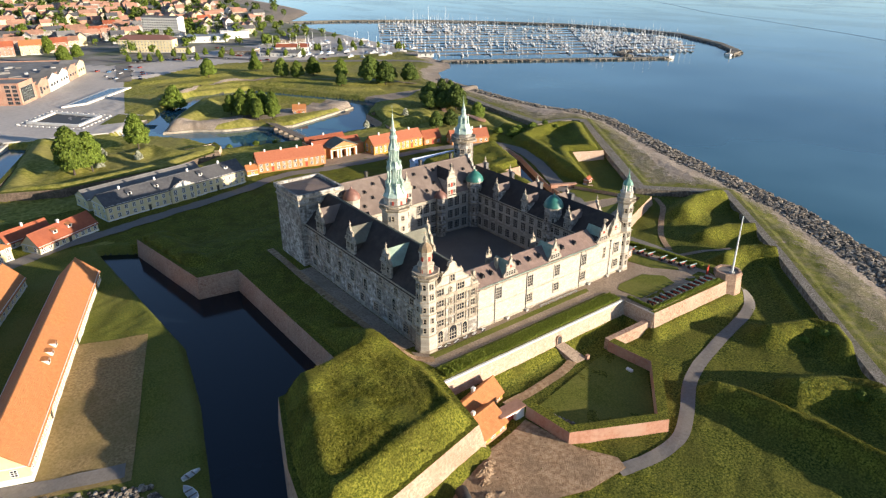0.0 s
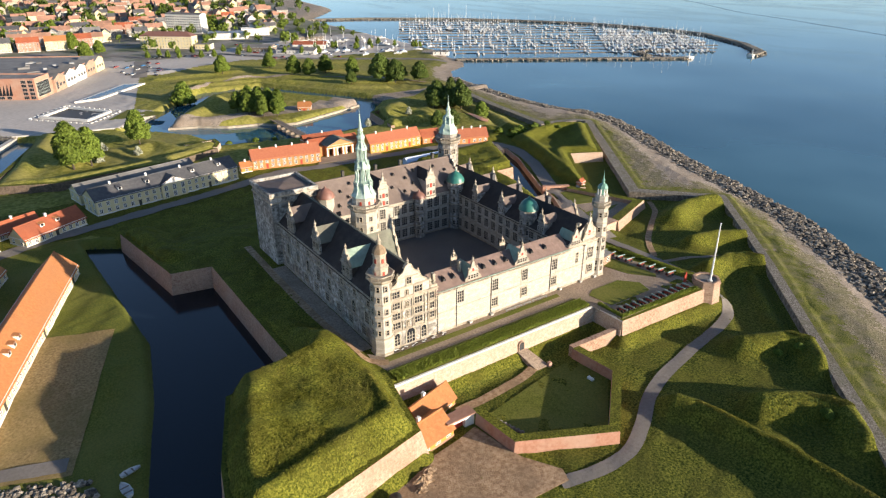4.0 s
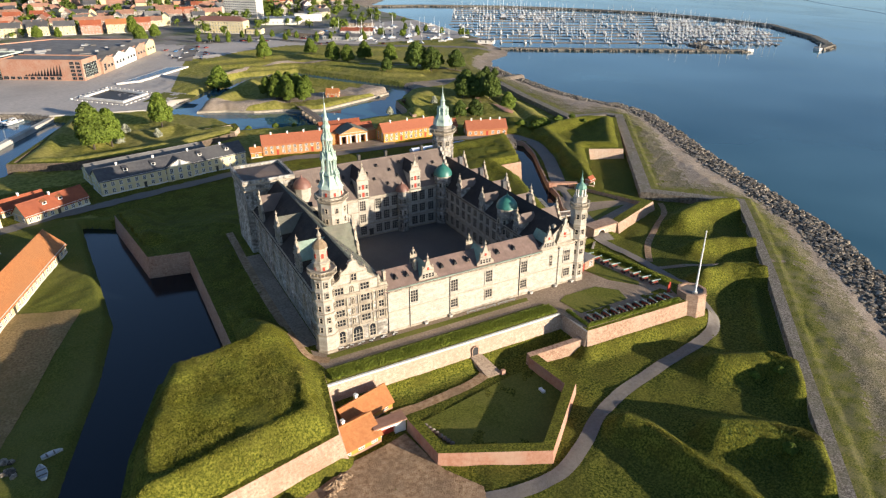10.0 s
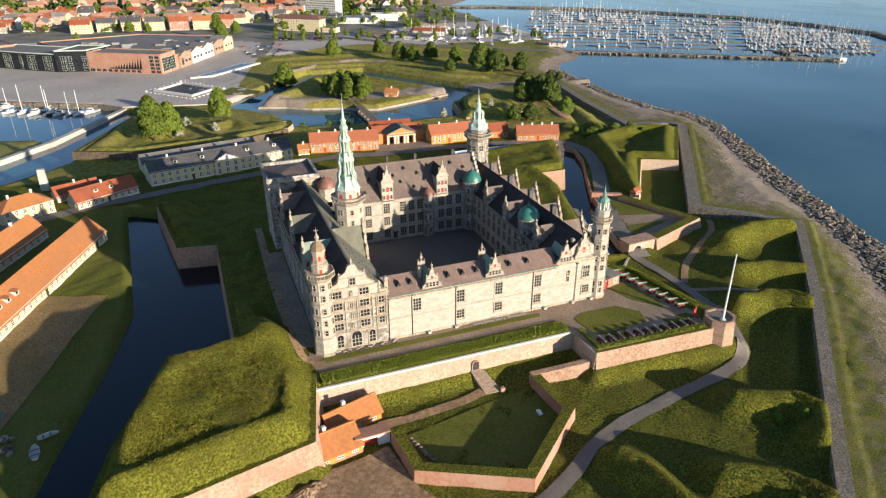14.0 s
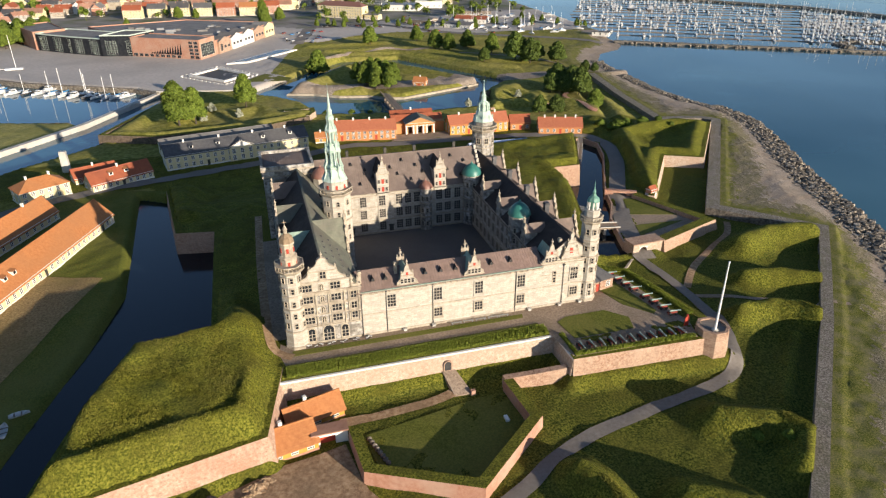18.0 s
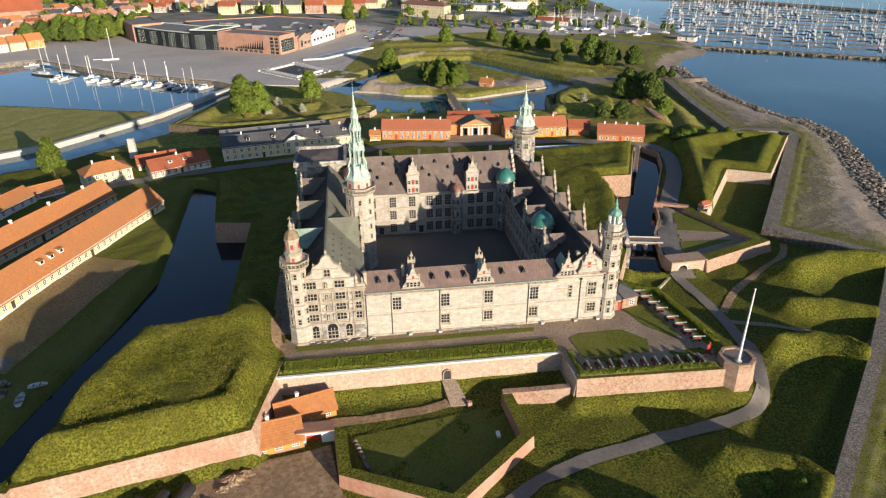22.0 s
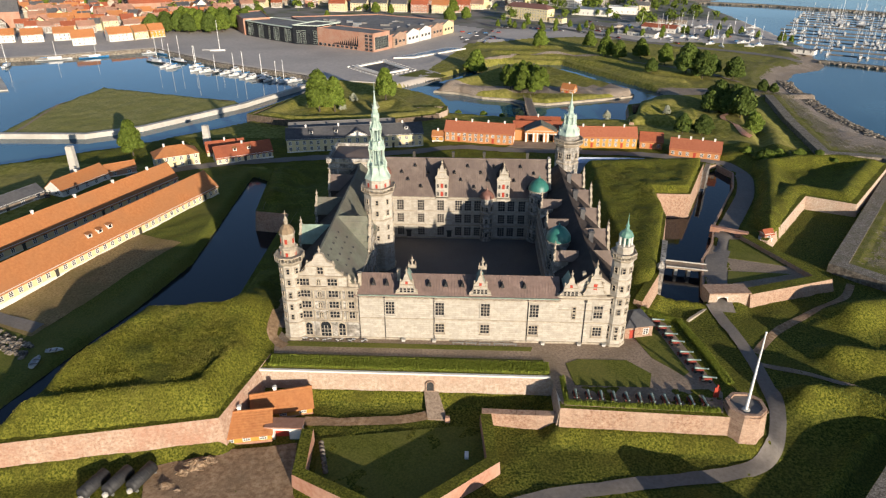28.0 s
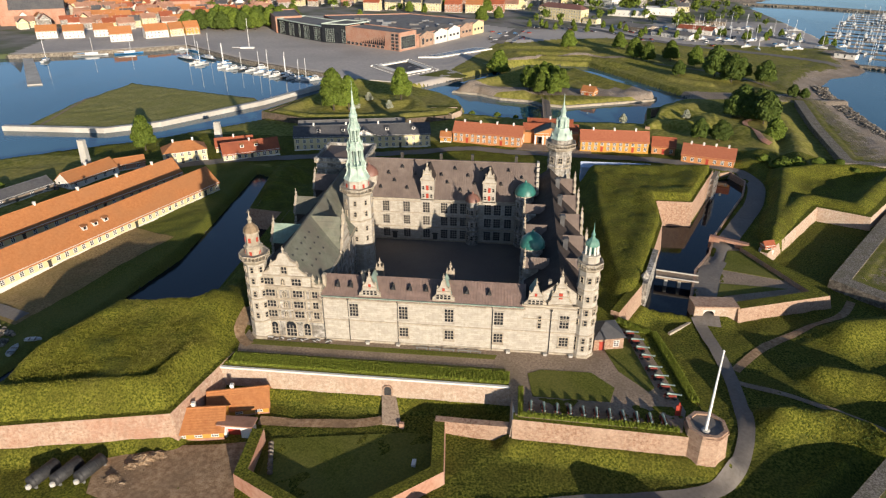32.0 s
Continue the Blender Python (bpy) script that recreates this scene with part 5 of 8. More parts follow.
attic = part("attic_storey", bd, [STONE, TRIM], castle, "attic storey of the gable front")
for x in (4.9, 11.4):
    on_wall(WIN_GABLE, attic, x, -0.03, 15.3)
for x, w_ in ((2.4, 0.5), (15.2, 0.5)):
    bd = Build()
    bd.lathe(x, 0.4, [(0.45, 14.2), (0.5, 15.2), (0.25, 15.6), (0.5, 16.2), (0.0, 17.4)], 7)
    part("finial", bd, TRIM, attic, "carved stone scroll finial")
front_gable = link_mesh("gable", gable_mesh(10.4, 5.9, 0.8, 2, wall=STONE), castle, pose(8.8, -0.02, 16.8), "scrolled sandstone gable with carved finials")
bd = Build()
bd.box(15.2, 17.2, -0.05, 0.9, 14.2, 14.9)
bd.lathe(16.6, 0.4, [(0.3, 14.9), (0.16, 15.3), (0.32, 15.7), (0.0, 16.6)], 6)
part("parapet", bd, TRIM, castle)
on_wall(WIN_NARROW, front_gable, 0, 0, 1.5)

# front dormers on the low wing
def dormer(x, width, foot, top, roof_y, label, roof_mat=GREENCU):
    d = link_mesh("dormer", gable_mesh(width, top - foot, 0.45, 2, wall=STONE), castle, pose(x, -0.06, foot), label)
    r = Build()
    r.gable(-width * 0.40, width * 0.40, 0.45, roof_y, 0.2, (top - foot) * 0.72, 0, along="y", over=0.05)
    r.box(-width * 0.40, width * 0.40, 0.45, roof_y * 0.5, -0.4, 0.2, 1)
    part("dormer_roof", r, [roof_mat, STONE], d, "green copper dormer roof")
    for u in (-1.3, -0.43, 0.43, 1.3):
        on_wall(WIN_SHUT_S, d, u, 0, 0.8)
    on_wall(SHUTTER_S, d, 0, 0, 2.5)
    return d


for x in (28.5, 45.4, 66.0):
    dormer(x, 5.0, 12.9, 18.0, 6.0, "small scrolled stone dormer with a red hatch and copper roof")
d = link_mesh("gable", gable_mesh(5.2, 7.2, 0.6, 3, wall=STONE), castle, pose(71.4, -0.06, 13.4), "tall scrolled gable dormer with a red hatch")
on_wall(SHUTTER_M, d, 0, 0, 2.2)
r = Build()
r.gable(-2.0, 2.0, 0.5, 8, 0.2, 4.6, 0, along="y", over=0.05)
part("dormer_roof", r, GREENCU, d)
for x, y, z0, z1 in ((26.4, 3.4, 12.5, 17.4), (69.0, 2.0, 13.0, 18.4), (17.4, 2.2, 12.5, 16.8)):
    bd = Build()
    bd.box(x - 0.35, x + 0.35, y - 0.5, y + 0.5, z0, z1)
    bd.box(x - 0.46, x + 0.46, y - 0.62, y + 0.62, z1 - 0.5, z1 - 0.25)
    part("chimney", bd, TRIM, castle, "pale stone chimney")
for x in (29.0, 46.0):
    bd = Build()
    bd.box(x - 1.0, x + 1.0, 9.3, 9.7, 12.4, 15.4)
    bd.lathe(x, 9.5, [(0.4, 15.4), (0.16, 15.9), (0.42, 16.4), (0.5, 16.6), (0.14, 17.0), (0.22, 17.3), (0.06, 17.5), (0.0, 18.2)], 8)
    for s in (-1, 1):
        bd.lathe(x + s * 0.8, 9.5, [(0.12, 15.4), (0.18, 15.7), (0.06, 16.0), (0.0, 16.5)], 6)
    part("finial", bd, TRIM, castle, "carved stone ornament crowning the courtyard side of the roof")

# church wing: outer gables to the south, cross roof to the court
for y, roof_, tone in ((53.8, LEAD, "brown lead cross roof"), (35.6, GREENROOF, "grey-green copper cross roof"), (17.3, GREENCU, "green copper cross roof")):
    bd = Build()
    bd.box(-2.45, 2.45, 0, 0.55, -1.6, 5.6, 0)
    # side walls behind the front use the shade-darkened lead colour
    bd.box(-2.3, 2.3, 0.55, 6.6, -0.6, 5.55, 1)
    for z in (-0.6, 2.4, 5.5):
        bd.box(-2.6, 2.6, -0.16, 0.1, z - 0.13, z + 0.13, 2)
    g = link_mesh("gable_front", bd.mesh("gable_front", [STONE2, LEAD_Y_SHADE, TRIM]), castle, pose(0.45, y, 12.6, 0, 0, -90), "tall weathered stone gable front over the moat side")
    link_mesh("gable", gable_mesh(5.1, 4.2, 0.5, 2), g, pose(0, -0.03, 5.55), "weathered scrolled gable top")
    for z in (0.9, 3.9):
        for u in (-1.1, 1.1):
            on_wall(WIN_NARROW, g, u, 0, z)
    on_wall(WIN_SHUT, g, 0, 0, 6.7)
    r = Build()
    r.gable(-2.55, 2.55, 0.45, 7.9, 5.5, 9.4, 0, along="y", over=0.1)
    part("cross_roof", r, roof_, g, tone)
g = link_mesh("gable", gable_mesh(8.4, 9.4, 0.6, 3, wall=STONE), castle, pose(17.6, 22.0, 14.0, 0, 0, 90), "pale scrolled gable over the courtyard")
r = Build()
r.gable(-3.8, 3.8, 0.5, 9.2, 0.1, 8.4, 0, along="y", over=0.05)
part("cross_roof", r, GREENROOF, g)
for k in range(8):
    on_wall(WIN_ARCH if k % 2 else WIN_TALL, south, 0.3, 6.5 + k * 7.2, 7.4, -90)
    on_wall(WIN_LOW, south, 0.3, 8.5 + k * 7.2, 2.7, -90)
    on_wall(WIN_NARROW, south, 0.3, 5.5 + k * 7.2, 11.9, -90)
for k in range(7):
    on_wall(WIN_ARCH, south, 17, 13 + k * 6.2, 4.2, 90)
    on_wall(WIN_COURT, south, 17, 13 + k * 6.2, 11.8, 90)

# west wing to the court
for k, x in enumerate((21.3, 27.7, 33.8, 39.3, 42.2, 45.2, 52.6, 55.5, 58.8)):
    on_wall(WIN_TALL, west, x, 57, 11.3)
    on_wall(WIN_COURT, west, x, 57, 6.95)
    on_wall(WIN_COURT, west, x, 57, 2.6)
for x in (23.8, 36.5, 47.2):
    on_wall(DOOR, west, x, 57, 1.2)


def tall_dormer(x, y, face, w, body, top, depth, foot, mat, label, red=True):
    """A stone dormer: an upright front with a small scrolled gable, and a roof running back."""
    bd = Build()
    bd.box(-w / 2, w / 2, 0, depth, -0.5, body, 0)
    d = link_mesh("dormer", bd.mesh("dormer", [mat]), castle, pose(x, y, foot, 0, 0, face), label)
    link_mesh("dormer_gable", gable_mesh(w + 0.3, top - body, 0.45, 2, wall=mat), d, pose(0, -0.05, body))
    r = Build()
    r.gable(-w / 2, w / 2, 0.4, depth + 2.4, body, body + (top - body) * 0.7, 0, along="y", over=0.12)
    # court dormers facing -y get the lead with shade in its colour
    part("dormer_roof", r, LEAD_Y_SHADE if face == 0 else LEAD, d)
    for z in [z for z in (1.6, 4.2) if z < body - 0.8]:
        if red:
            on_wall(SHUTTER_M, d, 0, 0, z)
        for u in (-w * 0.32, w * 0.32):
            on_wall(WIN_SHUT_S, d, u, 0, z)
    return d


for x, b_, t_ in ((34.2, 6.6, 11.0), (52.9, 6.4, 10.4)):
    tall_dormer(x, 56.6, 0, 3.8, b_, t_, 6.0, 13.6, STONE, "tall pale stone dormer with red shutters")
for x in (37.3, 47.0, 25.0, 60.5):
    bd = Build()
    bd.box(x - 0.4, x + 0.4, 66.5, 67.5, 20, 25.4)
    bd.box(x - 0.5, x + 0.5, 66.4, 67.6, 24.9, 25.15)
    part("chimney", bd, GREENDOOR, castle, "dark brick chimney on the ridge")

# north wing: court windows, dormers, outer gables
for k in range(12):
    y = 12.5 + k * 3.75
    for z, me in ((11.2, WIN_COURT), (7.6, WIN_COURT), (2.8, WIN_COURT)):
        on_wall(me, north, 63.5, y, z, -90)
for y in (12.0, 31.0, 45.0):
    tall_dormer(63.2, y, -90, 2.7, 3.8, 6.6, 3.4, 13.0, STONE2, "scrolled stone dormer over the courtyard", False)
for y in (14, 27, 41, 55, 69):
    g = link_mesh("gable", gable_mesh(6.2, 5.8, 0.6, 3), castle, pose(79.2, y, 13.0, 0, 0, 90), "scrolled sandstone gable on the outer side")
    on_wall(SHUTTER_M, g, 0, 0, 1.6)
    r = Build()
    r.gable(-2.8, 2.8, 0.5, 6.6, 0.1, 5.0, 0, along="y", over=0.05)
    part("cross_roof", r, LEAD, g)
for y in (20, 34, 48, 62):
    bd = Build()
    bd.box(72.6, 73.8, y - 0.7, y + 0.7, 15, 20.6)
    bd.box(72.4, 74.0, y - 0.85, y + 0.85, 20.0, 20.3)
    part("chimney", bd, SLATE, castle, "dark brick chimney on the north roof")
for k in range(9):
    on_wall(WIN_TALL, north, 79, 9 + k * 7.2, 9.0, 90)
    on_wall(WIN_LOW, north, 79, 9 + k * 7.2, 3.6, 90)


# towers
def gallery(bd, x, y, r, z, mi, n=8, turn=0.0):
    """A corbelled balcony with posts and a rail."""
    bd.lathe(x, y, [(r - 0.9, z - 1.2), (r - 0.2, z - 0.5), (r, z - 0.15), (r, z), (r - 1.2, z)], n, mi, turn)
    for k in range(n * 3):
        a = turn + 2 * math.pi * k / (n * 3)
        s = (r - 0.18) * (math.cos(math.pi / n) / math.cos((a - turn) % (2 * math.pi / n) - math.pi / n))
        bd.lathe(x + s * math.cos(a), y + s * math.sin(a), [(0.10, z), (0.10, z + 1.0)], 4, mi)
    bd.lathe(x, y, [(r - 0.32, z + 0.95), (r - 0.02, z + 0.95), (r - 0.02, z + 1.15), (r - 0.32, z + 1.15), (r - 0.32, z + 0.95)], n, mi, turn)


def tower_windows(me, parent, x, y, r, levels, angles):
    for z in levels:
        for a in angles:
            s = r * math.cos(math.pi / 8)
            link_mesh("window", me, parent, pose(x + s * math.cos(radians(a)), y + s * math.sin(radians(a)), z, 0, 0, a + 90))


T8 = math.pi / 8
# trumpeter's tower: tall octagon with an open lantern spire
tx, ty = 17.4, 38.0
bd = Build()
bd.lathe(tx, ty, [(4.5, -0.3, 1), (4.5, 0.6, 1), (4.2, 0.8), (4.2, 8.0), (4.32, 8.0, 1), (4.32, 8.35, 1), (4.15, 8.35), (4.15, 15.6), (4.3, 15.6, 1), (4.3, 15.95, 1), (4.1, 15.95), (4.1, 23.2), (3.4, 23.2)], 8, 0, T8)
trumpet = part("tower", bd, [STONE, TRIM], castle, "tall octagonal pale sandstone stair tower")
tower_windows(WIN_SMALL, trumpet, tx, ty, 4.12, (3.2, 6.2, 10.4, 13.4, 17.8, 21.0), (-135, -90, -45, 0, 45))
bd = Build()
gallery(bd, tx, ty, 4.9, 24.0, 0, 8, T8)
part("gallery", bd, TRIM, trumpet, "stone balcony with a balustrade round the tower")
pillars(trumpet, tx, ty, 1.95, [(0.22, 31.0), (0.18, 34.6), (0.28, 35.2)])
pillars(trumpet, tx, ty, 2.5, [(0.30, 28.6), (0.16, 29.6), (0.30, 30.2), (0.08, 30.9), (0.0, 31.9)], name="copper_finial")
pillars(trumpet, tx, ty, 1.2, [(0.17, 37.6), (0.14, 40.2), (0.22, 40.6)])
pillars(trumpet, tx, ty, 1.95, [(0.18, 35.8), (0.09, 36.6), (0.2, 37.0), (0.0, 37.8)], name="copper_finial")
pillars(trumpet, tx, ty, 1.45, [(0.14, 41.0), (0.07, 41.6), (0.0, 42.4)], name="copper_finial")
bd = Build()
bd.lathe(tx, ty, [(3.5, 24.0, 1), (3.4, 27.0, 1), (3.7, 27.2), (3.3, 27.8), (2.8, 28.4), (2.35, 29.6), (2.1, 30.4), (2.4, 30.8), (2.3, 31.0), (0.9, 31.1), (0.7, 35.0), (2.1, 35.2), (2.2, 35.8), (1.85, 36.3), (1.4, 37.0), (1.5, 37.5), (0.6, 37.6), (0.5, 40.5), (1.65, 40.6), (1.75, 41.0), (1.3, 41.6), (0.9, 42.6), (0.8, 43.4), (1.15, 44.0), (1.1, 44.6), (0.6, 45.1), (0.55, 45.7), (0.85, 46.1), (0.45, 46.8), (0.3, 48.4), (0.12, 50.1), (0.28, 50.4), (0.05, 50.8), (0.04, 53.2), (0.0, 53.4)], 8, 0, T8)
part("spire", bd, [COPPER, STONE], trumpet, "pale green copper spire of open lanterns and scrolls")
wave = [(27.2, 3.6), (28.2, 3.15), (29.2, 2.7), (30.2, 2.59), (31.0, 2.83), (31.8, 2.5), (33.0, 1.95), (34.2, 2.03), (35.2, 2.34), (36.0, 2.18), (37.2, 1.64), (38.6, 1.36), (39.8, 1.48), (40.8, 1.68), (41.6, 1.48), (42.8, 0.98), (44.0, 1.01), (45.0, 0.82), (46.2, 0.55)]
bd = Build()
for (z0_, r0_), (z1_, r1_) in zip(wave[:-1], wave[1:]):
    w0, w1 = 0.42 if z0_ < 37 else 0.3, 0.42 if z1_ < 37 else 0.3
    for s in (-0.11, 0.11):
        bd.face([(r0_ - w0, s, z0_), (r0_, s, z0_), (r1_, s, z1_), (r1_ - w1, s, z1_)])
    bd.face([(r0_, -0.11, z0_), (r0_, 0.11, z0_), (r1_, 0.11, z1_), (r1_, -0.11, z1_)])
    bd.face([(r0_ - w0, -0.11, z0_), (r0_ - w0, 0.11, z0_), (r1_ - w1, 0.11, z1_), (r1_ - w1, -0.11, z1_)])
RIB = bd.mesh("scroll_rib", [COPPER])
for k in range(8):
    link_mesh("scroll_rib", RIB, trumpet, pose(tx, ty, 0, 0, 0, 22.5 + 45 * k))
tower_windows(SHUTTER_S, trumpet, tx, ty, 3.5, (25.6,), (-90, 0, -135, -45, 45))

# king's tower
kx, ky = 74.3, 76.8
bd = Build()
bd.lathe(kx, ky, [(4.2, -0.3), (4.2, 14.1), (4.35, 14.1, 1), (4.35, 14.5, 1), (3.9, 14.5), (3.9, 19.6), (4.05, 19.6, 1), (4.05, 19.9, 1), (3.8, 19.9), (3.8, 25.4), (3.2, 25.4)], 8, 0, T8)
king = part("tower", bd, [STONE2, TRIM], castle, "octagonal sandstone corner tower with columns")
tower_windows(WIN_NARROW, king, kx, ky, 3.82, (16.6, 22.2), (-135, -90, -45, 180, 0))
bd = Build()
gallery(bd, kx, ky, 5.0, 26.4, 0, 8, T8)
part("gallery", bd, TRIM, king, "corbelled stone balcony")
bd = Build()
bd.lathe(kx, ky, [(3.3, 26.4, 1), (3.3, 28.6, 1), (3.7, 28.8), (3.3, 29.8), (2.5, 31.4), (2.2, 32.2), (1.7, 32.4), (1.6, 34.2), (1.9, 34.4), (1.4, 35.2), (0.9, 35.6), (0.8, 37.0), (1.0, 37.2), (0.6, 38.0), (0.3, 39.4), (0.12, 40.4), (0.04, 42.6), (0.0, 42.8)], 8, 0, T8)
pillars(king, kx, ky, 1.9, [(0.3, 31.6), (0.18, 33.6), (0.28, 34.0), (0.0, 35.4)])
pillars(king, kx, ky, 3.2, [(0.26, 28.8), (0.14, 29.7), (0.24, 30.2), (0.0, 31.2)], name="copper_finial")
part("spire", bd, [COPPER, STONE2], king, "verdigris copper spire with lanterns")

# north-east turret
nx_, ny_ = 77.2, 1.7
bd = Build()
bd.lathe(nx_, ny_, [(2.9, -0.4, 1), (2.9, 0.6, 1), (2.65, 0.8), (2.6, 5.8), (2.75, 5.8, 1), (2.75, 6.1, 1), (2.58, 6.1), (2.55, 13.0), (2.72, 13.0, 1), (2.72, 13.3, 1), (2.45, 13.3), (2.4, 17.4), (2.55, 17.4, 1), (2.55, 17.65, 1), (2.35, 17.65), (2.3, 22.2), (1.8, 22.2)], 8, 0, T8)
ne = part("tower", bd, [STONE, TRIM], castle, "slim octagonal corner turret of pale sandstone")
tower_windows(WIN_SMALL, ne, nx_, ny_, 2.62, (2.6, 4.6, 9.4, 12.0), (-135, -90, -45, 0))
tower_windows(WIN_SMALL, ne, nx_, ny_, 2.42, (15.4, 20.0), (-135, -90, -45, 0))
bd = Build()
gallery(bd, nx_, ny_, 2.95, 22.9, 0, 8, T8)
part("gallery", bd, TRIM, ne, "small stone balcony")
pillars(ne, nx_, ny_, 1.35, [(0.22, 25.6), (0.2, 27.75)], mat=WHITE)
bd = Build()
bd.lathe(nx_, ny_, [(2.0, 22.9, 1), (1.9, 25.2, 1), (2.1, 25.4, 1), (2.0, 25.7, 2), (0.7, 25.8), (0.65, 27.6), (1.6, 27.75), (1.55, 28.1), (1.25, 28.7), (0.62, 29.2), (0.34, 29.7), (0.48, 30.2), (0.22, 30.7), (0.1, 31.6), (0.05, 32.4), (0.03, 33.0), (0.0, 33.1)], 8, 0, T8)
part("spire", bd, [COPPER_T, STONE, STONE], ne, "green copper cap over a white lantern")

# south-east tower
sx_, sy_ = 1.7, 1.3
bd = Build()
bd.lathe(sx_, sy_, [(3.1, -0.5, 1), (3.1, 0.6, 1), (2.85, 0.8), (2.8, 4.6), (2.95, 4.6, 1), (2.95, 4.9, 1), (2.72, 4.9), (2.7, 10.6), (2.85, 10.6, 1), (2.85, 10.9, 1), (2.65, 10.9), (2.62, 14.0), (2.78, 14.0, 1), (2.78, 14.3, 1), (2.6, 14.3), (2.5, 20.2), (2.0, 20.2)], 8, 0, T8)
se = part("tower", bd, [STONE, TRIM], castle, "slim octagonal sandstone stair turret at the corner")
tower_windows(WIN_SMALL, se, sx_, sy_, 2.72, (6.4, 9.0, 12.2, 15.6, 18.4), (-135, -90, -45, 180))
bd = Build()
gallery(bd, sx_, sy_, 3.5, 20.9, 0, 8, T8)
part("gallery", bd, TRIM, se, "stone balcony round the turret")
bd = Build()
bd.lathe(sx_, sy_, [(1.95, 20.9), (1.95, 23.4), (2.2, 23.6), (2.0, 23.9), (1.6, 24.1), (1.55, 26.6), (1.8, 26.8), (1.75, 27.2, 1), (1.5, 28.2, 1), (0.85, 28.9, 1), (0.45, 29.2), (0.45, 29.9), (0.6, 30.1), (0.3, 30.7), (0.1, 31.1), (0.04, 32.4), (0.0, 32.5)], 8, 0, T8)
bd.box(sx_ - 0.5, sx_ + 0.5, sy_ - 0.05, sy_ + 0.05, 31.7, 31.85, 1)
part("spire", bd, [TRIM, DOMESTONE], se, "domed brown stone top with an iron vane")
tower_windows(SHUTTER_S, se, sx_, sy_, 1.95, (22.2,), (-90, -22, -158))
tower_windows(SHUTTER_S, se, sx_, sy_, 1.62, (25.4,), (-90, -22, -158))


def stair_turret(x, y, r, top, cap, mat, label, wall=STONE2):
    bd = Build()
    bd.lathe(x, y, [(r, -0.2), (r, 4.6), (r + 0.12, 4.6, 1), (r + 0.12, 4.9, 1), (r, 4.9), (r, 9.2), (r + 0.12, 9.2, 1), (r + 0.12, 9.5, 1), (r, 9.5), (r, top - 0.4), (r + 0.35, top - 0.2, 1), (r + 0.35, top, 1), (r * 0.9, top)], 8, 0, T8)
    t = part("stair_turret", bd, [wall, TRIM], castle, label)
    d = Build()
    d.lathe(x, y, [(r + 0.3, top), (r + 0.1, top + cap * 0.3), (r * 0.82, top + cap * 0.6), (r * 0.5, top + cap * 0.85), (r * 0.2, top + cap), (0.25, top + cap + 0.1), (0.3, top + cap + 0.5), (0.05, top + cap + 0.8), (0.0, top + cap + 1.6)], 16, 0)
    part("dome", d, mat, t, "rounded copper dome", smooth=True)
    tower_windows(WIN_SMALL, t, x, y, r, [z for z in (2.5, 7, 11, 14) if z < top - 1], (-135, -90, -45, 180))


stair_turret(65.2, 20.0, 2.9, 18.1, 3.5, DOMECU, "large octagonal stair turret with a bright green dome")
stair_turret(63.6, 57.0, 2.9, 17.2, 3.4, DOMECU, "octagonal stair turret in the courtyard corner with a green dome")
stair_turret(48.0, 56.6, 2.0, 14.4, 2.2, REDCU, "small stair turret with a brown copper cap")
stair_turret(15.6, 60.8, 2.6, 20.0, 3.0, REDCU, "corner stair turret with a brown copper dome", STONE)

# ---- houses ----
def house_window(w, h, cols=2, rows=3, frame=None):
    bd = Build()
    x, z, t = w / 2, h / 2, 0.1
    glazing(bd, x, -z, z, cols, rows, 0.055, -0.02, -0.06, 0, 1)
    pane, ring = [(-x, -z), (x, -z), (x, z), (-x, z)], [(-x - t, -z - t), (x + t, -z - t), (x + t, z + t), (-x - t, z + t)]
    for k in range(4):
        (a, b), (c, d), (e, f), (g, i) = pane[k], pane[(k + 1) % 4], ring[k], ring[(k + 1) % 4]
        bd.face([(a, -0.02, b), (c, -0.02, d), (c, -0.1, d), (a, -0.1, b)], 1)
        bd.face([(a, -0.1, b), (c, -0.1, d), (g, -0.1, i), (e, -0.1, f)], 1)
        bd.face([(e, -0.1, f), (g, -0.1, i), (g, 0.02, i), (e, 0.02, f)], 1)
    return bd.mesh("window", [GLASS, frame or FRAME_W])


HW = house_window(1.15, 1.5)
HW_BIG = house_window(1.3, 2.0, 2, 4)
_b = Build()
_b.box(-0.55, 0.55, -0.1, 0.03, 0, 2.1)
_b.box(-0.75, 0.75, -0.16, 0.03, 2.1, 2.35)
HDOOR = {"red": _b.mesh("door", [REDDOOR]), "dark": _b.mesh("door", [GREENDOOR])}
_b = Build()
_b.box(-0.35, 0.35, -0.35, 0.35, -1.2, 1.1)
_b.box(-0.45, 0.45, -0.45, 0.45, 0.75, 0.95)
CHIM = {"white": _b.mesh("chimney", [WHITE]), "brick": _b.mesh("chimney", [BRICK2])}
_b = Build()
_b.box(-0.8, 0.8, 0.0, 2.6, 0, 1.25, 0)
_b.face([(-0.5, -0.01, 0.25), (0.5, -0.01, 0.25), (0.5, -0.01, 1.1), (-0.5, -0.01, 1.1)], 1)
_b.face([(-1.0, -0.2, 1.2), (1.0, -0.2, 1.2), (1.0, 2.7, 1.75), (-1.0, 2.7, 1.75)], 2)
LUCARNE = {"tile": _b.mesh("roof_dormer", [WHITE, GLASS, TILE]), "slate": _b.mesh("roof_dormer", [WHITE, GLASS, SLATE])}


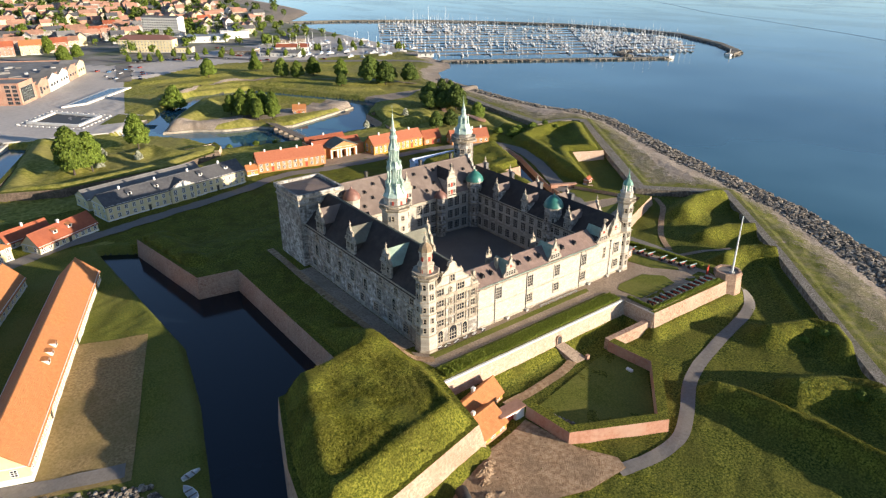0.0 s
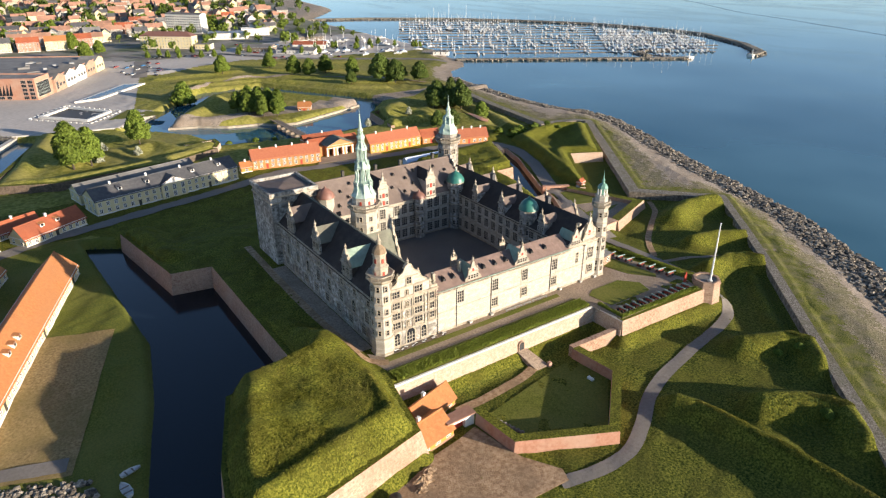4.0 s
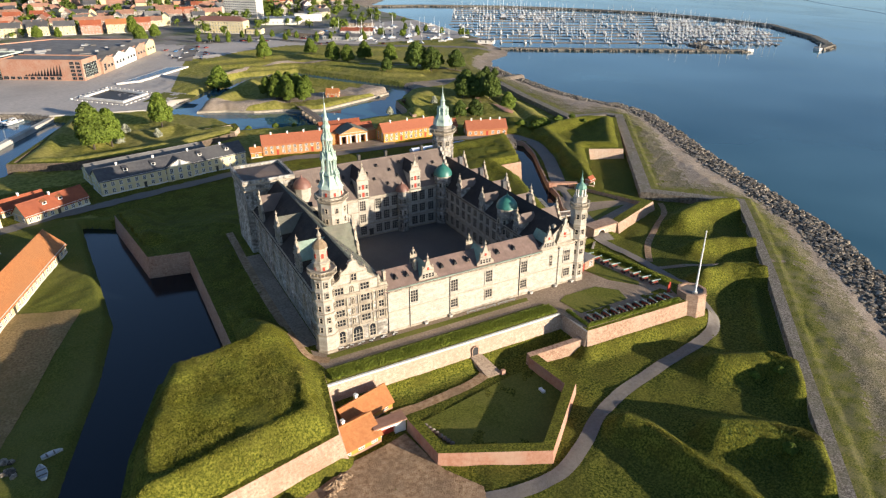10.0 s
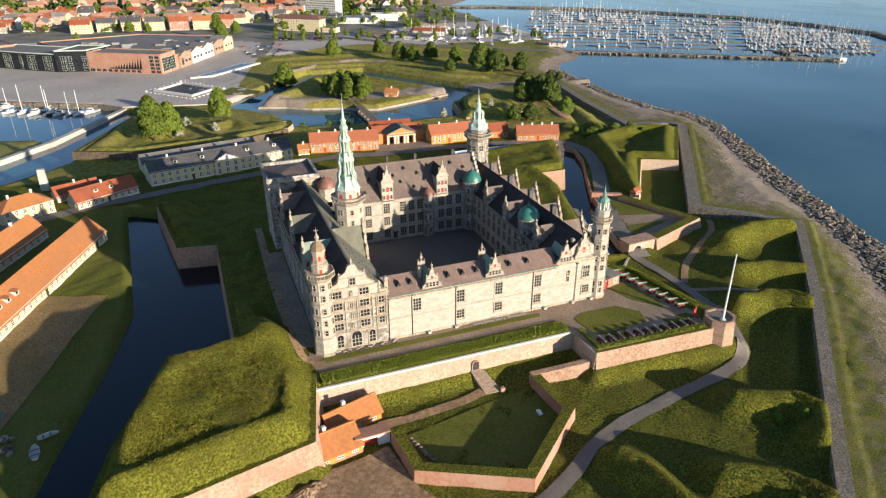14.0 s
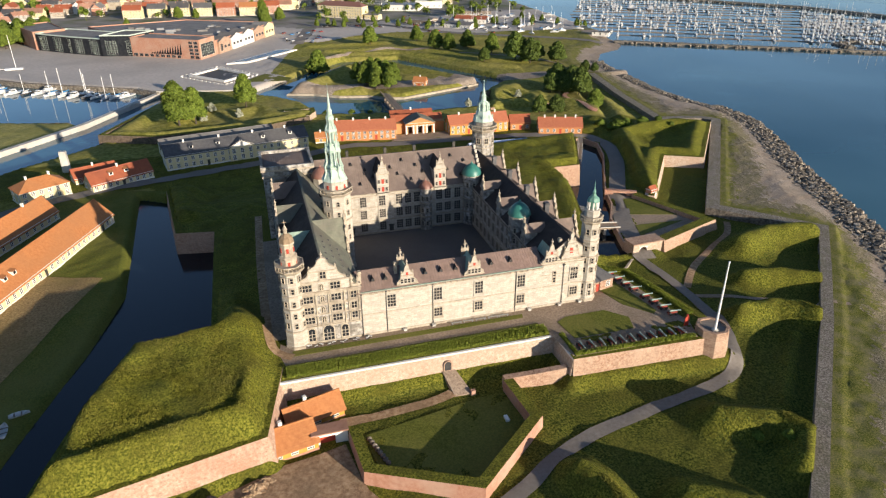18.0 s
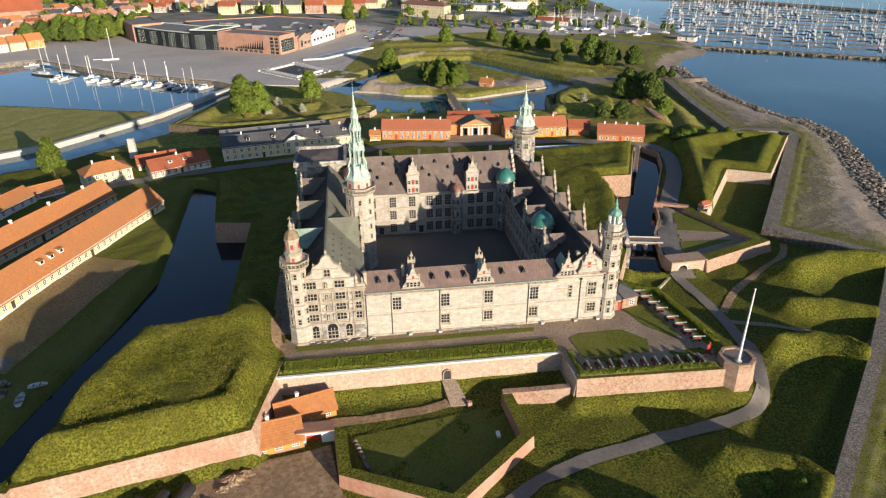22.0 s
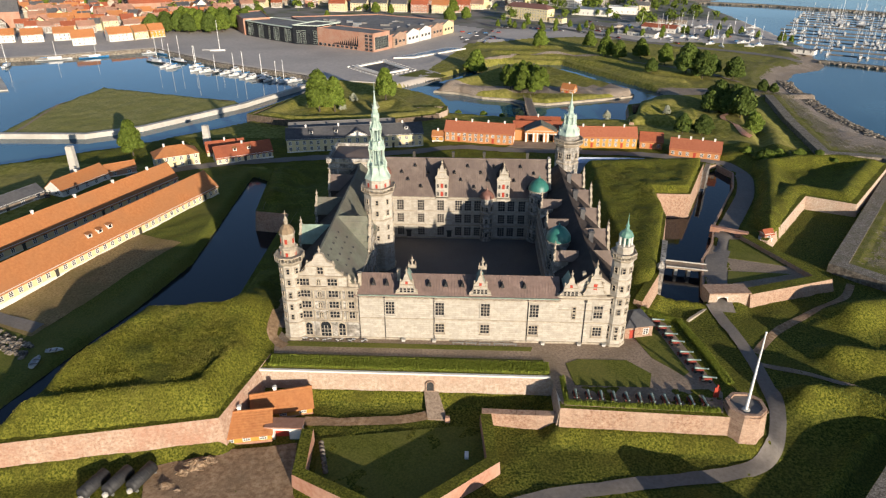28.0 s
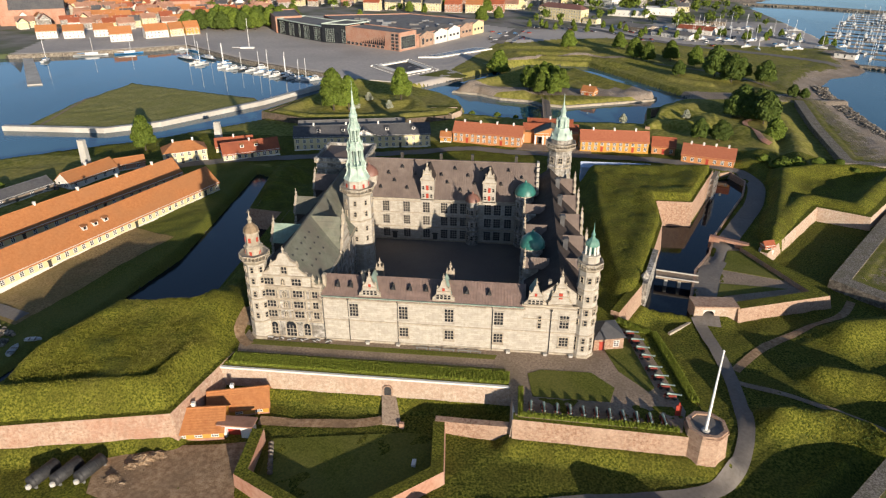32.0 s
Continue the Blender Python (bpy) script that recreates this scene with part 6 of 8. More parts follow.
def house(name, label, p0, p1, depth, base, eave, ridge, wall, roof, floors=(1.4,), step=3.2, doors=(), door="red", chimneys=2, chim="white",
          hip=False, lucarnes=(), luc="tile", ends=True, back=False, group="", category="house", win=None, trim=None, cornice=True):
    """A house whose front runs from p0 to p1 (base level), depth to the left of that line."""
    d = Vector(p1) - Vector(p0)
    L, turn = d.length, math.degrees(math.atan2(d.y, d.x))
    h = thing(name, label, category, pose(p0[0], p0[1], base, 0, 0, turn), group)
    e, r = eave - base, ridge - base
    bd = Build()
    bd.box(0, L, 0, depth, -1.0, e, 0)
    bd.box(-0.08, L + 0.08, -0.08, depth + 0.08, -1.0, 0.45, 1)
    if cornice:
        bd.box(-0.15, L + 0.15, -0.15, depth + 0.15, e - 0.3, e, 1)
    if not hip:
        for x in (0.02, L - 0.02):
            bd.face([(x, 0, e), (x, depth, e), (x, depth / 2, r - 0.2)], 0)
    walls = part("wall", bd, [wall, trim or WHITE], h)
    bd = Build()
    if hip:
        bd.hip(0, L, 0, depth, e, r, 0, 0.45)
    else:
        bd.gable(0, L, 0, depth, e, r, 0, over=0.4, thick=0.18)
        bd.box(-0.4, L + 0.4, depth / 2 - 0.16, depth / 2 + 0.16, r - 0.12, r + 0.1, 0)
    top = part("roof", bd, roof, h)
    n = max(1, int(L / step))
    for f_i, z in enumerate(floors):
        for k in range(n):
            x = (k + 0.5) * L / n
            if f_i == 0 and k in doors:
                link_mesh("door", HDOOR[door], walls, pose(x, 0, 0))
            else:
                link_mesh("window", win or HW, walls, pose(x, 0, z))
            if back:
                link_mesh("window", win or HW, walls, pose(x, depth, z, 0, 0, 180))
        if ends:
            for k in range(max(1, int(depth / 4))):
                y = (k + 0.5) * depth / max(1, int(depth / 4))
                link_mesh("window", win or HW, walls, pose(L, y, z, 0, 0, 90))
                link_mesh("window", win or HW, walls, pose(0, y, z, 0, 0, -90))
    for k in range(chimneys):
        link_mesh("chimney", CHIM[chim], h, pose((k + 0.6) * L / (chimneys + 0.2), depth / 2 + 0.1, r))
    for x in lucarnes:
        link_mesh("roof_dormer", LUCARNE[luc], top, pose(x * L, depth * 0.2, e + (r - e) * 0.42))
    return h


# long barracks by the moat
house("barracks", "long single-storey pale yellow barracks with an orange tiled roof", (-85.0, 17), (-54.3, 102.5), 11.5, -4.5, -1.2, 4.2, YELLOW, TILE, (1.7,), 2.9, (6, 17, 28), "dark", 0, lucarnes=(0.377, 0.421, 0.464), category="barracks", group="barracks by the moat")
house("barracks", "long low barracks with an orange roof behind the first range", (-105.5, 36), (-73.8, 112), 10, -4.5, -1.4, 4.0, YELLOW, TILE, (1.6,), 3.6, (4, 12), "dark", 5, category="barracks", group="barracks by the moat")
house("stable", "small red-roofed outbuilding behind the barracks", (-112, 96), (-104.5, 117), 9, -4.5, -1.8, 1.6, WHITE, TILE, (1.4,), 4, (), "dark", 1)
house("shed", "dark-roofed wooden shed in the barracks yard", (-128, 74), (-119, 96), 8, -4.5, -2, 0.5, WOOD, SLATE, (1.3,), 5, (1,), "dark", 0, category="shed")
house("shed", "small red-roofed shed by the yard", (-106, 118), (-97, 125), 6, -4.5, -2, 0.3, BRICK2, TILE, (1.3,), 4, (), "dark", 0, category="shed")
house("commandant_house", "two-storey cream house with a hipped red-brown roof", (-89.5, 127.5), (-74.5, 137), 10.5, -4.5, 0.6, 4.0, YELLOW, TILE, (1.5, 4.0), 2.8, (2,), "dark", 2, hip=True)
house("officers_house", "low cream house with a dark red tiled roof", (-66.5, 135.5), (-45.5, 148), 9, -4.5, -1.5, 2.6, YELLOW, TILE_R, (1.5,), 2.7, (4,), "dark", 1, lucarnes=(0.35, 0.6))
house("annex", "small dark red-roofed annex beside the officers house", (-75, 147), (-60, 154), 7, -4.5, -2, 1.4, YELLOW, TILE_R, (1.4,), 3.5, (), "dark", 1)

# the yellow two-storey quarters with a pediment
q = house("quarters", "long pale yellow two-storey house with slate roof and pediment", (-40.6, 154.2), (20.6, 168.0), 12.5, -4.5, 1.6, 5.4, YELLOW, SLATE, (1.6, 4.3), 3.0, (5, 15), "dark", 4, lucarnes=(0.18, 0.36, 0.68, 0.88), luc="slate", category="house")
bd = Build()
bd.box(26.5, 37.5, -1.0, 6, 0, 6.4, 0)
bd.face([(26.2, -1.05, 6.4), (37.8, -1.05, 6.4), (32, -1.05, 9.4)], 1)
bd.gable(26.5, 37.5, -1.0, 8, 6.4, 9.4, 2, along="y", over=0.35)
pav = part("pediment", bd, [YELLOW, WHITE, SLATE], q, "projecting centre bay with a cream pediment")
for x in (28.3, 32, 35.7):
    for z in (1.7, 4.6):
        link_mesh("window", HW_BIG, pav, pose(x, -1.0, z))
house("drill_hall", "long dark-roofed hall behind the yellow quarters", (-44, 172), (6, 183.5), 11, -4.5, 0.2, 3.2, YELLOW, DARKROOF, (2.5,), 5, (), "dark", 0, category="hall")

# guard ranges and the gate between them
house("guard_range", "orange rendered guard range with a red tiled roof and white chimneys", (30.5, 176.2), (63, 170.8), 9, -4.3, 0.6, 4.6, ORANGE, TILE_G, (1.5, 3.7), 2.6, (2, 8), "red", 4, group="guard ranges", category="barracks", trim=ORANGE)
house("guard_range", "ochre yellow guard range with a red tiled roof and white chimneys", (90, 168.6), (120.5, 168.6), 9, -4.3, 0.6, 4.6, OCHRE, TILE_G, (1.5, 3.7), 2.6, (3, 8), "red", 3, group="guard ranges", category="barracks", trim=OCHRE)
house("guard_house", "small red-roofed guard house beside the range", (122, 168.6), (132, 167), 8, -4.3, -0.8, 2.6, ORANGE, TILE_R, (1.5,), 3.2, (1,), "red", 0, trim=ORANGE)
house("guard_house", "orange guard house with red tiles and white chimneys", (133, 158.5), (153.5, 152), 8.5, -4.3, -1.0, 3.0, ORANGE, TILE_G, (1.5,), 2.7, (3,), "red", 4, trim=ORANGE)
house("lodge", "tiny orange lodge with a tiled roof", (24.5, 175), (29.5, 174.5), 5, -4.3, -1.8, 0.4, OCHRE, TILE, (1.3,), 4, (), "red", 1)

gate = thing("town_gate", "cream and orange gate pavilion with white arches and a copper roof", "gate", pose(63.5, 176, -4.3, 0, 0, -2))
bd = Build()
bd.box(0, 26, 3.0, 14, -0.5, 5.0, 0)
bd.box(5.7, 20.3, 0.6, 4, 3.9, 5.6, 0)
for a_ in ((5.7, 6.9), (9.1, 11.9), (14.1, 16.9), (19.1, 20.3)):
    bd.box(a_[0], a_[1], 0.6, 3.2, -0.3, 3.9, 0)
bd.box(5.5, 20.5, 0.3, 3.9, 5.3, 5.6, 1)
bd.box(5.5, 20.5, 0.45, 0.62, 3.85, 4.1, 1)
bd.face([(5.6, -0.15, 5.6), (20.4, -0.15, 5.6), (13, -0.15, 8.4)], 0)
part("wall", bd, [ORANGE, WHITE], gate)
for x in (6, 9.6, 11.4, 14.6, 16.4, 20):
    bd = Build()
    bd.lathe(x, 0.8, [(0.55, -0.3), (0.5, 0.4), (0.42, 4.0), (0.6, 4.4)], 10)
    part("column", bd, WHITE, gate, "white column")
# solid dark blocks stand in for the shade inside the three passages
for x in (8, 13, 18):
    bd = Build()
    bd.box(x - 1.3, x + 1.3, 2.8, 3.3, 0, 2.9)
    bd.lathe(x, 3.05, [(1.3, 2.9), (1.3, 3.0), (0.9, 3.8), (0.0, 4.2)], 10)
    part("archway", bd, DARK, gate, "dark arched passage")
bd = Build()
bd.gable(5.6, 20.4, -0.3, 9, 5.6, 8.6, 0, along="y", over=0.3)
part("roof", bd, GREENROOF, gate, "grey-green copper gable roof")
bd = Build()
bd.gable(0, 26, 7, 14, 5.0, 7.6, 0, over=0.3)
part("roof", bd, TILE_R, gate, "red tiled rear roof")
house("gate_rear", "low red-roofed building behind the gate pavilion", (66, 196), (88, 195), 7, -4.3, -0.6, 2.2, ORANGE, TILE_R, (1.5,), 3.5, (), "red", 1)

# gatehouse cottages by the bastion
COT = house_window(1.3, 0.95, 3, 2)
for p0, p1, deep, u, lab in (((-7.2, -29.9), (2.6, -27.9), 8.2, 3.6, "ochre gatehouse cottage with an orange tiled roof beside the bastion"), ((-2.8, -22.7), (9.2, -19.2), 6.0, 5.0, "ochre cottage with orange tiles below the curtain wall")):
    c = house("cottage", lab, p0, p1, deep, -7.0, -4.7, -1.7, OCHRE, TILE, (1.3,), 3.2, (), "dark", 0, ends=False, trim=BRICK2, cornice=False, win=COT, group="gatehouse cottages")
    link_mesh("chimney", CHIM["white"], c, pose(u, deep / 2 + 0.5, 5.2))
bd = Build()
for x0, x1, z0, z1 in ((1.4, 3.0, -7.2, -3.9), (6.2, 8.8, -7.2, -3.9), (3.0, 6.2, -4.7, -3.9)):
    bd.prism([(x0, -27.4 + x0 * 0.02), (x1, -27.4 + x1 * 0.02), (x1, -25.4), (x0, -25.4)], z0, z1, 0)
bd.prism([(1.2, -27.7), (9.0, -27.6), (9.0, -24.4), (1.2, -24.6)], -3.9, -3.6, 1)
gw = tagged(part("gate_wall", bd, [WHITE, TILE_O], None), "whitewashed gateway wall with a tiled top beside the cottage", "gate")
bd = Build()
bd.box(3.0, 6.2, -26.4, -26.2, -7.1, -4.7)
part("gate_leaf", bd, REDDOOR, gw, "red wooden gate leaf in shadow")

# arch in the curtain wall, with its small ramp
bd = Build()
arch_in = [(-0.8, -3.2), (0.8, -3.2)] + [(0.8 * math.cos(radians(a)), -1.6 + 0.8 * math.sin(radians(a))) for a in range(0, 181, 20)]
bd.face([(u, -0.30, z) for u, z in arch_in], 0)
ring_ = offset(arch_in, 0.22)
for k in range(len(arch_in)):
    j = (k + 1) % len(arch_in)
    bd.face([(ring_[k][0], -0.38, ring_[k][1]), (ring_[j][0], -0.38, ring_[j][1]), (arch_in[j][0], -0.36, arch_in[j][1]), (arch_in[k][0], -0.36, arch_in[k][1])], 1)
    bd.face([(arch_in[k][0], -0.36, arch_in[k][1]), (arch_in[j][0], -0.36, arch_in[j][1]), (arch_in[j][0], 0.3, arch_in[j][1]), (arch_in[k][0], 0.3, arch_in[k][1])], 1)
    bd.face([(ring_[k][0], -0.38, ring_[k][1]), (ring_[j][0], -0.38, ring_[j][1]), (ring_[j][0], 0.4, ring_[j][1]), (ring_[k][0], 0.4, ring_[k][1])], 1)
arch = tagged(part("postern_arch", bd, [DARK, BRICK], None), "small dark arched postern door in the brick curtain wall", "door")
arch.matrix_basis = pose(34.6, -13.35, -1.0)
bd = Build()
top_ = [(33.2, -13.6, -4.3), (36.4, -13.6, -4.3), (38.6, -20.0, -6.85), (34.4, -20.0, -6.85)]
low_ = [(x, y, -7.3) for x, y, z in top_]
bd.face(top_)
for k in range(4):
    bd.face([low_[k], low_[(k + 1) % 4], top_[(k + 1) % 4], top_[k]])
tagged(part("ramp", bd, GRAVEL, None), "short cobbled ramp up to the postern", "ramp", kind="structure")
bd = Build()
bd.box(38.2, 39.2, -20.6, -19.8, -7.2, -5.9)
tagged(part("brick_pier", bd, BRICK2, None), "small red brick pier beside the ramp", "pier")

# gate of the ravelin: an arched block in pale brick
rg = thing("ravelin_gate", "pale brick gateway with a dark arch beside the moat", "gate", pose(110.2, 30.6, -7.2, 0, 0, 4))
bd = Build()
for x0, x1, z0, z1 in ((0, 2.4, 0, 4.0), (5.4, 11.5, 0, 4.0), (2.4, 5.4, 2.9, 4.0)):
    bd.box(x0, x1, 0, 5.0, z0, z1, 0)
bd.box(-0.2, 11.7, -0.2, 5.2, 4.0, 4.35, 1)
part("wall", bd, [BRICK_PALE, BRICK], rg)
bd = Build()
for k in range(8):
    a0, a1 = radians(180 * k / 8), radians(180 * (k + 1) / 8)
    u0, u1 = 3.9 + 1.5 * math.cos(a0), 3.9 + 1.5 * math.cos(a1)
    bd.face([(u0, -0.02, 1.6 + 1.5 * math.sin(a0)), (u1, -0.02, 1.6 + 1.5 * math.sin(a1)), (u1, -0.02, 3.2), (u0, -0.02, 3.2)], 0)
part("arch_ring", bd, WHITE, rg)
# inner arch over the moat road
bd = Build()
for x0, x1, z0, z1 in ((0, 3.2, 0, 4.0), (8.0, 12, 0, 4.0), (3.2, 8.0, 3.1, 4.0)):
    bd.box(x0, x1, 0, 1.8, z0, z1)
ia = tagged(part("inner_gate", bd, BRICK2, None), "low red brick gate arch across the moat road", "gate")
ia.matrix_basis = pose(125.2, 77.0, -7.0, 0, 0, -27)
# bridge over the north moat
br = thing("bridge", "wide gravel-topped stone bridge over the north moat", "bridge", pose(103.4, 49.8, -8.2, 0, 0, -12))
bd = Build()
bd.box(0, 12.0, 0, 4.4, 3.0, 3.42)
part("deck", bd, GRAVEL, br)
for y in (0, 4.15):
    bd = Build()
    bd.box(0, 12.0, y, y + 0.25, 3.5, 3.85)
    part("kerb", bd, CONCRETE, br)
for x in (2.6, 6.4):
    bd = Build()
    bd.box(x, x + 0.9, 0.3, 4.1, -2, 3.0)
    part("bridge_pier", bd, CONCRETE, br)
bd = Build()
bd.prism([(96, 33), (97.2, 32.4), (104, 54), (102.6, 55)], -8, 2.0)
bd.lathe(97.3, 36.5, [(1.1, -8), (1.0, 1.8), (1.3, 2.2), (0.5, 3.6), (0.0, 4.2)], 8)
tagged(part("inner_portal", bd, STONE2, None), "carved grey stone portal at the inner end of the bridge", "portal")
# red sentry hut and other small buildings
house("sentry_hut", "tiny red brick hut with a tiled roof on the rampart", (140, 68.3), (143, 69.3), 2.6, -3.8, -1.6, -0.4, BRICK2, TILE_R, (1.2,), 3, (), "red", 0, ends=False)
house("small_hut", "small pink stone hut with a grey hipped roof by the turret", (80.3, 2.6), (87.2, 4.2), 7, 0, 3.2, 5.6, BRICK, SLATE, (1.6,), 3.2, (0,), "red", 0, hip=True, ends=False, trim=BRICK, cornice=False)
house("ravelin_house", "small orange house with a red roof under the trees", (99, 283), (106, 279), 7, -5.6, -2.4, 0.6, ORANGE, TILE, (1.5,), 2.6, (1,), "red", 1)
for x, y, top in ((-119, 118, 8.8), (-82, 166, 4.5)):
    bd = Build()
    bd.prism([(x - 1.3, y - 1.0), (x + 1.3, y - 1.0), (x + 1.3, y + 1.0), (x - 1.3, y + 1.0)], -5, top, grow=0.25)
    bd.box(x - 1.0, x + 1.0, y - 1.3, y - 1.0, -5, top - 3)
    tagged(part("pylon", bd, CONCRETE, None), "tall plain pale concrete pylon by the moat", "pylon", group="pylons")

# flagpole
fp = thing("flagpole", "tall tapering white flagpole on the brick bastion", "flagpole", pose(98.9, -24.2, 1.5))
bd = Build()
bd.lathe(0, 0, [(0.34, 0), (0.30, 1.0), (0.26, 6), (0.15, 18.4), (0.2, 18.5), (0.2, 18.8), (0.0, 18.9)], 10)
part("pole", bd, WHITEPOLE, fp, "", True)
bd = Build()
bd.lathe(0, 0, [(0.8, 0.0), (0.8, 0.35), (0.55, 0.45)], 10)
part("base", bd, CONCRETE, fp)

# guns on the platform
def gun():
    g = thing("cannon", "old bronze cannon on a red timber carriage", "cannon", group="cannons on the platform")
    bd = Build()
    prof = [(0.30, 0.0), (0.32, 0.2), (0.26, 0.3), (0.25, 1.2), (0.21, 1.3), (0.17, 2.7), (0.22, 2.8), (0.2, 3.0), (0.09, 3.02)]
    n = 10
    rings = [[(r * math.cos(2 * math.pi * k / n), 1.1 - s, 1.05 + 0.06 * s + r * math.sin(2 * math.pi * k / n)) for k in range(n)] for r, s in prof]
    for i in range(len(prof) - 1):
        for k in range(n):
            bd.face([rings[i][k], rings[i][(k + 1) % n], rings[i + 1][(k + 1) % n], rings[i + 1][k]])
    bd.face(rings[0])
    part("barrel", bd, GUNIRON, g, "green bronze barrel", True)
    for s in (-1, 1):
        bd = Build()
        bd.face([(s * 0.42, -0.9, 0.35), (s * 0.42, 1.6, 0.25), (s * 0.42, 1.6, 0.5), (s * 0.42, 0.2, 1.05), (s * 0.42, -0.9, 1.05)])
        bd.face([(s * 0.30, -0.9, 0.35), (s * 0.30, 1.6, 0.25), (s * 0.30, 1.6, 0.5), (s * 0.30, 0.2, 1.05), (s * 0.30, -0.9, 1.05)])
        bd.box(s * 0.36 - 0.06, s * 0.36 + 0.06, -0.9, 1.5, 0.3, 0.6)
        part("cheek", bd, CARRIAGE, g, "faded red timber cheek")
        for y in (-0.6, 0.9):
            bd = Build()
            c = [(y + 0.4 * math.cos(2 * math.pi * k / 12), 0.4 + 0.4 * math.sin(2 * math.pi * k / 12)) for k in range(12)]
            bd.face([(s * 0.5, a, b) for a, b in c])
            bd.face([(s * 0.64, a, b) for a, b in c[::-1]])
            for k in range(12):
                (a, b), (a2, b2) = c[k], c[(k + 1) % 12]
                bd.face([(s * 0.5, a, b), (s * 0.5, a2, b2), (s * 0.64, a2, b2), (s * 0.64, a, b)])
            part("wheel", bd, DARK, g)
    for y in (-0.6, 0.9):
        bd = Build()
        bd.box(-0.5, 0.5, y - 0.08, y + 0.08, 0.32, 0.48)
        part("axle", bd, DARK, g)
    return g


g0 = gun()
g0.matrix_basis = pose(65.6, -19.7, 0.12)
for k in range(1, 11):
    copy_thing(g0, pose(65.6 + 2.62 * k, -19.7 - 0.12 * k, 0.12, 0, 0, 3 * math.sin(k * 2.1)))
for k in range(8):
    copy_thing(g0, pose(89.6 + 0.76 * k, 9.8 - 3.1 * k - (1.2 if k > 3 else 0), 0.12, 0, 0, 82 + 4 * math.sin(k * 1.7)))
bd = Build()
bd.box(94.5, 95.6, -18.6, -18.3, 0.1, 2.6, 0)
bd.box(94.9, 95.2, -18.6, -18.3, 2.6, 3.3, 0)
tagged(part("red_sign", bd, REDDOOR, None), "red upright panel at the end of the platform", "sign")

# little things on the terrace
_t = thing("picnic_table", "small white-topped table with dark benches under the castle wall", "table", group="tables under the front")
for nm, a in (("tabletop", (-0.9, 0.9, -0.35, 0.35, 0.70, 0.76)), ("seat", (-0.9, 0.9, -0.85, -0.6, 0.42, 0.48)), ("seat", (-0.9, 0.9, 0.6, 0.85, 0.42, 0.48)), ("leg", (-0.7, -0.6, -0.75, 0.75, 0.0, 0.7)), ("leg", (0.6, 0.7, -0.75, 0.75, 0.0, 0.7))):
    bd = Build()
    bd.box(*a)
    part(nm, bd, {"tabletop": FRAME_W, "seat": DARK}.get(nm, WOOD), _t)
_t.matrix_basis = pose(4.0, -1.2, 0.08) @ Matrix.Scale(0.72, 4)
for k in range(1, 11):
    copy_thing(_t, pose(4.0 + k * 1.5 + 0.4 * math.sin(k * 3), -1.1 - 0.45 * (k % 2), 0.08, 0, 0, 38 * math.sin(k * 2.3)) @ Matrix.Scale(0.72, 4))
_bn = thing("bench", "long pale bench along the castle wall", "bench", group="benches along the wall")
for nm, a in (("seat", (-1.4, 1.4, -0.25, 0.25, 0.42, 0.5)), ("leg", (-1.2, -1.0, -0.2, 0.2, 0, 0.42)), ("leg", (1.0, 1.2, -0.2, 0.2, 0, 0.42))):
    bd = Build()
    bd.box(*a)
    part(nm, bd, METAL, _bn)
_bn.matrix_basis = pose(40.5, -1.5, 0.08)
for x in (43.6, 46.8, 50.2, 53.0):
    copy_thing(_bn, pose(x, -1.5 - 0.1 * math.sin(x), 0.08, 0, 0, 2 * math.sin(x * 2)))
for x in (27.5, 34.8, 60.5, 69.0, 74.8):
    bd = Build()
    bd.box(x - 0.4, x + 0.4, -1.0, -0.3, 0, 0.55)
    bd.box(x - 0.5, x + 0.5, -1.1, -0.25, 0.5, 0.65)
    tagged(part("stone_block", bd, CONCRETE, None), "small pale stone block at the foot of the wall", "block", group="blocks at the wall")
bd = Build()
bd.box(42.5, 43.3, -31.5, -29.8, -6.85, -6.3)
tagged(part("white_bench", bd, WHITEPOLE, None), "low white bench on the sunken lawn", "bench")
for k in range(8):
    bd = Build()
    bd.lathe(13.0 + 0.35 * k, -28.5 - 1.1 * k, [(0.5, -7.0), (0.6, -6.4), (0.3, -6.1), (0.0, -6.0)], 7)
    tagged(part("rough_boulder", bd, ROCK, None), "piled rough stones against the forework wall", "stones", group="stones by the wall")

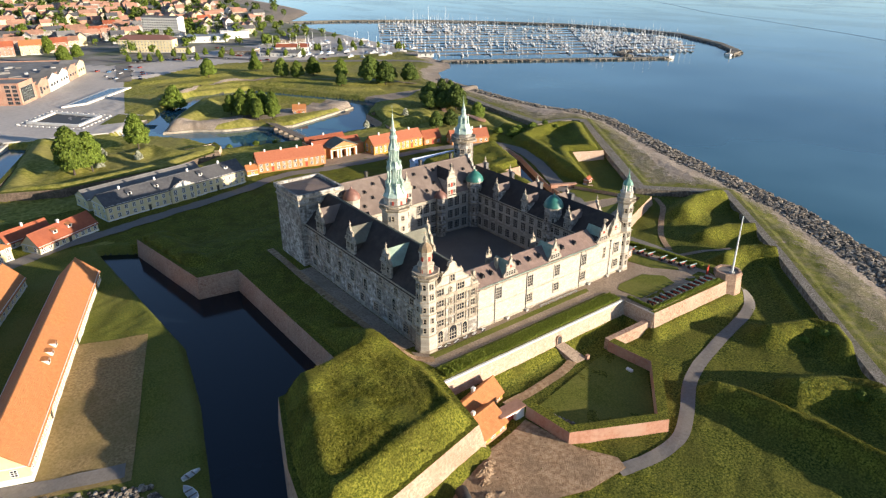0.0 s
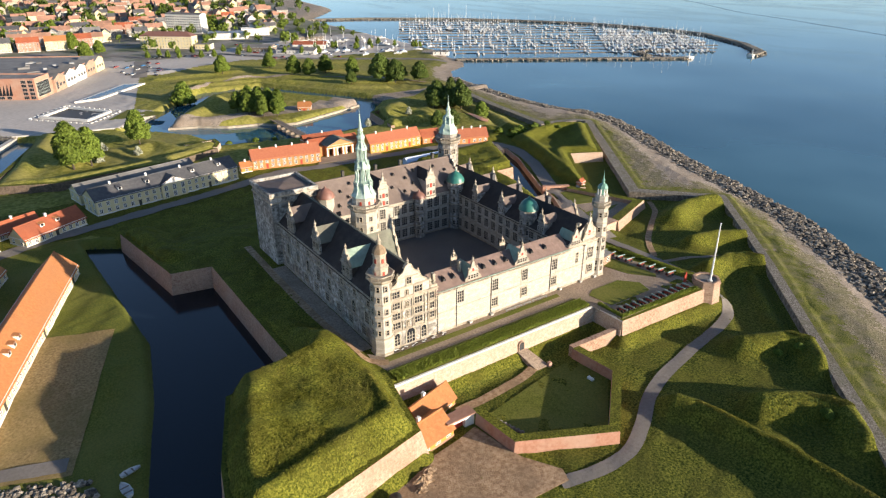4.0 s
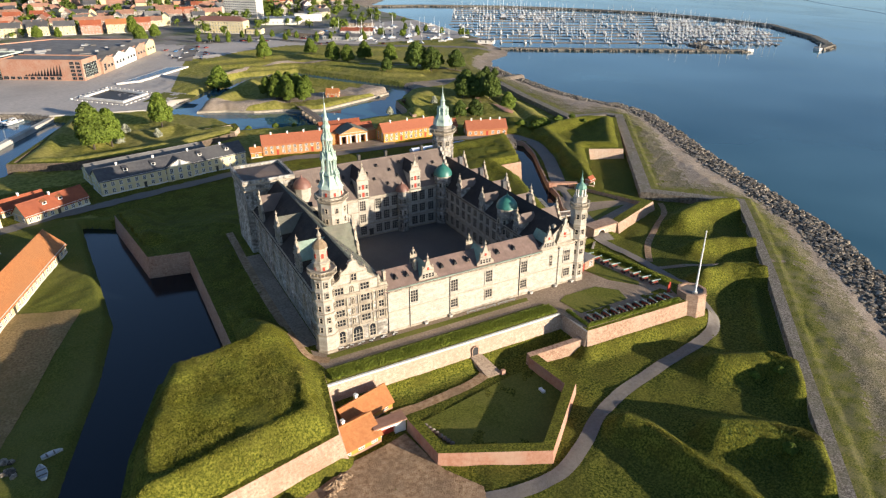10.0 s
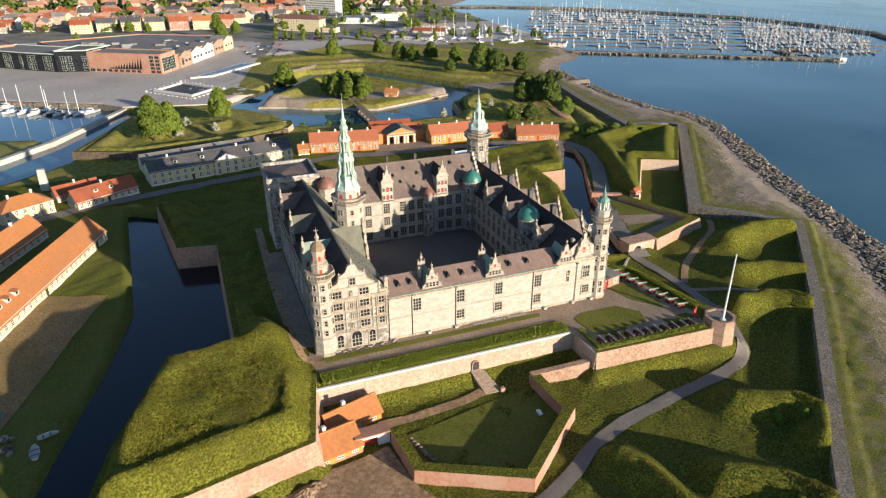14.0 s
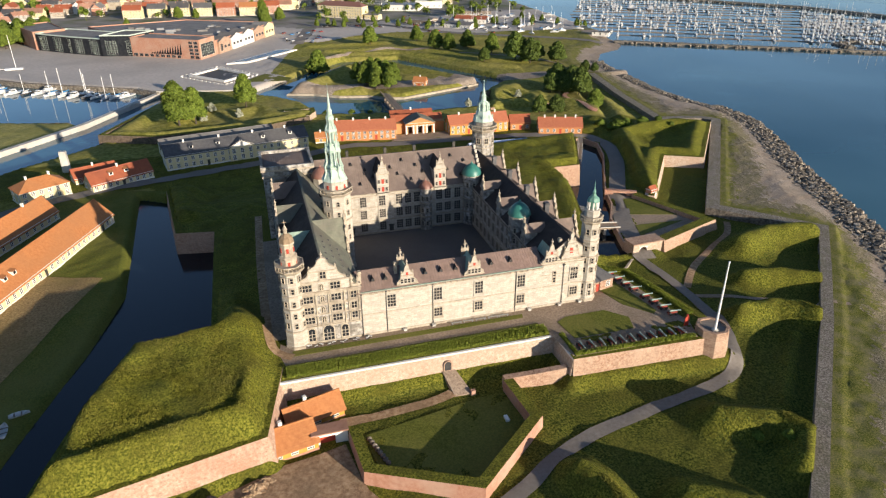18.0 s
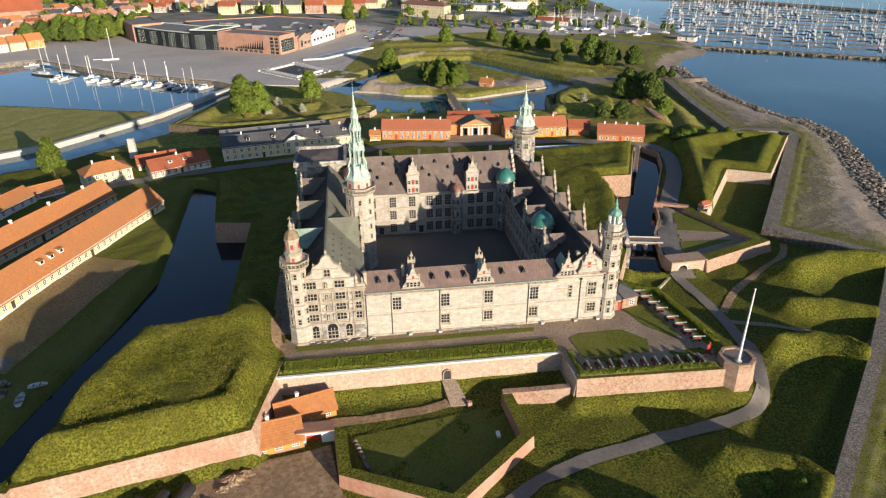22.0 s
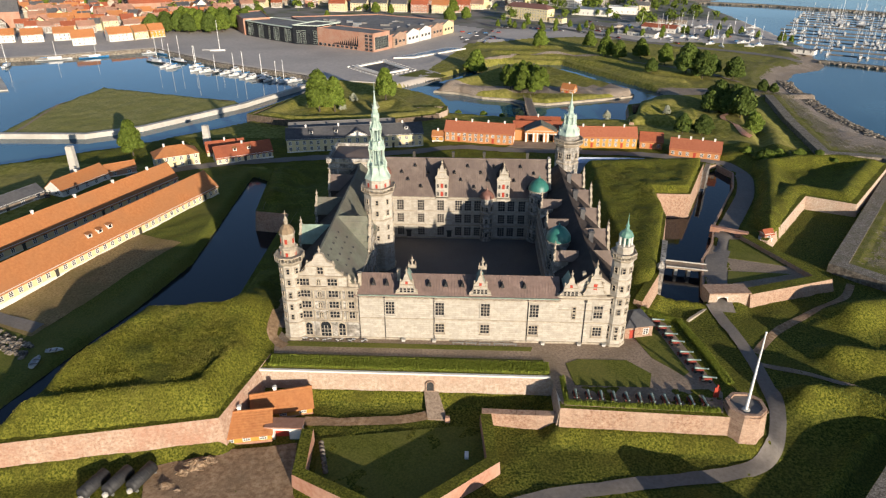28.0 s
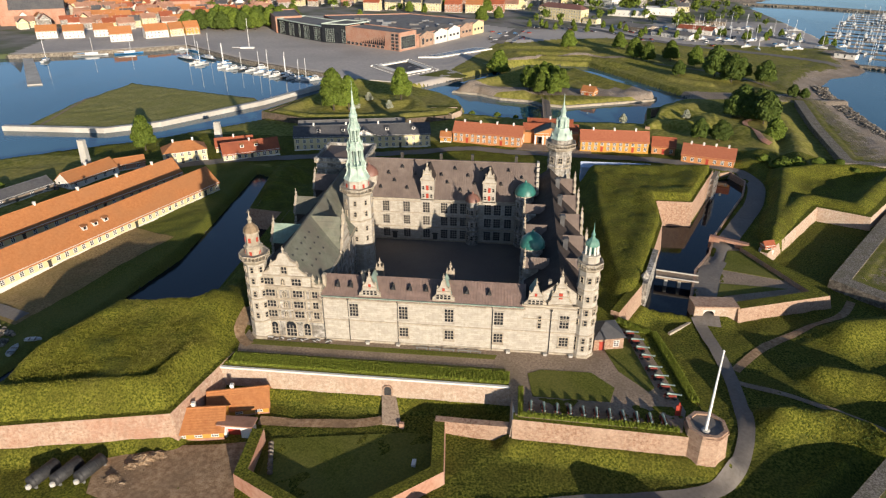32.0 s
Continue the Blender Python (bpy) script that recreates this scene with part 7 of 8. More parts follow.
# tanks and spoil heaps in the earth yard
def tank(x, y, turn):
    s = thing("storage_tank", "black ribbed cylindrical tank lying in the earth yard", "tank", pose(x, y, -6.9, 0, 0, turn), "tanks in the yard")
    bd = Build()
    prof = [(1.25 * math.cos(a), 1.35 + 1.25 * math.sin(a)) for a in [radians(22.5 * k) for k in range(16)]]
    rings = [[(u * r, y, 1.35 + (v - 1.35) * r) for u, v in prof] for y, r in ((-3.0, 0.75), (-2.9, 0.98), (2.9, 1.0), (3.0, 0.8))]
    for a, b in zip(rings[:-1], rings[1:]):
        for k in range(16):
            bd.face([a[k], a[(k + 1) % 16], b[(k + 1) % 16], b[k]])
    bd.face(rings[0]), bd.face(rings[-1])
    part("body", bd, DARK, s, "", True)
    for k in range(4):
        bd = Build()
        ring = [(1.3 * math.cos(a), 1.35 + 1.3 * math.sin(a)) for a in [radians(22.5 * i) for i in range(16)]]
        y0 = -2.5 + 1.6 * k
        for i in range(16):
            (a, b), (c, d) = ring[i], ring[(i + 1) % 16]
            bd.face([(a, y0, b), (c, y0, d), (c, y0 + 0.12, d), (a, y0 + 0.12, b)])
        part("rib", bd, HULL_D, s)
    bd = Build()
    bd.box(-1.0, 1.0, -2.6, -2.2, 0.0, 0.6)
    bd.box(-1.0, 1.0, 2.2, 2.6, 0.0, 0.6)
    part("cradle", bd, METAL, s)
    bd = Build()
    bd.lathe(0, -3.25, [(0.55, 0.5), (0.6, 0.8), (0.5, 1.2), (0.0, 1.4)], 8)
    part("valve_box", bd, CONCRETE, s, "pale metal valve box")


for k in range(3):
    tank(-27.2 + 4.1 * k, -42.2 + 1.1 * k, -18)
rs = random.Random(4)


def heap(name, x, y, z, r, h, mat, label, category):
    """A rough heap of earth: uneven rings falling to a ragged foot, with clods round it."""
    bd = Build()
    n = 18
    rings = []
    for i in range(7):
        f = i / 6
        rings.append([(x + r * (1 - f) * rs.uniform(0.72, 1.25) * math.cos(2 * math.pi * k / n), y + 0.75 * r * (1 - f) * rs.uniform(0.72, 1.25) * math.sin(2 * math.pi * k / n), z - 0.1 + h * f ** 0.8 * rs.uniform(0.78, 1.12)) for k in range(n)])
    for i in range(6):
        for k in range(n):
            bd.face([rings[i][k], rings[i][(k + 1) % n], rings[i + 1][(k + 1) % n], rings[i + 1][k]])
    for _ in range(26):
        a, d, c = rs.uniform(0, 6.28), r * rs.uniform(0.6, 1.4), rs.uniform(0.12, 0.34)
        bd.lathe(x + d * math.cos(a), y + 0.75 * d * math.sin(a), [(c, z - 0.1), (c * 0.9, z + c * 0.5), (c * 0.4, z + c * 0.9), (0.0, z + c)], 6)
    return tagged(part(name, bd, mat, None), label, category, group="heaps in the yard")


for x, y, r, h in ((-14.5, -40.8, 2.6, 0.9), (-12.4, -37.6, 2.2, 1.1), (-10.4, -35.4, 3.2, 1.6), (-8.4, -34.2, 2.3, 1.2), (-11.5, -42.0, 1.8, 0.6)):
    heap("spoil_mound", x, y, -6.9, r, h, SPOIL, "rough brown heap of dug earth in the yard", "heap")

# two small boats drawn up by the moat, stone rubble and a low wall
def dinghy(x, y, z, turn, s=1.0):
    b = thing("rowing_boat", "small white rowing boat lying on the grass", "boat", pose(x, y, z, 0, 0, turn) @ Matrix.Scale(s, 4), "boats on the bank")
    bd = Build()
    sec = [(-2.0, 0.55), (-1.0, 0.85), (0.5, 0.8), (1.5, 0.45), (2.1, 0.03)]
    rows = [[(x_, -w, 0.6), (x_, -w * 0.7, 0.15), (x_, 0, 0.0), (x_, w * 0.7, 0.15), (x_, w, 0.6)] for x_, w in sec]
    for a, c in zip(rows[:-1], rows[1:]):
        for k in range(4):
            bd.face([a[k], a[k + 1], c[k + 1], c[k]])
    bd.face(rows[0])
    part("hull", bd, HULL_W, b)
    for x_ in (-0.9, 0.5):
        bd = Build()
        bd.box(x_ - 0.15, x_ + 0.15, -0.75, 0.75, 0.4, 0.46)
        part("thwart", bd, WOOD, b)


dinghy(-59.2, -0.6, -5.75, 15)
dinghy(-61.0, -5.4, -5.8, 100, 1.2)
bd = Build()
for k in range(260):
    x, y = -90 + 24 * rs.random(), 2 + 6 * rs.random()
    x += 0
    s = 0.35 + 0.5 * rs.random()
    bd.lathe(x, y - (x + 90) * 0.5 + 6, [(s, -6.3), (s * 0.9, -6.2 + s * 0.5), (0.0, -6.2 + s * 0.9)], 5, 0, rs.random() * 3)
tagged(part("rubble", bd, ROCK, None), "bed of loose grey rubble stones by the barracks", "stones", kind="stuff")

# bright tarpaulin and scaffold on the north bastion
bd = Build()
bd.box(87, 114, 127.4, 132.0, -4.8, 2.2, 0)
bd.gable(87, 114, 127.4, 132.0, 2.2, 3.6, 0, over=0.3)
tp = tagged(part("tarpaulin", bd, TARP, None), "long blue and white tarpaulin tent behind the rampart", "tarpaulin")
sc_ = thing("scaffold", "grey metal scaffold standing against the bastion wall", "scaffold", pose(134.2, 119.0, -7.5, 0, 0, 66))
for k in range(4):
    for y in (0, 1.6):
        bd = Build()
        bd.lathe(k * 3.4, y - 2.2, [(0.09, 0), (0.09, 10)], 4)
        part("pole", bd, METAL, sc_)
for z in (2.5, 5, 7.5, 9.6):
    bd = Build()
    bd.box(0, 10.4, -2.2, -0.6, z, z + 0.12)
    part("platform", bd, WOOD, sc_)

# timber bridge from the town gate to the ravelin
tb = thing("timber_bridge", "long grey timber bridge from the town gate to the ravelin", "bridge", pose(77.2, 203, -8.5, 0, 0, 0))
bd = Build()
bd.box(-2.2, 2.2, 0, 72, 3.7, 4.0)
part("deck", bd, WOOD, tb)
for x_ in (-2.2, 2.1):
    bd = Build()
    bd.box(x_, x_ + 0.1, 0, 72, 4.9, 5.0)
    for k in range(25):
        bd.box(x_, x_ + 0.1, k * 3, k * 3 + 0.12, 4.0, 4.9)
    part("rail", bd, WOOD, tb)
for k in range(7):
    bd = Build()
    bd.box(-2.0, 2.0, 22 + k * 7, 22.5 + k * 7, -1.5, 3.7)
    part("trestle", bd, WOOD, tb)

# ---- trees and planting ----
def leaf_cloud(bd, rng, blobs, count, size, mi=0):
    """Small leaf quads scattered through and mostly near the skin of ellipsoids (x, y, z, rx, rz)."""
    weights = [b[3] ** 2 * b[4] for b in blobs]
    for _ in range(count):
        bx, by, bz, rx, rz = rng.choices(blobs, weights)[0]
        u, a = rng.uniform(-0.85, 1), rng.uniform(0, 2 * math.pi)
        s = math.sqrt(max(0, 1 - u * u))
        r = rng.uniform(0.55, 1.08) ** 0.6
        c = Vector((bx + rx * r * s * math.cos(a), by + rx * r * s * math.sin(a), bz + rz * r * u))
        n = Vector((s * math.cos(a) + rng.uniform(-0.7, 0.7), s * math.sin(a) + rng.uniform(-0.7, 0.7), u + rng.uniform(-0.3, 0.9))).normalized()
        t = n.orthogonal().normalized()
        w = n.cross(t)
        k = size * rng.uniform(0.6, 1.3)
        q = rng.uniform(0, 6.28)
        t, w = (t * math.cos(q) + w * math.sin(q)) * k, (w * math.cos(q) - t * math.sin(q)) * k * 0.7
        bd.face([c - t, c - w * 0.9 + n * k * 0.15, c + t, c + w * 0.9 + n * k * 0.15], mi)


def tree_kind(seed, height_m, spread, leaves, mat, label, size=0.85):
    """One tree with a trunk, limbs and a ragged crown, to be copied."""
    rng = random.Random(seed)
    t = thing("tree", label, "tree", pose(0, 0, -400))
    bd = Build()
    th = height_m * 0.13
    bd.lathe(0, 0, [(0.045 * height_m * 0.6, -0.6), (0.022 * height_m, th * 0.5), (0.017 * height_m, th), (0.010 * height_m, height_m * 0.6), (0.0, height_m * 0.85)], 7)
    blobs = []
    n = 22
    for k in range(n):
        a = k * 2.4 + rng.uniform(-0.3, 0.3)
        f = k / (n - 1)
        rad = spread * (0.72 * (1 - (2 * f - 0.7) ** 2 * 0.45)) * rng.uniform(0.75, 1.1)
        z = th + (height_m - th) * (0.14 + 0.70 * f)
        bx, by = rad * 0.75 * math.cos(a) * (1 - f * 0.5), rad * 0.75 * math.sin(a) * (1 - f * 0.5)
        br_ = spread * rng.uniform(0.28, 0.48) * (1 - 0.35 * f)
        blobs.append((bx, by, z, br_, (height_m - th) * rng.uniform(0.12, 0.19)))
        p0 = Vector((0, 0, th * 0.9 + (z - th) * 0.35))
        p1 = Vector((bx, by, z))
        d = (p1 - p0)
        side = d.orthogonal().normalized() * 0.007 * height_m
        up = side.cross(d.normalized()).normalized() * 0.007 * height_m
        for c0, c1 in ((side, up), (up, -side), (-side, -up), (-up, side)):
            bd.face([p0 + c0, p0 + c1, p1 + c1 * 0.3, p1 + c0 * 0.3])
    part("trunk", bd, BARK, t)
    bd = Build()
    leaf_cloud(bd, rng, blobs, leaves, size)
    part("crown", bd, mat, t)
    return t


OAK = tree_kind(1, 16, 8.4, 7000, LEAF, "broad leafy green tree with a ragged rounded crown", size=0.62)
LIME = tree_kind(2, 18, 7.6, 7500, LEAF, "tall green lime tree with a full crown", size=0.6)
DARKT = tree_kind(3, 14, 8.0, 6500, LEAF_D, "dense dark green tree on the rampart", size=0.6)
BUSH = tree_kind(7, 4.2, 4.6, 1800, LEAF, "low spreading green bush on the bank", size=0.5)
MAYB = tree_kind(8, 6, 3.2, 800, BLOSSOM, "small tree white with blossom", size=0.5)
SMALL = tree_kind(9, 10, 4.2, 1100, LEAF, "small green street tree", size=0.8)
rt = random.Random(21)


def plant(kind_, x, y, s=1.0, group="trees in the park"):
    z = float(heights_at([(x, y)])[0])
    t = copy_thing(kind_, pose(x, y, z - 0.2, 0, 0, rt.uniform(0, 360)) @ Matrix.Diagonal((s * rt.uniform(0.92, 1.08), s * rt.uniform(0.92, 1.08), s, 1)))
    t["group"] = group
    return t


for x, y, s in ((101, 446, 1.0), (143, 448, 0.9), (149, 408, 1.05), (157, 395, 0.95), (176, 404, 1.0), (188, 378, 1.0), (46, 359, 1.15)):
    plant(OAK, x, y, s)
for x, y, s in ((192, 338, 1.5), (201, 330, 1.35), (208, 336, 1.1), (220, 325, 1.15), (170, 345, 0.8)):
    plant(DARKT, x, y, s)
for x, y, s in ((74, 279, 0.8), (82, 276, 0.85), (68, 288, 0.8), (76, 290, 0.85), (80, 303, 0.85), (87, 287, 0.85), (71, 298, 0.8), (66, 304, 0.75), (77, 314, 0.8), (84, 296, 0.85), (72, 308, 0.75)):
    plant(LIME, x, y, s, "clump of trees on the ravelin")
for x, y, s in ((-40, 222, 1.3), (-32, 224, 1.1), (-6, 243, 1.05), (-109, 147, 0.95)):
    plant(LIME, x, y, s, "trees by the moat")
for x, y, s in ((184, 247, 1.2), (191, 240, 1.1), (189, 226, 1.25), (183, 232, 0.9), (149, 194, 0.75), (158, 192, 0.8), (162, 198, 0.6), (226, 290, 0.6), (231, 286, 0.5), (176, 238, 0.9)):
    plant(DARKT, x, y, s, "trees on the west ramparts")
for x, y, s in ((174, 154, 1.3), (181, 157, 1.1), (188, 153, 0.9), (168, 160, 0.8), (195, 150, 0.6), (200, 146, 0.5), (95, -55, 0.45), (90, -52, 0.4), (50, 226, 0.6), (60, 224, 0.5), (36, 229, 0.5), (74, -73, 0.5), (130, 225, 0.5), (-160, 100, 1.0), (-140, 92, 0.9)):
    plant(BUSH, x, y, s, "bushes on the ramparts")
for x, y in ((-28, 226), (-10, 228), (-24, 240), (116, 219), (150, 228)):
    plant(MAYB, x, y, 0.9, "blossoming bushes")
plant(OAK, 186, 200, 0.75, "trees on the west ramparts")


def leafy(name, label, strips, size, per_m2, mat, high, category="hedge"):
    """Weeds or hedge as many small upright leaf quads over strips given as quads of plan corners."""
    rng = random.Random(len(strips) * 7 + int(high * 10))
    pts = []
    for a, b, c, d in strips:
        area = ((Vector(b) - Vector(a)).length + (Vector(c) - Vector(d)).length) / 2 * (Vector(d) - Vector(a)).length
        for _ in range(int(area * per_m2)):
            u, v = rng.random(), rng.random()
            p = (Vector(a) * (1 - u) + Vector(b) * u) * (1 - v) + (Vector(d) * (1 - u) + Vector(c) * u) * v
            pts.append((p.x, p.y))
    zs = heights_at(pts)
    bd = Build()
    for (x, y), z in zip(pts, zs):
        a, s = rng.uniform(0, 6.28), size * rng.uniform(0.6, 1.3)
        h = high * rng.uniform(0.5, 1.1)
        c, n = Vector((math.cos(a), math.sin(a), 0)) * s, Vector((-math.sin(a), math.cos(a), 0)) * s * rng.uniform(-1.6, 1.6)
        p = Vector((x, y, z - 0.1))
        bd.face([p - c * 0.5, p + c * 0.5, p + c * 0.35 + n + Vector((0, 0, h)), p - c * 0.35 + n + Vector((0, 0, h))])
    me = bpy.data.meshes.new(name)
    me.from_pydata(bd.v, [], bd.f)
    me.materials.append(mat)
    return tagged(new(name, me), label, category, kind="stuff")


leafy("hedge", "ragged green weeds and nettles behind the curtain wall", [((-2, -12.2), (61, -12.2), (61, -8.2), (-2, -8.0))], 0.17, 75, HEDGE, 0.75)
leafy("parapet_grass", "long grass on the parapet of the gun platform", [((62.5, -23), (94.5, -24.2), (94.5, -22.3), (62.5, -21.2)), ((100.5, -14), (96.4, 12), (94.6, 11), (98.5, -14)), ((62.2, -21), (64, -21), (64, -13), (62.2, -13)), ((96, 11), (88, 17), (86.5, 15), (95, 10))], 0.15, 110, HEDGE, 0.9)
leafy("long_grass", "long shaggy tufts of grass over the corner bastion", [((-47, -37.5), (-8, -28.5), (-6, -8), (-43, -14)), ((-43, -14), (-6, -8), (-8, 6), (-36, 3))], 0.11, 34, TUFT, 0.24, "grass")
leafy("long_grass", "long shaggy tufts of grass over the north bastion", [((90, 22), (95, 33), (84, 40), (83, 24)), ((95, 33), (108, 75), (84, 80), (83, 40)), ((108, 76), (110, 95), (92, 122), (84, 80)), ((110, 96), (122, 97), (136, 128), (94, 124))], 0.13, 12, TUFT, 0.15, "grass")
leafy("coarse_grass", "coarse clumps of weeds and long grass on the bastions", [((-47, -37.5), (-8, -28.5), (-6, -8), (-43, -14)), ((-43, -14), (-6, -8), (-8, 6), (-36, 3))], 0.12, 4, TUFT, 0.28, "grass")

leafy("scrub", "dark thorny scrub on the shaded banks by the sea wall", [((86, -45), (99, -52), (92, -63), (82, -52)), ((66, -62), (79, -71), (72, -83), (62, -70)), ((121, -10), (136, -14), (134, -20), (122, -15))], 0.16, 9, LEAF_D, 0.35, "scrub")
leafy("bank_grass", "long bright grass on the crests of the banks", [((52, -54), (55, -54), (56.5, -80), (53.5, -80)), ((53.5, -80), (56.5, -80), (56, -100), (53, -100)), ((96, -49), (100, -51), (101, -57), (97, -55)), ((75, -67), (80, -71), (81, -76), (77, -74)), ((134, -12), (138, -15), (139, -20), (135, -18))], 0.13, 40, TUFT, 0.3, "grass")

# ---- shore rocks and breakwaters ----
rr_ = random.Random(11)


def rock_into(bd, x, y, z, s):
    n = 6
    prof = [(s * rr_.uniform(0.7, 1.0), z - s * 0.5), (s * rr_.uniform(0.85, 1.15), z + s * 0.1), (s * rr_.uniform(0.5, 0.8), z + s * rr_.uniform(0.5, 0.75))]
    turn = rr_.uniform(0, 6)
    rings = [[(x + r * rr_.uniform(0.75, 1.2) * math.cos(turn + 2 * math.pi * k / n), y + r * rr_.uniform(0.75, 1.2) * math.sin(turn + 2 * math.pi * k / n), h + rr_.uniform(-0.12, 0.12) * s) for k in range(n)] for r, h in prof]
    for i in range(2):
        for k in range(n):
            bd.face([rings[i][k], rings[i][(k + 1) % n], rings[i + 1][(k + 1) % n], rings[i + 1][k]])
    bd.face(rings[2])


def raw_mesh(name, bd, mat):
    me = bpy.data.meshes.new(name)
    me.from_pydata(bd.v, [], bd.f)
    me.materials.append(mat)
    return new(name, me)


def rocks_along(name, label, line, width, per_m, size, z0):
    bd = Build()
    for a, b in zip(line[:-1], line[1:]):
        a, b = Vector(a), Vector(b)
        d = (b - a).normalized()
        nrm = Vector((-d.y, d.x))
        for _ in range(int((b - a).length * per_m)):
            o = rr_.uniform(-1, 1)
            p = a.lerp(b, rr_.random()) + nrm * o * width / 2
            rock_into(bd, p.x, p.y, z0 + 0.5 * (1 - abs(o)), size * rr_.uniform(0.55, 1.3))
    return tagged(raw_mesh(name, bd, ROCK), label, "rocks", kind="stuff")


rocks_along("shore_rocks", "broad band of rough brown and grey boulders along the shore", [(122, -90), (157, -46), (187, 1), (201, 36), (217, 78), (239, 124), (249, 147), (254, 164), (253, 187)], 16.5, 13.0, 1.05, SEA + 0.35)
rocks_along("shore_rocks", "narrow band of rough grey boulders along the shore", [(253, 184), (248, 208), (246, 235), (249, 269), (254, 318), (259, 334)], 9, 8.0, 1.0, SEA + 0.3)
rocks_along("shore_rocks", "scattered boulders at the foot of the sand", [(180, 2), (152, -40)], 18, 1.4, 0.6, SEA + 0.5)
INNER_MOLE = [(318, 410), (400, 357), (511, 288)]
OUTER_MOLE = [(578, 261), (604, 268), (646, 314), (693, 400), (690, 480), (668, 571), (605, 670), (540, 748), (440, 822), (345, 862)]
for line, w, top in ((INNER_MOLE, 5, -5.6), (OUTER_MOLE, 7, -5.0), ([(492, 322), (500, 343), (520, 345), (540, 334)], 3, -5.8)):
    bd = Build()
    for a, b in zip(line[:-1], line[1:]):
        d = (Vector(b) - Vector(a)).normalized()
        nrm = Vector((-d.y, d.x)) * w / 2
        a2, b2 = Vector(a) - d * 1.0, Vector(b) + d * 1.0
        bd.prism([tuple(a2 - nrm), tuple(b2 - nrm), tuple(b2 + nrm), tuple(a2 + nrm)], -9, top, grow=2.5)
    tagged(part("breakwater", bd, STONEWALK, None), "long grey stone breakwater of the marina", "breakwater", kind="structure")
    rocks_along("breakwater_rocks", "boulders piled along the breakwater", line, w + 7, 1.6, 1.3, SEA + 0.6)
for x, y in ((512, 288), (577, 261)):
    bd = Build()
    bd.box(x - 4, x + 4, y - 3, y + 3, -9, -5.2)
    bd.lathe(x, y, [(0.5, -5.2), (0.4, -1.5), (0.8, -1.4), (0.0, -0.4)], 8)
    tagged(part("mole_head", bd, WHITE, None), "white concrete mole head with a small beacon", "beacon", group="mole heads")


# ---- boats ----
def boat_kind(L, W, mast, hull, label, cabin=True, name="sailing_boat"):
    b = thing(name, label, "boat", pose(0, 0, -400))
    bd = Build()
    sec = [(-L / 2, W * 0.36, 0.9), (-L * 0.2, W * 0.5, 0.85), (L * 0.15, W * 0.46, 0.95), (L * 0.38, W * 0.22, 1.1), (L / 2, 0.03, 1.25)]
    rows = [[(x, -w, h), (x, -w * 0.8, 0.1), (x, 0, -0.4), (x, w * 0.8, 0.1), (x, w, h)] for x, w, h in sec]
    for a, c in zip(rows[:-1], rows[1:]):
        for k in range(4):
            bd.face([a[k], a[k + 1], c[k + 1], c[k]], 0)
        bd.face([a[0], a[4], c[4], c[0]], 1)
    bd.face(rows[0], 0)
    part("hull", bd, [hull, HULL_W], b)
    if cabin:
        bd = Build()
        bd.prism([(-L * 0.15, -W * 0.27), (L * 0.22, -W * 0.17), (L * 0.22, W * 0.17), (-L * 0.15, W * 0.27)], 0.85, 0.85 + W * 0.28, 0, grow=0.1)
        part("cabin", bd, HULL_W, b)
    if mast:
        bd = Build()
        bd.lathe(L * 0.08, 0, [(0.16, 0.8), (0.13, mast), (0.0, mast + 0.1)], 5)
        part("mast", bd, WHITEPOLE, b)
        bd = Build()
        bd.box(-L * 0.38, L * 0.06, -0.16, 0.16, 1.9, 2.3)
        part("boom", bd, HULL_B if hull is HULL_W else HULL_W, b, "boom with a furled sail cover")
    else:
        bd = Build()
        bd.prism([(-L * 0.1, -W * 0.3), (L * 0.12, -W * 0.24), (L * 0.12, W * 0.24), (-L * 0.1, W * 0.3)], 0.9, 2.6, 0, grow=0.15)
        bd.box(-L * 0.09, L * 0.13, -W * 0.31, W * 0.31, 1.7, 2.2, 1)
        part("wheelhouse", bd, [HULL_W, GLASS], b)
    return b


YACHT = boat_kind(10, 3.2, 14, HULL_W, "white sailing yacht at its mooring with a bare mast")
YACHT2 = boat_kind(8, 2.7, 11, HULL_W, "small white sailing boat with a bare mast")
YACHT3 = boat_kind(9, 3.0, 12.5, HULL_D, "dark-hulled sailing boat with a bare mast")
MOTOR = boat_kind(11, 3.6, 0, HULL_W, "white motor cruiser moored at the quay", name="motor_boat")
CUTTER = boat_kind(22, 5.6, 13, HULL_B, "blue fishing cutter moored at the town quay", name="fishing_boat")
CUTTER_W = boat_kind(26, 6.2, 14, HULL_W, "white and pale blue fishing cutter at the town quay", name="fishing_boat")
SCHOONER = boat_kind(24, 6.0, 20, HULL_D, "old dark wooden sailing ship at the quay", name="sailing_ship")
BASIN = [(330, 436), (505, 306), (570, 285), (628, 322), (675, 405), (655, 560), (535, 725), (440, 800), (355, 840), (348, 600)]
u_, n_ = Vector((0.848, -0.530)), Vector((0.530, 0.848))
rb = random.Random(5)
far_v, far_f, far_m = [], [], []
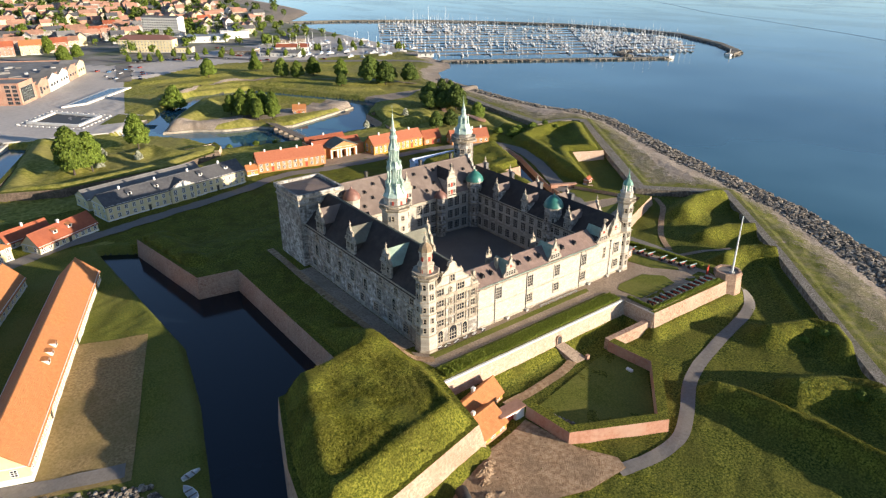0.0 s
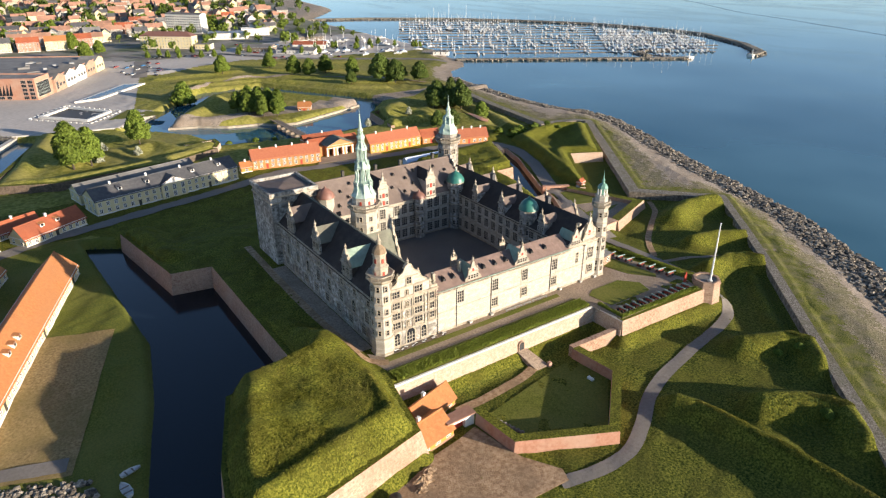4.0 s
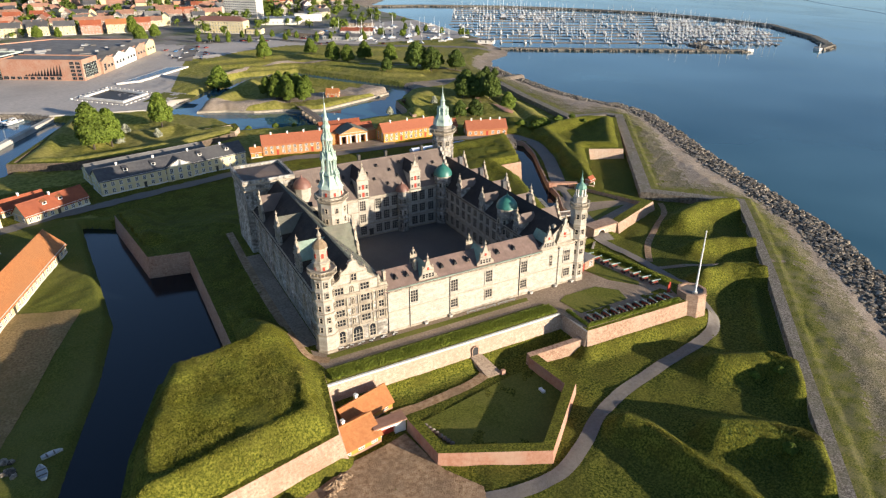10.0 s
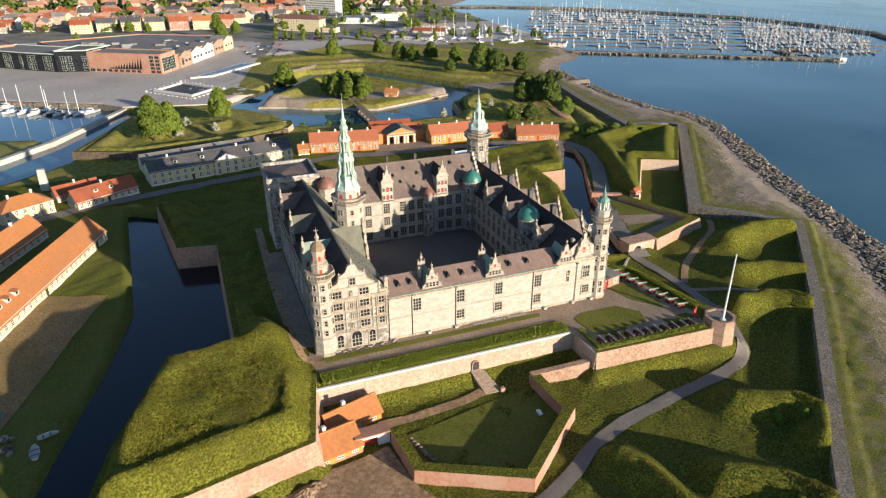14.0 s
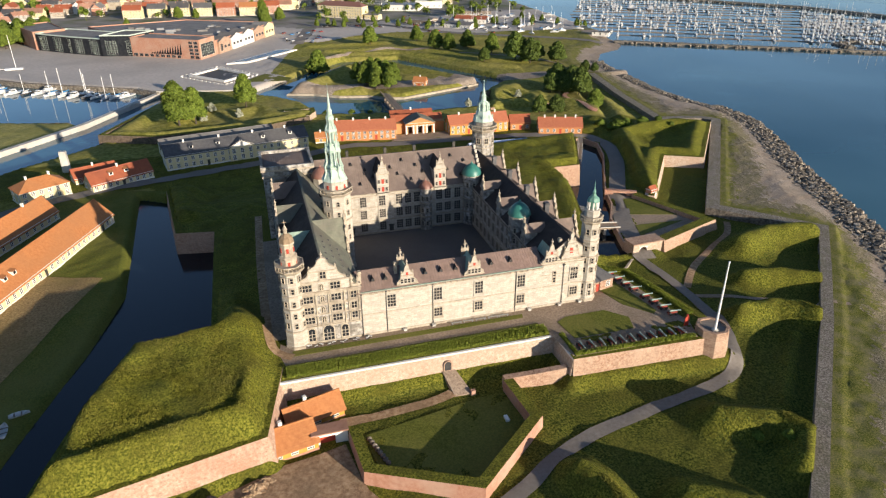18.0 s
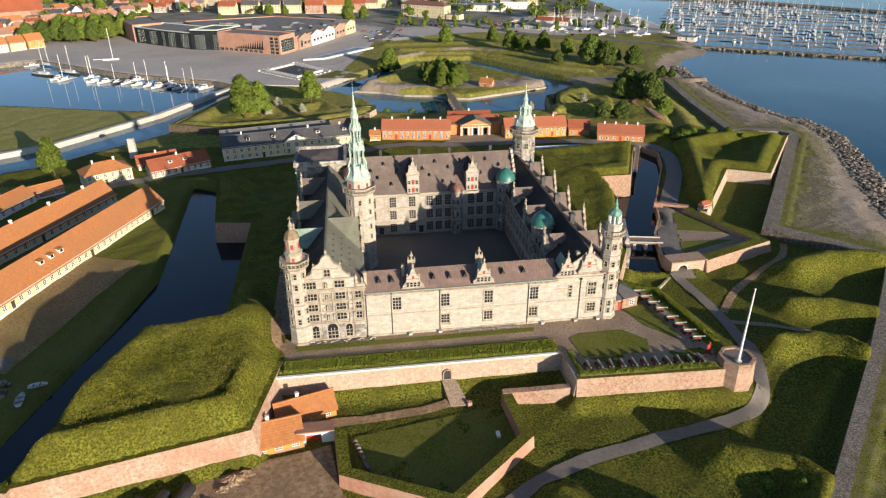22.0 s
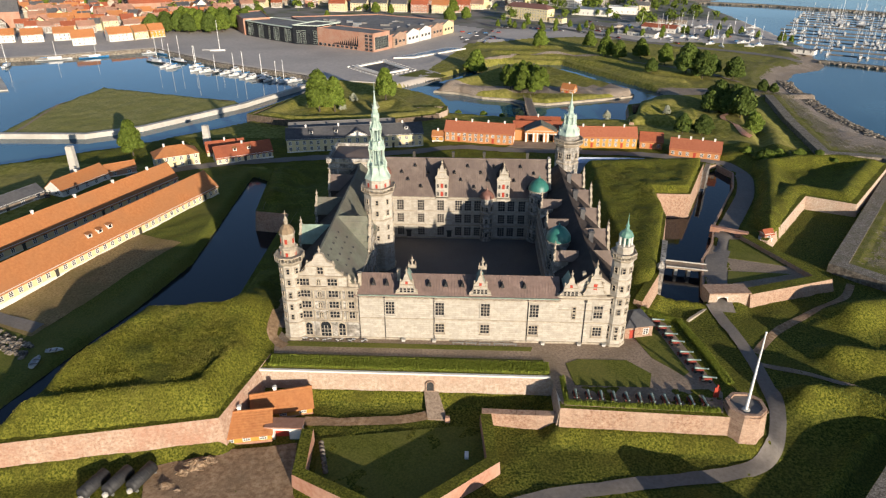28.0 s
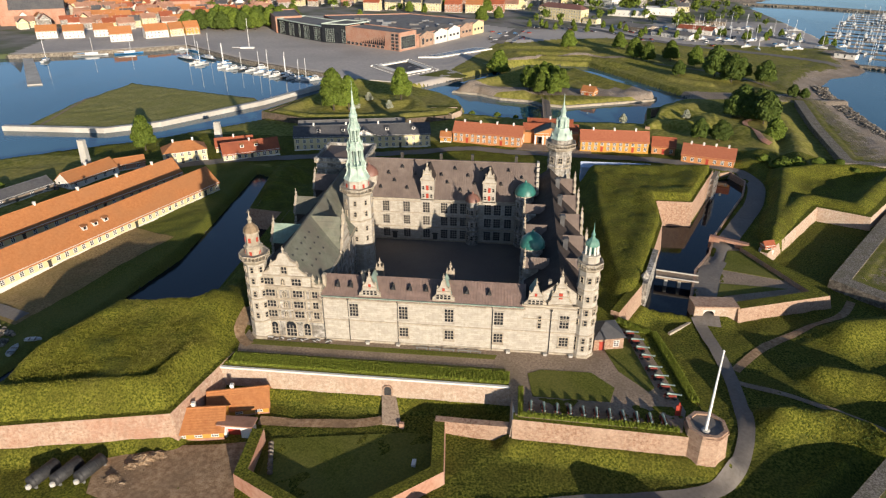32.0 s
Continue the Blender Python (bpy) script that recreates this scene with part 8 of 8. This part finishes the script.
for row in range(17):
    off = 22 + 24 * row + (10 if row > 7 else 0)
    ends = []
    for s in range(-60, 420, 4):
        p = Vector((318, 410)) + u_ * s + n_ * off
        if signed(BASIN, np.array([p.x]), np.array([p.y]))[0] > 9:
            ends.append(s)
    if len(ends) < 5:
        continue
    a, b = Vector((318, 410)) + u_ * ends[0] + n_ * off, Vector((318, 410)) + u_ * ends[-1] + n_ * off
    bd = Build()
    bd.prism([tuple(a - n_), tuple(b - n_), tuple(b + n_), tuple(a + n_)], SEA - 0.2, SEA + 0.5)
    tagged(part("pontoon", bd, WOOD, None), "long floating timber pontoon in the marina", "pontoon", group="pontoons", kind="structure")
    gap = 6.0 if row < 3 else 4.6
    s = ends[0]
    while s < ends[-1]:
        for side in (-1, 1):
            if abs(s - 150 - 4 * row) > 9 and rb.random() < (0.22 if s < 135 + 4 * row else 0.62 if row < 9 else 0.48):
                p = Vector((318, 410)) + u_ * (s + rb.uniform(-0.6, 0.6)) + n_ * (off + side * 5.4)
                if signed(BASIN, np.array([p.x]), np.array([p.y]))[0] > 4:
                    kind_ = rb.choice((YACHT, YACHT, YACHT2, YACHT2, YACHT3, MOTOR))
                    at = pose(p.x, p.y, SEA + 0.1, 0, 0, math.degrees(math.atan2(n_.y, n_.x)) + (180 if side < 0 else 0) + rb.uniform(-3, 3)) @ Matrix.Diagonal((k_ := rb.uniform(0.72, 1.05), k_, k_ * 1.15, 1))
                    if row < 3:
                        t = copy_thing(kind_, at)
                        t["group"] = "boats in the marina"
                    else:
                        for o in kind_.children:
                            base = len(far_v)
                            far_v += [tuple(at @ v.co) for v in o.data.vertices]
                            far_f += [tuple(base + i for i in pl.vertices) for pl in o.data.polygons]
                            far_m += [1 if kind_ is YACHT3 and o.name.startswith("hull") and pl.material_index == 0 else 0 for pl in o.data.polygons]
        s += gap
far_mesh = bpy.data.meshes.new("moored_boats")
far_mesh.from_pydata(far_v, [], far_f)
far_mesh.materials.append(HULL_W), far_mesh.materials.append(HULL_D)
far_mesh.polygons.foreach_set("material_index", far_m)
tagged(new("moored_boats", far_mesh), "crowded far rows of white moored sailing boats with bare masts", "boats", kind="stuff")
for x, y, a, s in ((470, 640, 60, 1.9), (486, 622, 62, 1.8), (452, 650, 58, 1.6)):
    t = copy_thing(SCHOONER, pose(x, y, SEA + 0.1, 0, 0, a) @ Matrix.Scale(s * 0.85, 4))
    t["group"] = "large ships"
# harbour boats
for k, (x, y) in enumerate(((-187, 366), (-181, 361), (-158, 352), (-150, 349), (-142, 345), (-134, 343), (-125, 337), (-117, 333), (-110, 328), (-101, 323), (-96, 321), (-90, 318), (-84, 316), (-79, 318), (-104, 332), (-130, 352), (-165, 366))):
    kind_ = (MOTOR, YACHT, YACHT, MOTOR, YACHT3)[k % 5]
    t = copy_thing(kind_, pose(x, y, SEA + 0.1, 0, 0, -125 + 12 * math.sin(k * 1.9)) @ Matrix.Scale(1.15 + 0.15 * math.sin(k), 4))
    t["group"] = "boats at the quay"
for kind_, x, y, a in ((CUTTER_W, -288, 388, 25), (CUTTER, -262, 400, 30), (SCHOONER, -203, 383, -35), (SCHOONER, -186, 386, -40), (MOTOR, -226, 420, 35), (CUTTER, -214, 420, -40)):
    t = copy_thing(kind_, pose(x, y, SEA + 0.15, 0, 0, a))
    t["group"] = "working boats"
t = copy_thing(YACHT, pose(-308, 360, SEA + 0.1, 0, 0, 100) @ Matrix.Scale(1.3, 4))
bd = Build()
bd.prism([(-332, 366), (-323, 366), (-256, 282), (-264, 278)][::-1], SEA - 0.3, SEA + 0.8)
tagged(part("jetty", bd, CONCRETE, None), "long floating concrete jetty in the harbour", "jetty", kind="structure")
# a red-hulled light ship on the plaza's dock
ls = copy_thing(SCHOONER, pose(-168, 420, SEA + 1.0, 0, 0, 5) @ Matrix.Scale(1.3, 4))
for o in ls.children:
    if o.name.startswith("hull"):
        o.data = o.data.copy()
        o.data.materials[0] = HULL_W
tagged(ls, "white and red lightship lying in its dock", "ship")
# lawn outline on the islet
lay_path("islet_path", [(-190, 186), (-197, 291), (-99, 257)], 1.6, GRAVEL, "pale gravel line round the islet lawn", lift=0.15)

# ---- culture yard and plaza ----
cy = thing("culture_house", "large brick and glass waterfront building with dark flat roofs", "building", pose(0, 0, -4.5))
blocks = [([(-90, 452), (-37, 419), (-26, 438), (-78, 472)], 14.0, BRICK2), ([(-113, 458), (-90, 453), (-74, 476), (-98, 486)], 15.5, GLASS),
          ([(-170, 506), (-138, 478), (-113, 459), (-96, 488), (-150, 530)], 13.0, GLASS), ([(-200, 560), (-172, 507), (-150, 520), (-175, 575)], 14, BRICK2),
          ([(-98, 488), (-26, 440), (25, 540), (-55, 585), (-140, 560)], 10.0, BRICK2)]
for poly, h, m_ in blocks:
    bd = Build()
    bd.prism(poly, -0.5, h, 0, top=1)
    body = part("block", bd, [m_, DARKROOF], cy)
    bd = Build()
    inner_ = offset(poly, -0.6)
    for k in range(len(poly)):
        j = (k + 1) % len(poly)
        bd.prism([poly[k], poly[j], inner_[j], inner_[k]], h, h + 0.8)
    part("parapet", bd, BRICK2 if m_ is BRICK2 else LATTICE, body)
# openings of the brick corner block
pa, pb = Vector((-90, 452)), Vector((-37, 419))
dd = (pb - pa).normalized()
an = math.degrees(math.atan2(dd.y, dd.x))
WIDE = house_window(3.2, 1.9, 3, 1, METAL)
for s in range(2):
    for z in range(5):
        p = pb - dd * (3.0 + s * 4.6)
        link_mesh("window", WIDE, cy, pose(p.x, p.y, 1.6 + z * 2.7, 0, 0, an))
for k in range(9):
    p = pa + dd * (3 + k * 5.0)
    link_mesh("window", house_window(3.8, 2.2, 3, 1, METAL) if k == 0 else WIDE, cy, pose(p.x, p.y, 1.6, 0, 0, an))
bd = Build()
for k in range(12):
    p = pa + dd * (17 + k * 2.4)
    bd.face([(p.x - 0.02, p.y - 0.08, 3.0), (p.x + 2.4 * dd.x, p.y + 2.4 * dd.y - 0.08, 3.0), (p.x + 2.4 * dd.x, p.y + 2.4 * dd.y - 0.08, 4.2 + k * 0.7)], 0)
part("glazing", bd, GLASS, cy)
pe, pf = Vector((-37, 419)), Vector((-26, 438))
d2 = (pf - pe).normalized()
an2 = math.degrees(math.atan2(d2.y, d2.x))
GLAZ = house_window(18, 9.5, 8, 5, LATTICE)
pm = (pe + pf) / 2
link_mesh("glazed_wall", GLAZ, cy, pose(pm.x, pm.y, 6.6, 0, 0, an2))
BAY = house_window(7.0, 10.5, 4, 6, LATTICE)
for poly, nn in (([(-170, 506), (-138, 478)], 5), ([(-138, 478), (-113, 459)], 4), ([(-113, 458), (-90, 453)], 3)):
    a, b = Vector(poly[0]), Vector(poly[1])
    d3 = b - a
    for k in range(nn):
        p = a + d3 * ((k + 0.5) / nn)
        link_mesh("glazed_bay", BAY, cy, pose(p.x, p.y, 6.4, 0, 0, math.degrees(math.atan2(d3.y, d3.x)) + (10 if k % 2 else -10)))
# long hall fronts along the street
pg, ph = Vector((-24, 441)), Vector((25, 538))
d4 = (ph - pg)
an4 = math.degrees(math.atan2(d4.y, d4.x))
for k in range(5):
    p = pg + d4 * ((k + 0.5) / 5)
    bd = Build()
    bd.box(-10, 10, -0.6, 8, -0.5, 9.5, 0)
    bd.gable(-10, 10, -0.6, 14, 9.5, 12.5, 1, along="y", over=0.1, wall=0)
    fr = link_mesh("hall_front", bd.mesh("hall_front", [(BRICK, WHITE, WHITE, BRICK, YELLOW)[k], DARKROOF]), cy, pose(p.x, p.y, 0, 0, 0, an4))
    for u in (-6, 0, 6):
        link_mesh("window", house_window(3.2, 5, 3, 4, METAL) if k == 0 and u < -5 else WIDE, fr, pose(u, -0.6, 4.5))
for k in range(26):
    x, y = rb.uniform(-105, 0), rb.uniform(475, 540)
    if signed(blocks[4][0], np.array([x]), np.array([y]))[0] > 4:
        bd = Build()
        s = rb.uniform(1.0, 4.5)
        bd.box(x - s, x + s, y - 1.4, y + 1.4, 10.0, 10.0 + rb.uniform(0.8, 2.2))
        part("roof_unit", bd, METAL if k % 2 else DARKROOF, cy)
# sunken dock of the museum under the plaza
bd = Build()
DOCK = [(-43, 356), (-19, 328), (-2, 348), (-24, 379)]
dk_in = offset(DOCK, -2.2)
for k in range(4):
    j = (k + 1) % 4
    bd.prism([DOCK[k], DOCK[j], dk_in[j], dk_in[k]], -4.45, -3.3, 0)
bd.face([(*p, -4.38) for p in dk_in], 1)
tagged(part("dry_dock", bd, [WHITE, GREENDOOR], None), "sunken dark dry dock edged with white parapets in the plaza", "dock")
for poly in ([(-18, 392), (-2, 394), (38, 438), (22, 442)],):
    bd = Build()
    bd.prism(poly[::1], -4.45, -3.4, 0)
    bd.prism(offset(poly, -2.5), -3.4, -3.35, 1)
    tagged(part("museum_ramp", bd, [WHITE, GLASS], None), "white sloping ramp roof of the sunken museum", "roof")
lay_patch("plaza_lawn", [(-8, 326), (22, 322), (26, 330), (8, 350)], LAWN, "clipped lawn panel on the plaza", z=-4.5, lift=0.1)
lay_path("street", [(-30, 640), (46, 612), (74, 568), (126, 575), (189, 494), (274, 430), (300, 400)], 10, ASPHALT, "grey asphalt street past the park", lift=0.2, category="road")
lay_path("park_path", [(40, 372), (95, 415), (130, 410), (200, 360), (222, 318)], 3, SAND, "pale sandy path across the park", lift=0.25)
lay_path("street", [(40, 470), (52, 520), (60, 560)], 12, ASPHALT, "wide grey street beside the halls", lift=0.2, category="road")

bn = thing("plaza_bench", "low white concrete bench block on the plaza", "bench", pose(0, 0, -400), "bench blocks round the dock")
bd = Build()
bd.box(-1.1, 1.1, -0.35, 0.35, 0, 0.5)
part("seat", bd, WHITE, bn)
ring_d = offset(DOCK, 4.5)
for k in range(4):
    a, b = Vector(ring_d[k]), Vector(ring_d[(k + 1) % 4])
    nb_ = int((b - a).length / 4)
    for i in range(nb_):
        p = a.lerp(b, (i + 0.5) / nb_)
        t = copy_thing(bn, pose(p.x, p.y, -4.5, 0, 0, math.degrees(math.atan2(b.y - a.y, b.x - a.x))))

# ---- the town ----
rtown = random.Random(8)
WALLS = (WHITE, STONE2, YELLOW, STONE2, BRICK2, TRIM)
ROOFS = (TILE_O, TILE_R, TILE_O, SLATE, DARKROOF)


def town_house(x, y, turn, L, D, floors, wall, roof, windows=True, label=None, group="town houses"):
    h = floors * 2.9 + 0.6
    p0 = (x, y)
    p1 = (x + L * math.cos(radians(turn)), y + L * math.sin(radians(turn)))
    names = {WHITE: "white", YELLOW: "cream yellow", BRICK2: "red brick", OCHRE: "ochre"}
    rn = {TILE: "orange tiled", TILE_R: "red tiled", TILE_O: "brown tiled", SLATE: "dark slate", DARKROOF: "dark flat"}
    return house("town_house", label or f"{names.get(wall, 'pale')} town house with a {rn.get(roof, 'tiled')} roof", p0, p1, D, -4.5, -4.5 + h, -4.5 + h + D * 0.45, wall, roof,
                 [1.6 + 2.9 * k for k in range(floors)] if windows else (), 3.0, (), "dark", rtown.choice((1, 2)), "brick", ends=False, group=group)


# the quay row
town_house(-299, 437, 33, 18, 13, 2, WHITE, TILE, label="white gabled house with an orange roof on the quay")
town_house(-278, 459, 42, 20, 12, 2, WHITE, TILE, label="long white and yellow house on the quay")
town_house(-262, 474, 42, 12, 12, 2, YELLOW, TILE, label="yellow fronted house on the quay")
town_house(-252, 484, 42, 13, 12, 2, OCHRE, TILE, label="ochre house at the end of the quay row")
for x, y in ((-375, 445), (-352, 450), (-330, 462)):
    town_house(x, y, 28, 17, 11, 2, rtown.choice((WHITE, YELLOW)), TILE)
for i in range(17):
    for j in range(13):
        x, y = -530 + i * 18 + rtown.uniform(-3, 3), 488 + j * 18.5 + rtown.uniform(-3, 3)
        if y < 492 + max(0, (x + 340)) * 0.62 or x > -240 or (x > -275 and y < 600):
            continue
        near_ = y < 545
        town_house(x, y, 36 + rtown.choice((0, 0, 90)) + rtown.uniform(-5, 5), rtown.uniform(12, 19), rtown.uniform(8, 11), rtown.choice((2, 2, 3)), rtown.choice(WALLS), rtown.choice((TILE, TILE_O, TILE_O, TILE_R, SLATE)), near_)
ch = thing("church", "large old brick church with a steep red roof among the houses", "church", pose(-345, 640, -4.5, 0, 0, 30))
bd = Build()
bd.box(0, 46, 0, 18, -0.5, 14)
part("nave", bd, BRICK2, ch)
bd = Build()
bd.gable(0, 46, 0, 18, 14, 27, 0, over=0.4, wall=1)
part("roof", bd, [TILE_R, BRICK2], ch)
ch2 = thing("church", "brick church tower with a steep dark spire roof", "church", pose(-455, 520, -4.5, 0, 0, 30))
bd = Build()
bd.box(0, 50, 0, 20, -0.5, 16)
bd.box(-12, 0, 3, 17, -0.5, 28)
part("nave", bd, BRICK2, ch2)
bd = Build()
bd.gable(0, 50, 0, 20, 16, 30, 0, over=0.4)
bd.hip(-12, 0, 3, 17, 28, 42, 0)
part("roof", bd, SLATE, ch2)
# blocks behind the culture house and along the street
for k in range(7):
    town_house(-130 + k * 25, 700 + 9 * math.sin(k), -8, 20, 11, 3, rtown.choice((YELLOW, BRICK2, WHITE)), rtown.choice((TILE_R, SLATE, TILE)), True)
for i in range(22):
    for j in range(5):
        x, y = -260 + i * 25 + rtown.uniform(-4, 4), 735 + j * 34 + rtown.uniform(-5, 5)
        if x < 112 or y > 800 and x < 150 or x > 215:
            town_house(x, y, rtown.choice((-8, -8, 82)) + rtown.uniform(-4, 4), rtown.uniform(14, 22), 10, rtown.choice((2, 3)), rtown.choice(WALLS), rtown.choice(ROOFS), j < 1)
# the rest of the town, far off
far = Build()
for k in range(1150):
    x, y = rtown.uniform(-900, 460), rtown.uniform(880, 1900)
    if x > 330 + (y - 880) * 0.12:
        continue
    L, D, h = rtown.uniform(10, 26), rtown.uniform(8, 12), rtown.choice((6, 6, 9, 12))
    wi, ri = rtown.choice((0, 0, 1, 2, 3)), rtown.choice((4, 4, 5, 6))
    if rtown.random() < 0.5:
        far.box(x, x + L, y, y + D, -5, -4.5 + h, wi)
        far.gable(x, x + L, y, y + D, -4.5 + h, -4.5 + h + D * 0.42, ri, wall=wi)
    else:
        far.box(x, x + D, y, y + L, -5, -4.5 + h, wi)
        far.gable(x, x + D, y, y + L, -4.5 + h, -4.5 + h + D * 0.42, ri, wall=wi, along="y")
far_me = bpy.data.meshes.new("far_houses")
far_me.from_pydata(far.v, [], far.f)
for m_ in (TRIM, YELLOW, BRICK2, STONE2, TILE_O, TILE_O, SLATE):
    far_me.materials.append(m_)
far_me.polygons.foreach_set("material_index", far.m)
tagged(new("far_houses", far_me), "distant crowd of pale houses with red and dark roofs", "houses", kind="stuff")
big = house("apartment_block", "tall cream and white apartment slab with rows of windows", (140, 790), (172, 752), 14, -4.5, 18, 19.5, WHITE, DARKROOF, [1.8 + 2.9 * k for k in range(7)], 3.2, (), "dark", 0, category="building", win=house_window(2.2, 1.3, 3, 1))
house("brick_offices", "four-storey yellow brick building with a hipped brown roof", (80, 654), (124, 618), 14, -4.5, 8.0, 12.5, YELLOW, REDCU, (1.7, 4.8, 7.9, 10.6), 3.2, (6,), "dark", 3, hip=True, category="building")
house("flat_annex", "low yellow brick annex", (126, 616), (139, 606), 10, -4.5, 0.5, 0.9, YELLOW, DARKROOF, (1.8,), 3.0, (), "dark", 0, category="building")
house("sports_hall", "long pale hall with a blue-grey flat roof", (160, 686), (200, 668), 26, -4.5, 2.5, 3.5, WHITE, METAL, (2.5,), 5, (), "dark", 0, category="hall")
house("white_hall", "white flat hall beside the sports hall", (205, 700), (236, 690), 18, -4.5, 3.5, 4.2, WHITE, WHITE, (2.5,), 6, (), "dark", 0, category="hall")
house("yard_shed", "white low boat-yard shed with a dark roof", (184, 536), (212, 506), 16, -4.5, -0.5, 1.6, WHITE, DARKROOF, (1.7,), 4, (2,), "dark", 0, category="shed")
house("yard_shed", "dark timber shed on the boat yard", (160, 570), (182, 548), 18, -4.5, 0.0, 2.0, WOOD, DARKROOF, (1.7,), 4, (2,), "dark", 0, category="shed")
house("yard_shed", "white boat-yard workshop with a red tiled roof", (212, 560), (240, 540), 14, -4.5, -0.2, 2.4, WHITE, TILE_R, (1.7,), 4, (2,), "dark", 0, category="shed")
house("yard_shed", "long dark boat shed by the slipway", (230, 620), (270, 606), 14, -4.5, 0.0, 2.4, WOOD, DARKROOF, (1.7,), 4, (2,), "dark", 0, category="shed")
house("harbour_kiosk", "small white harbour kiosk with a flat roof", (310, 440), (322, 430), 8, -4.5, -1.6, -1.2, WHITE, DARKROOF, (1.6,), 4, (1,), "dark", 0, category="kiosk")
for i in range(7):
    for j in range(4):
        x, y = 150 + i * 26 + j * 12, 830 + j * 46 + i * 10
        town_house(x, y, 60 + rtown.uniform(-6, 6), 20, 10, 2, rtown.choice((WHITE, WHITE, YELLOW)), SLATE, False)
# parked cars and laid-up boats on the yards
def car_kind(mat, label):
    c = thing("car", label, "car", pose(0, 0, -400))
    bd = Build()
    bd.prism([(-2.1, -0.85), (2.1, -0.85), (2.1, 0.85), (-2.1, 0.85)], 0.3, 0.85, 0, grow=0.05)
    part("body", bd, mat, c)
    bd = Build()
    bd.prism([(-1.5, -0.7), (0.9, -0.7), (0.9, 0.7), (-1.5, 0.7)], 0.85, 1.42, 0, grow=0.15)
    part("cabin", bd, GLASS, c)
    for x in (-1.3, 1.3):
        for y in (-0.8, 0.8):
            bd = Build()
            bd.prism([(x - 0.3, y - 0.1), (x + 0.3, y - 0.1), (x + 0.3, y + 0.1), (x - 0.3, y + 0.1)], 0.02, 0.62)
            part("wheel", bd, DARK, c)
    return c


CARS = [car_kind(m_, l_) for m_, l_ in ((HULL_W, "small white car parked on asphalt"), (HULL_D, "small dark car parked on asphalt"), (METAL, "small silver car parked on asphalt"), (REDDOOR, "small red car parked on asphalt"), (HULL_B, "small blue car parked on asphalt"))]
for k in range(90):
    if k < 50:
        x, y = rtown.uniform(150, 300), rtown.uniform(470, 640)
    elif k < 70:
        f = rtown.random()
        x, y = 74 + 110 * f + rtown.uniform(-3, 3), 572 - 70 * f * f + rtown.uniform(-3, 3)
    else:
        x, y = rtown.uniform(30, 70), rtown.uniform(470, 560)
    t = copy_thing(rtown.choice(CARS), pose(x, y, -4.35, 0, 0, rtown.choice((30, 120, 118))))
    t["group"] = "parked cars"
for k in range(16):
    t = copy_thing(rtown.choice(CARS), pose(-133 + (k % 8) * 2.9, 84 + (k // 8) * 9 + (k % 8) * 2.4, -4.4, 0, 0, 130))
    t["group"] = "cars in the barracks yard"
for k in range(40):
    x, y = rtown.uniform(215, 335), rtown.uniform(450, 600)
    t = copy_thing(rtown.choice((YACHT, YACHT2, MOTOR)), pose(x, y, -3.6, 0, 0, rtown.uniform(0, 360)))
    t["group"] = "boats laid up ashore"
# greenery of the town
for k in range(70):
    plant(SMALL if k % 3 else OAK, rtown.uniform(-520, 40), rtown.uniform(560, 1050), rtown.uniform(0.8, 1.2), "town trees")
for x, y in ((-262, 512), (-250, 515), (-240, 520), (-228, 513), (-218, 525), (-208, 516), (-200, 535), (-235, 535), (-215, 545), (-222, 556), (-245, 545), (-196, 552), (-256, 530), (-210, 570), (-190, 580)):
    plant(OAK if x % 2 else DARKT, x, y, 1.35, "grove beside the quay")
    plant(OAK, x + 9, y + 7, 1.2, "grove beside the quay")
for k in range(34):
    plant(SMALL, 70 + k * 8 + rtown.uniform(-4, 4), 560 - k * 1.2 + rtown.uniform(-30, 45), 0.8, "street trees")
rw = random.Random(31)
for nm, mat_, lab in (("town_greenery", LEAF, "crowns of many garden and street trees among the far houses"), ("far_woods", LEAF_D, "dark green woods and gardens beyond the town")):
    bd = Build()
    for k in range(850):
        x, y = (rw.uniform(-620, 330), rw.uniform(600, 1300)) if nm == "town_greenery" else (rw.uniform(-1300, 420), rw.uniform(900, 2300))
        if signed(PLAZA, np.array([x]), np.array([y]))[0] > 0 or x > -230 and y < 690 and x < 60:
            continue
        r = rw.uniform(3.0, 6.5) * (1.0 if nm == "town_greenery" else 1.6)
        blobs = [(x + rw.uniform(-r, r) * 0.5, y + rw.uniform(-r, r) * 0.5, -4.5 + r * rw.uniform(0.9, 1.7), r * rw.uniform(0.5, 0.75), r * rw.uniform(0.5, 0.7)) for _ in range(4)]
        leaf_cloud(bd, rw, blobs, 70, 1.3 * r / 4)
        bd.lathe(x, y, [(0.4, -5), (0.3, -4.5 + r)], 5)
    tagged(raw_mesh(nm, bd, mat_), lab, "trees", kind="stuff")
for o in [o for o in scene.objects if o.parent is None and o.type == "EMPTY" and o.location.z < -300]:
    for c in o.children_recursive:
        bpy.data.objects.remove(c)
    bpy.data.objects.remove(o)
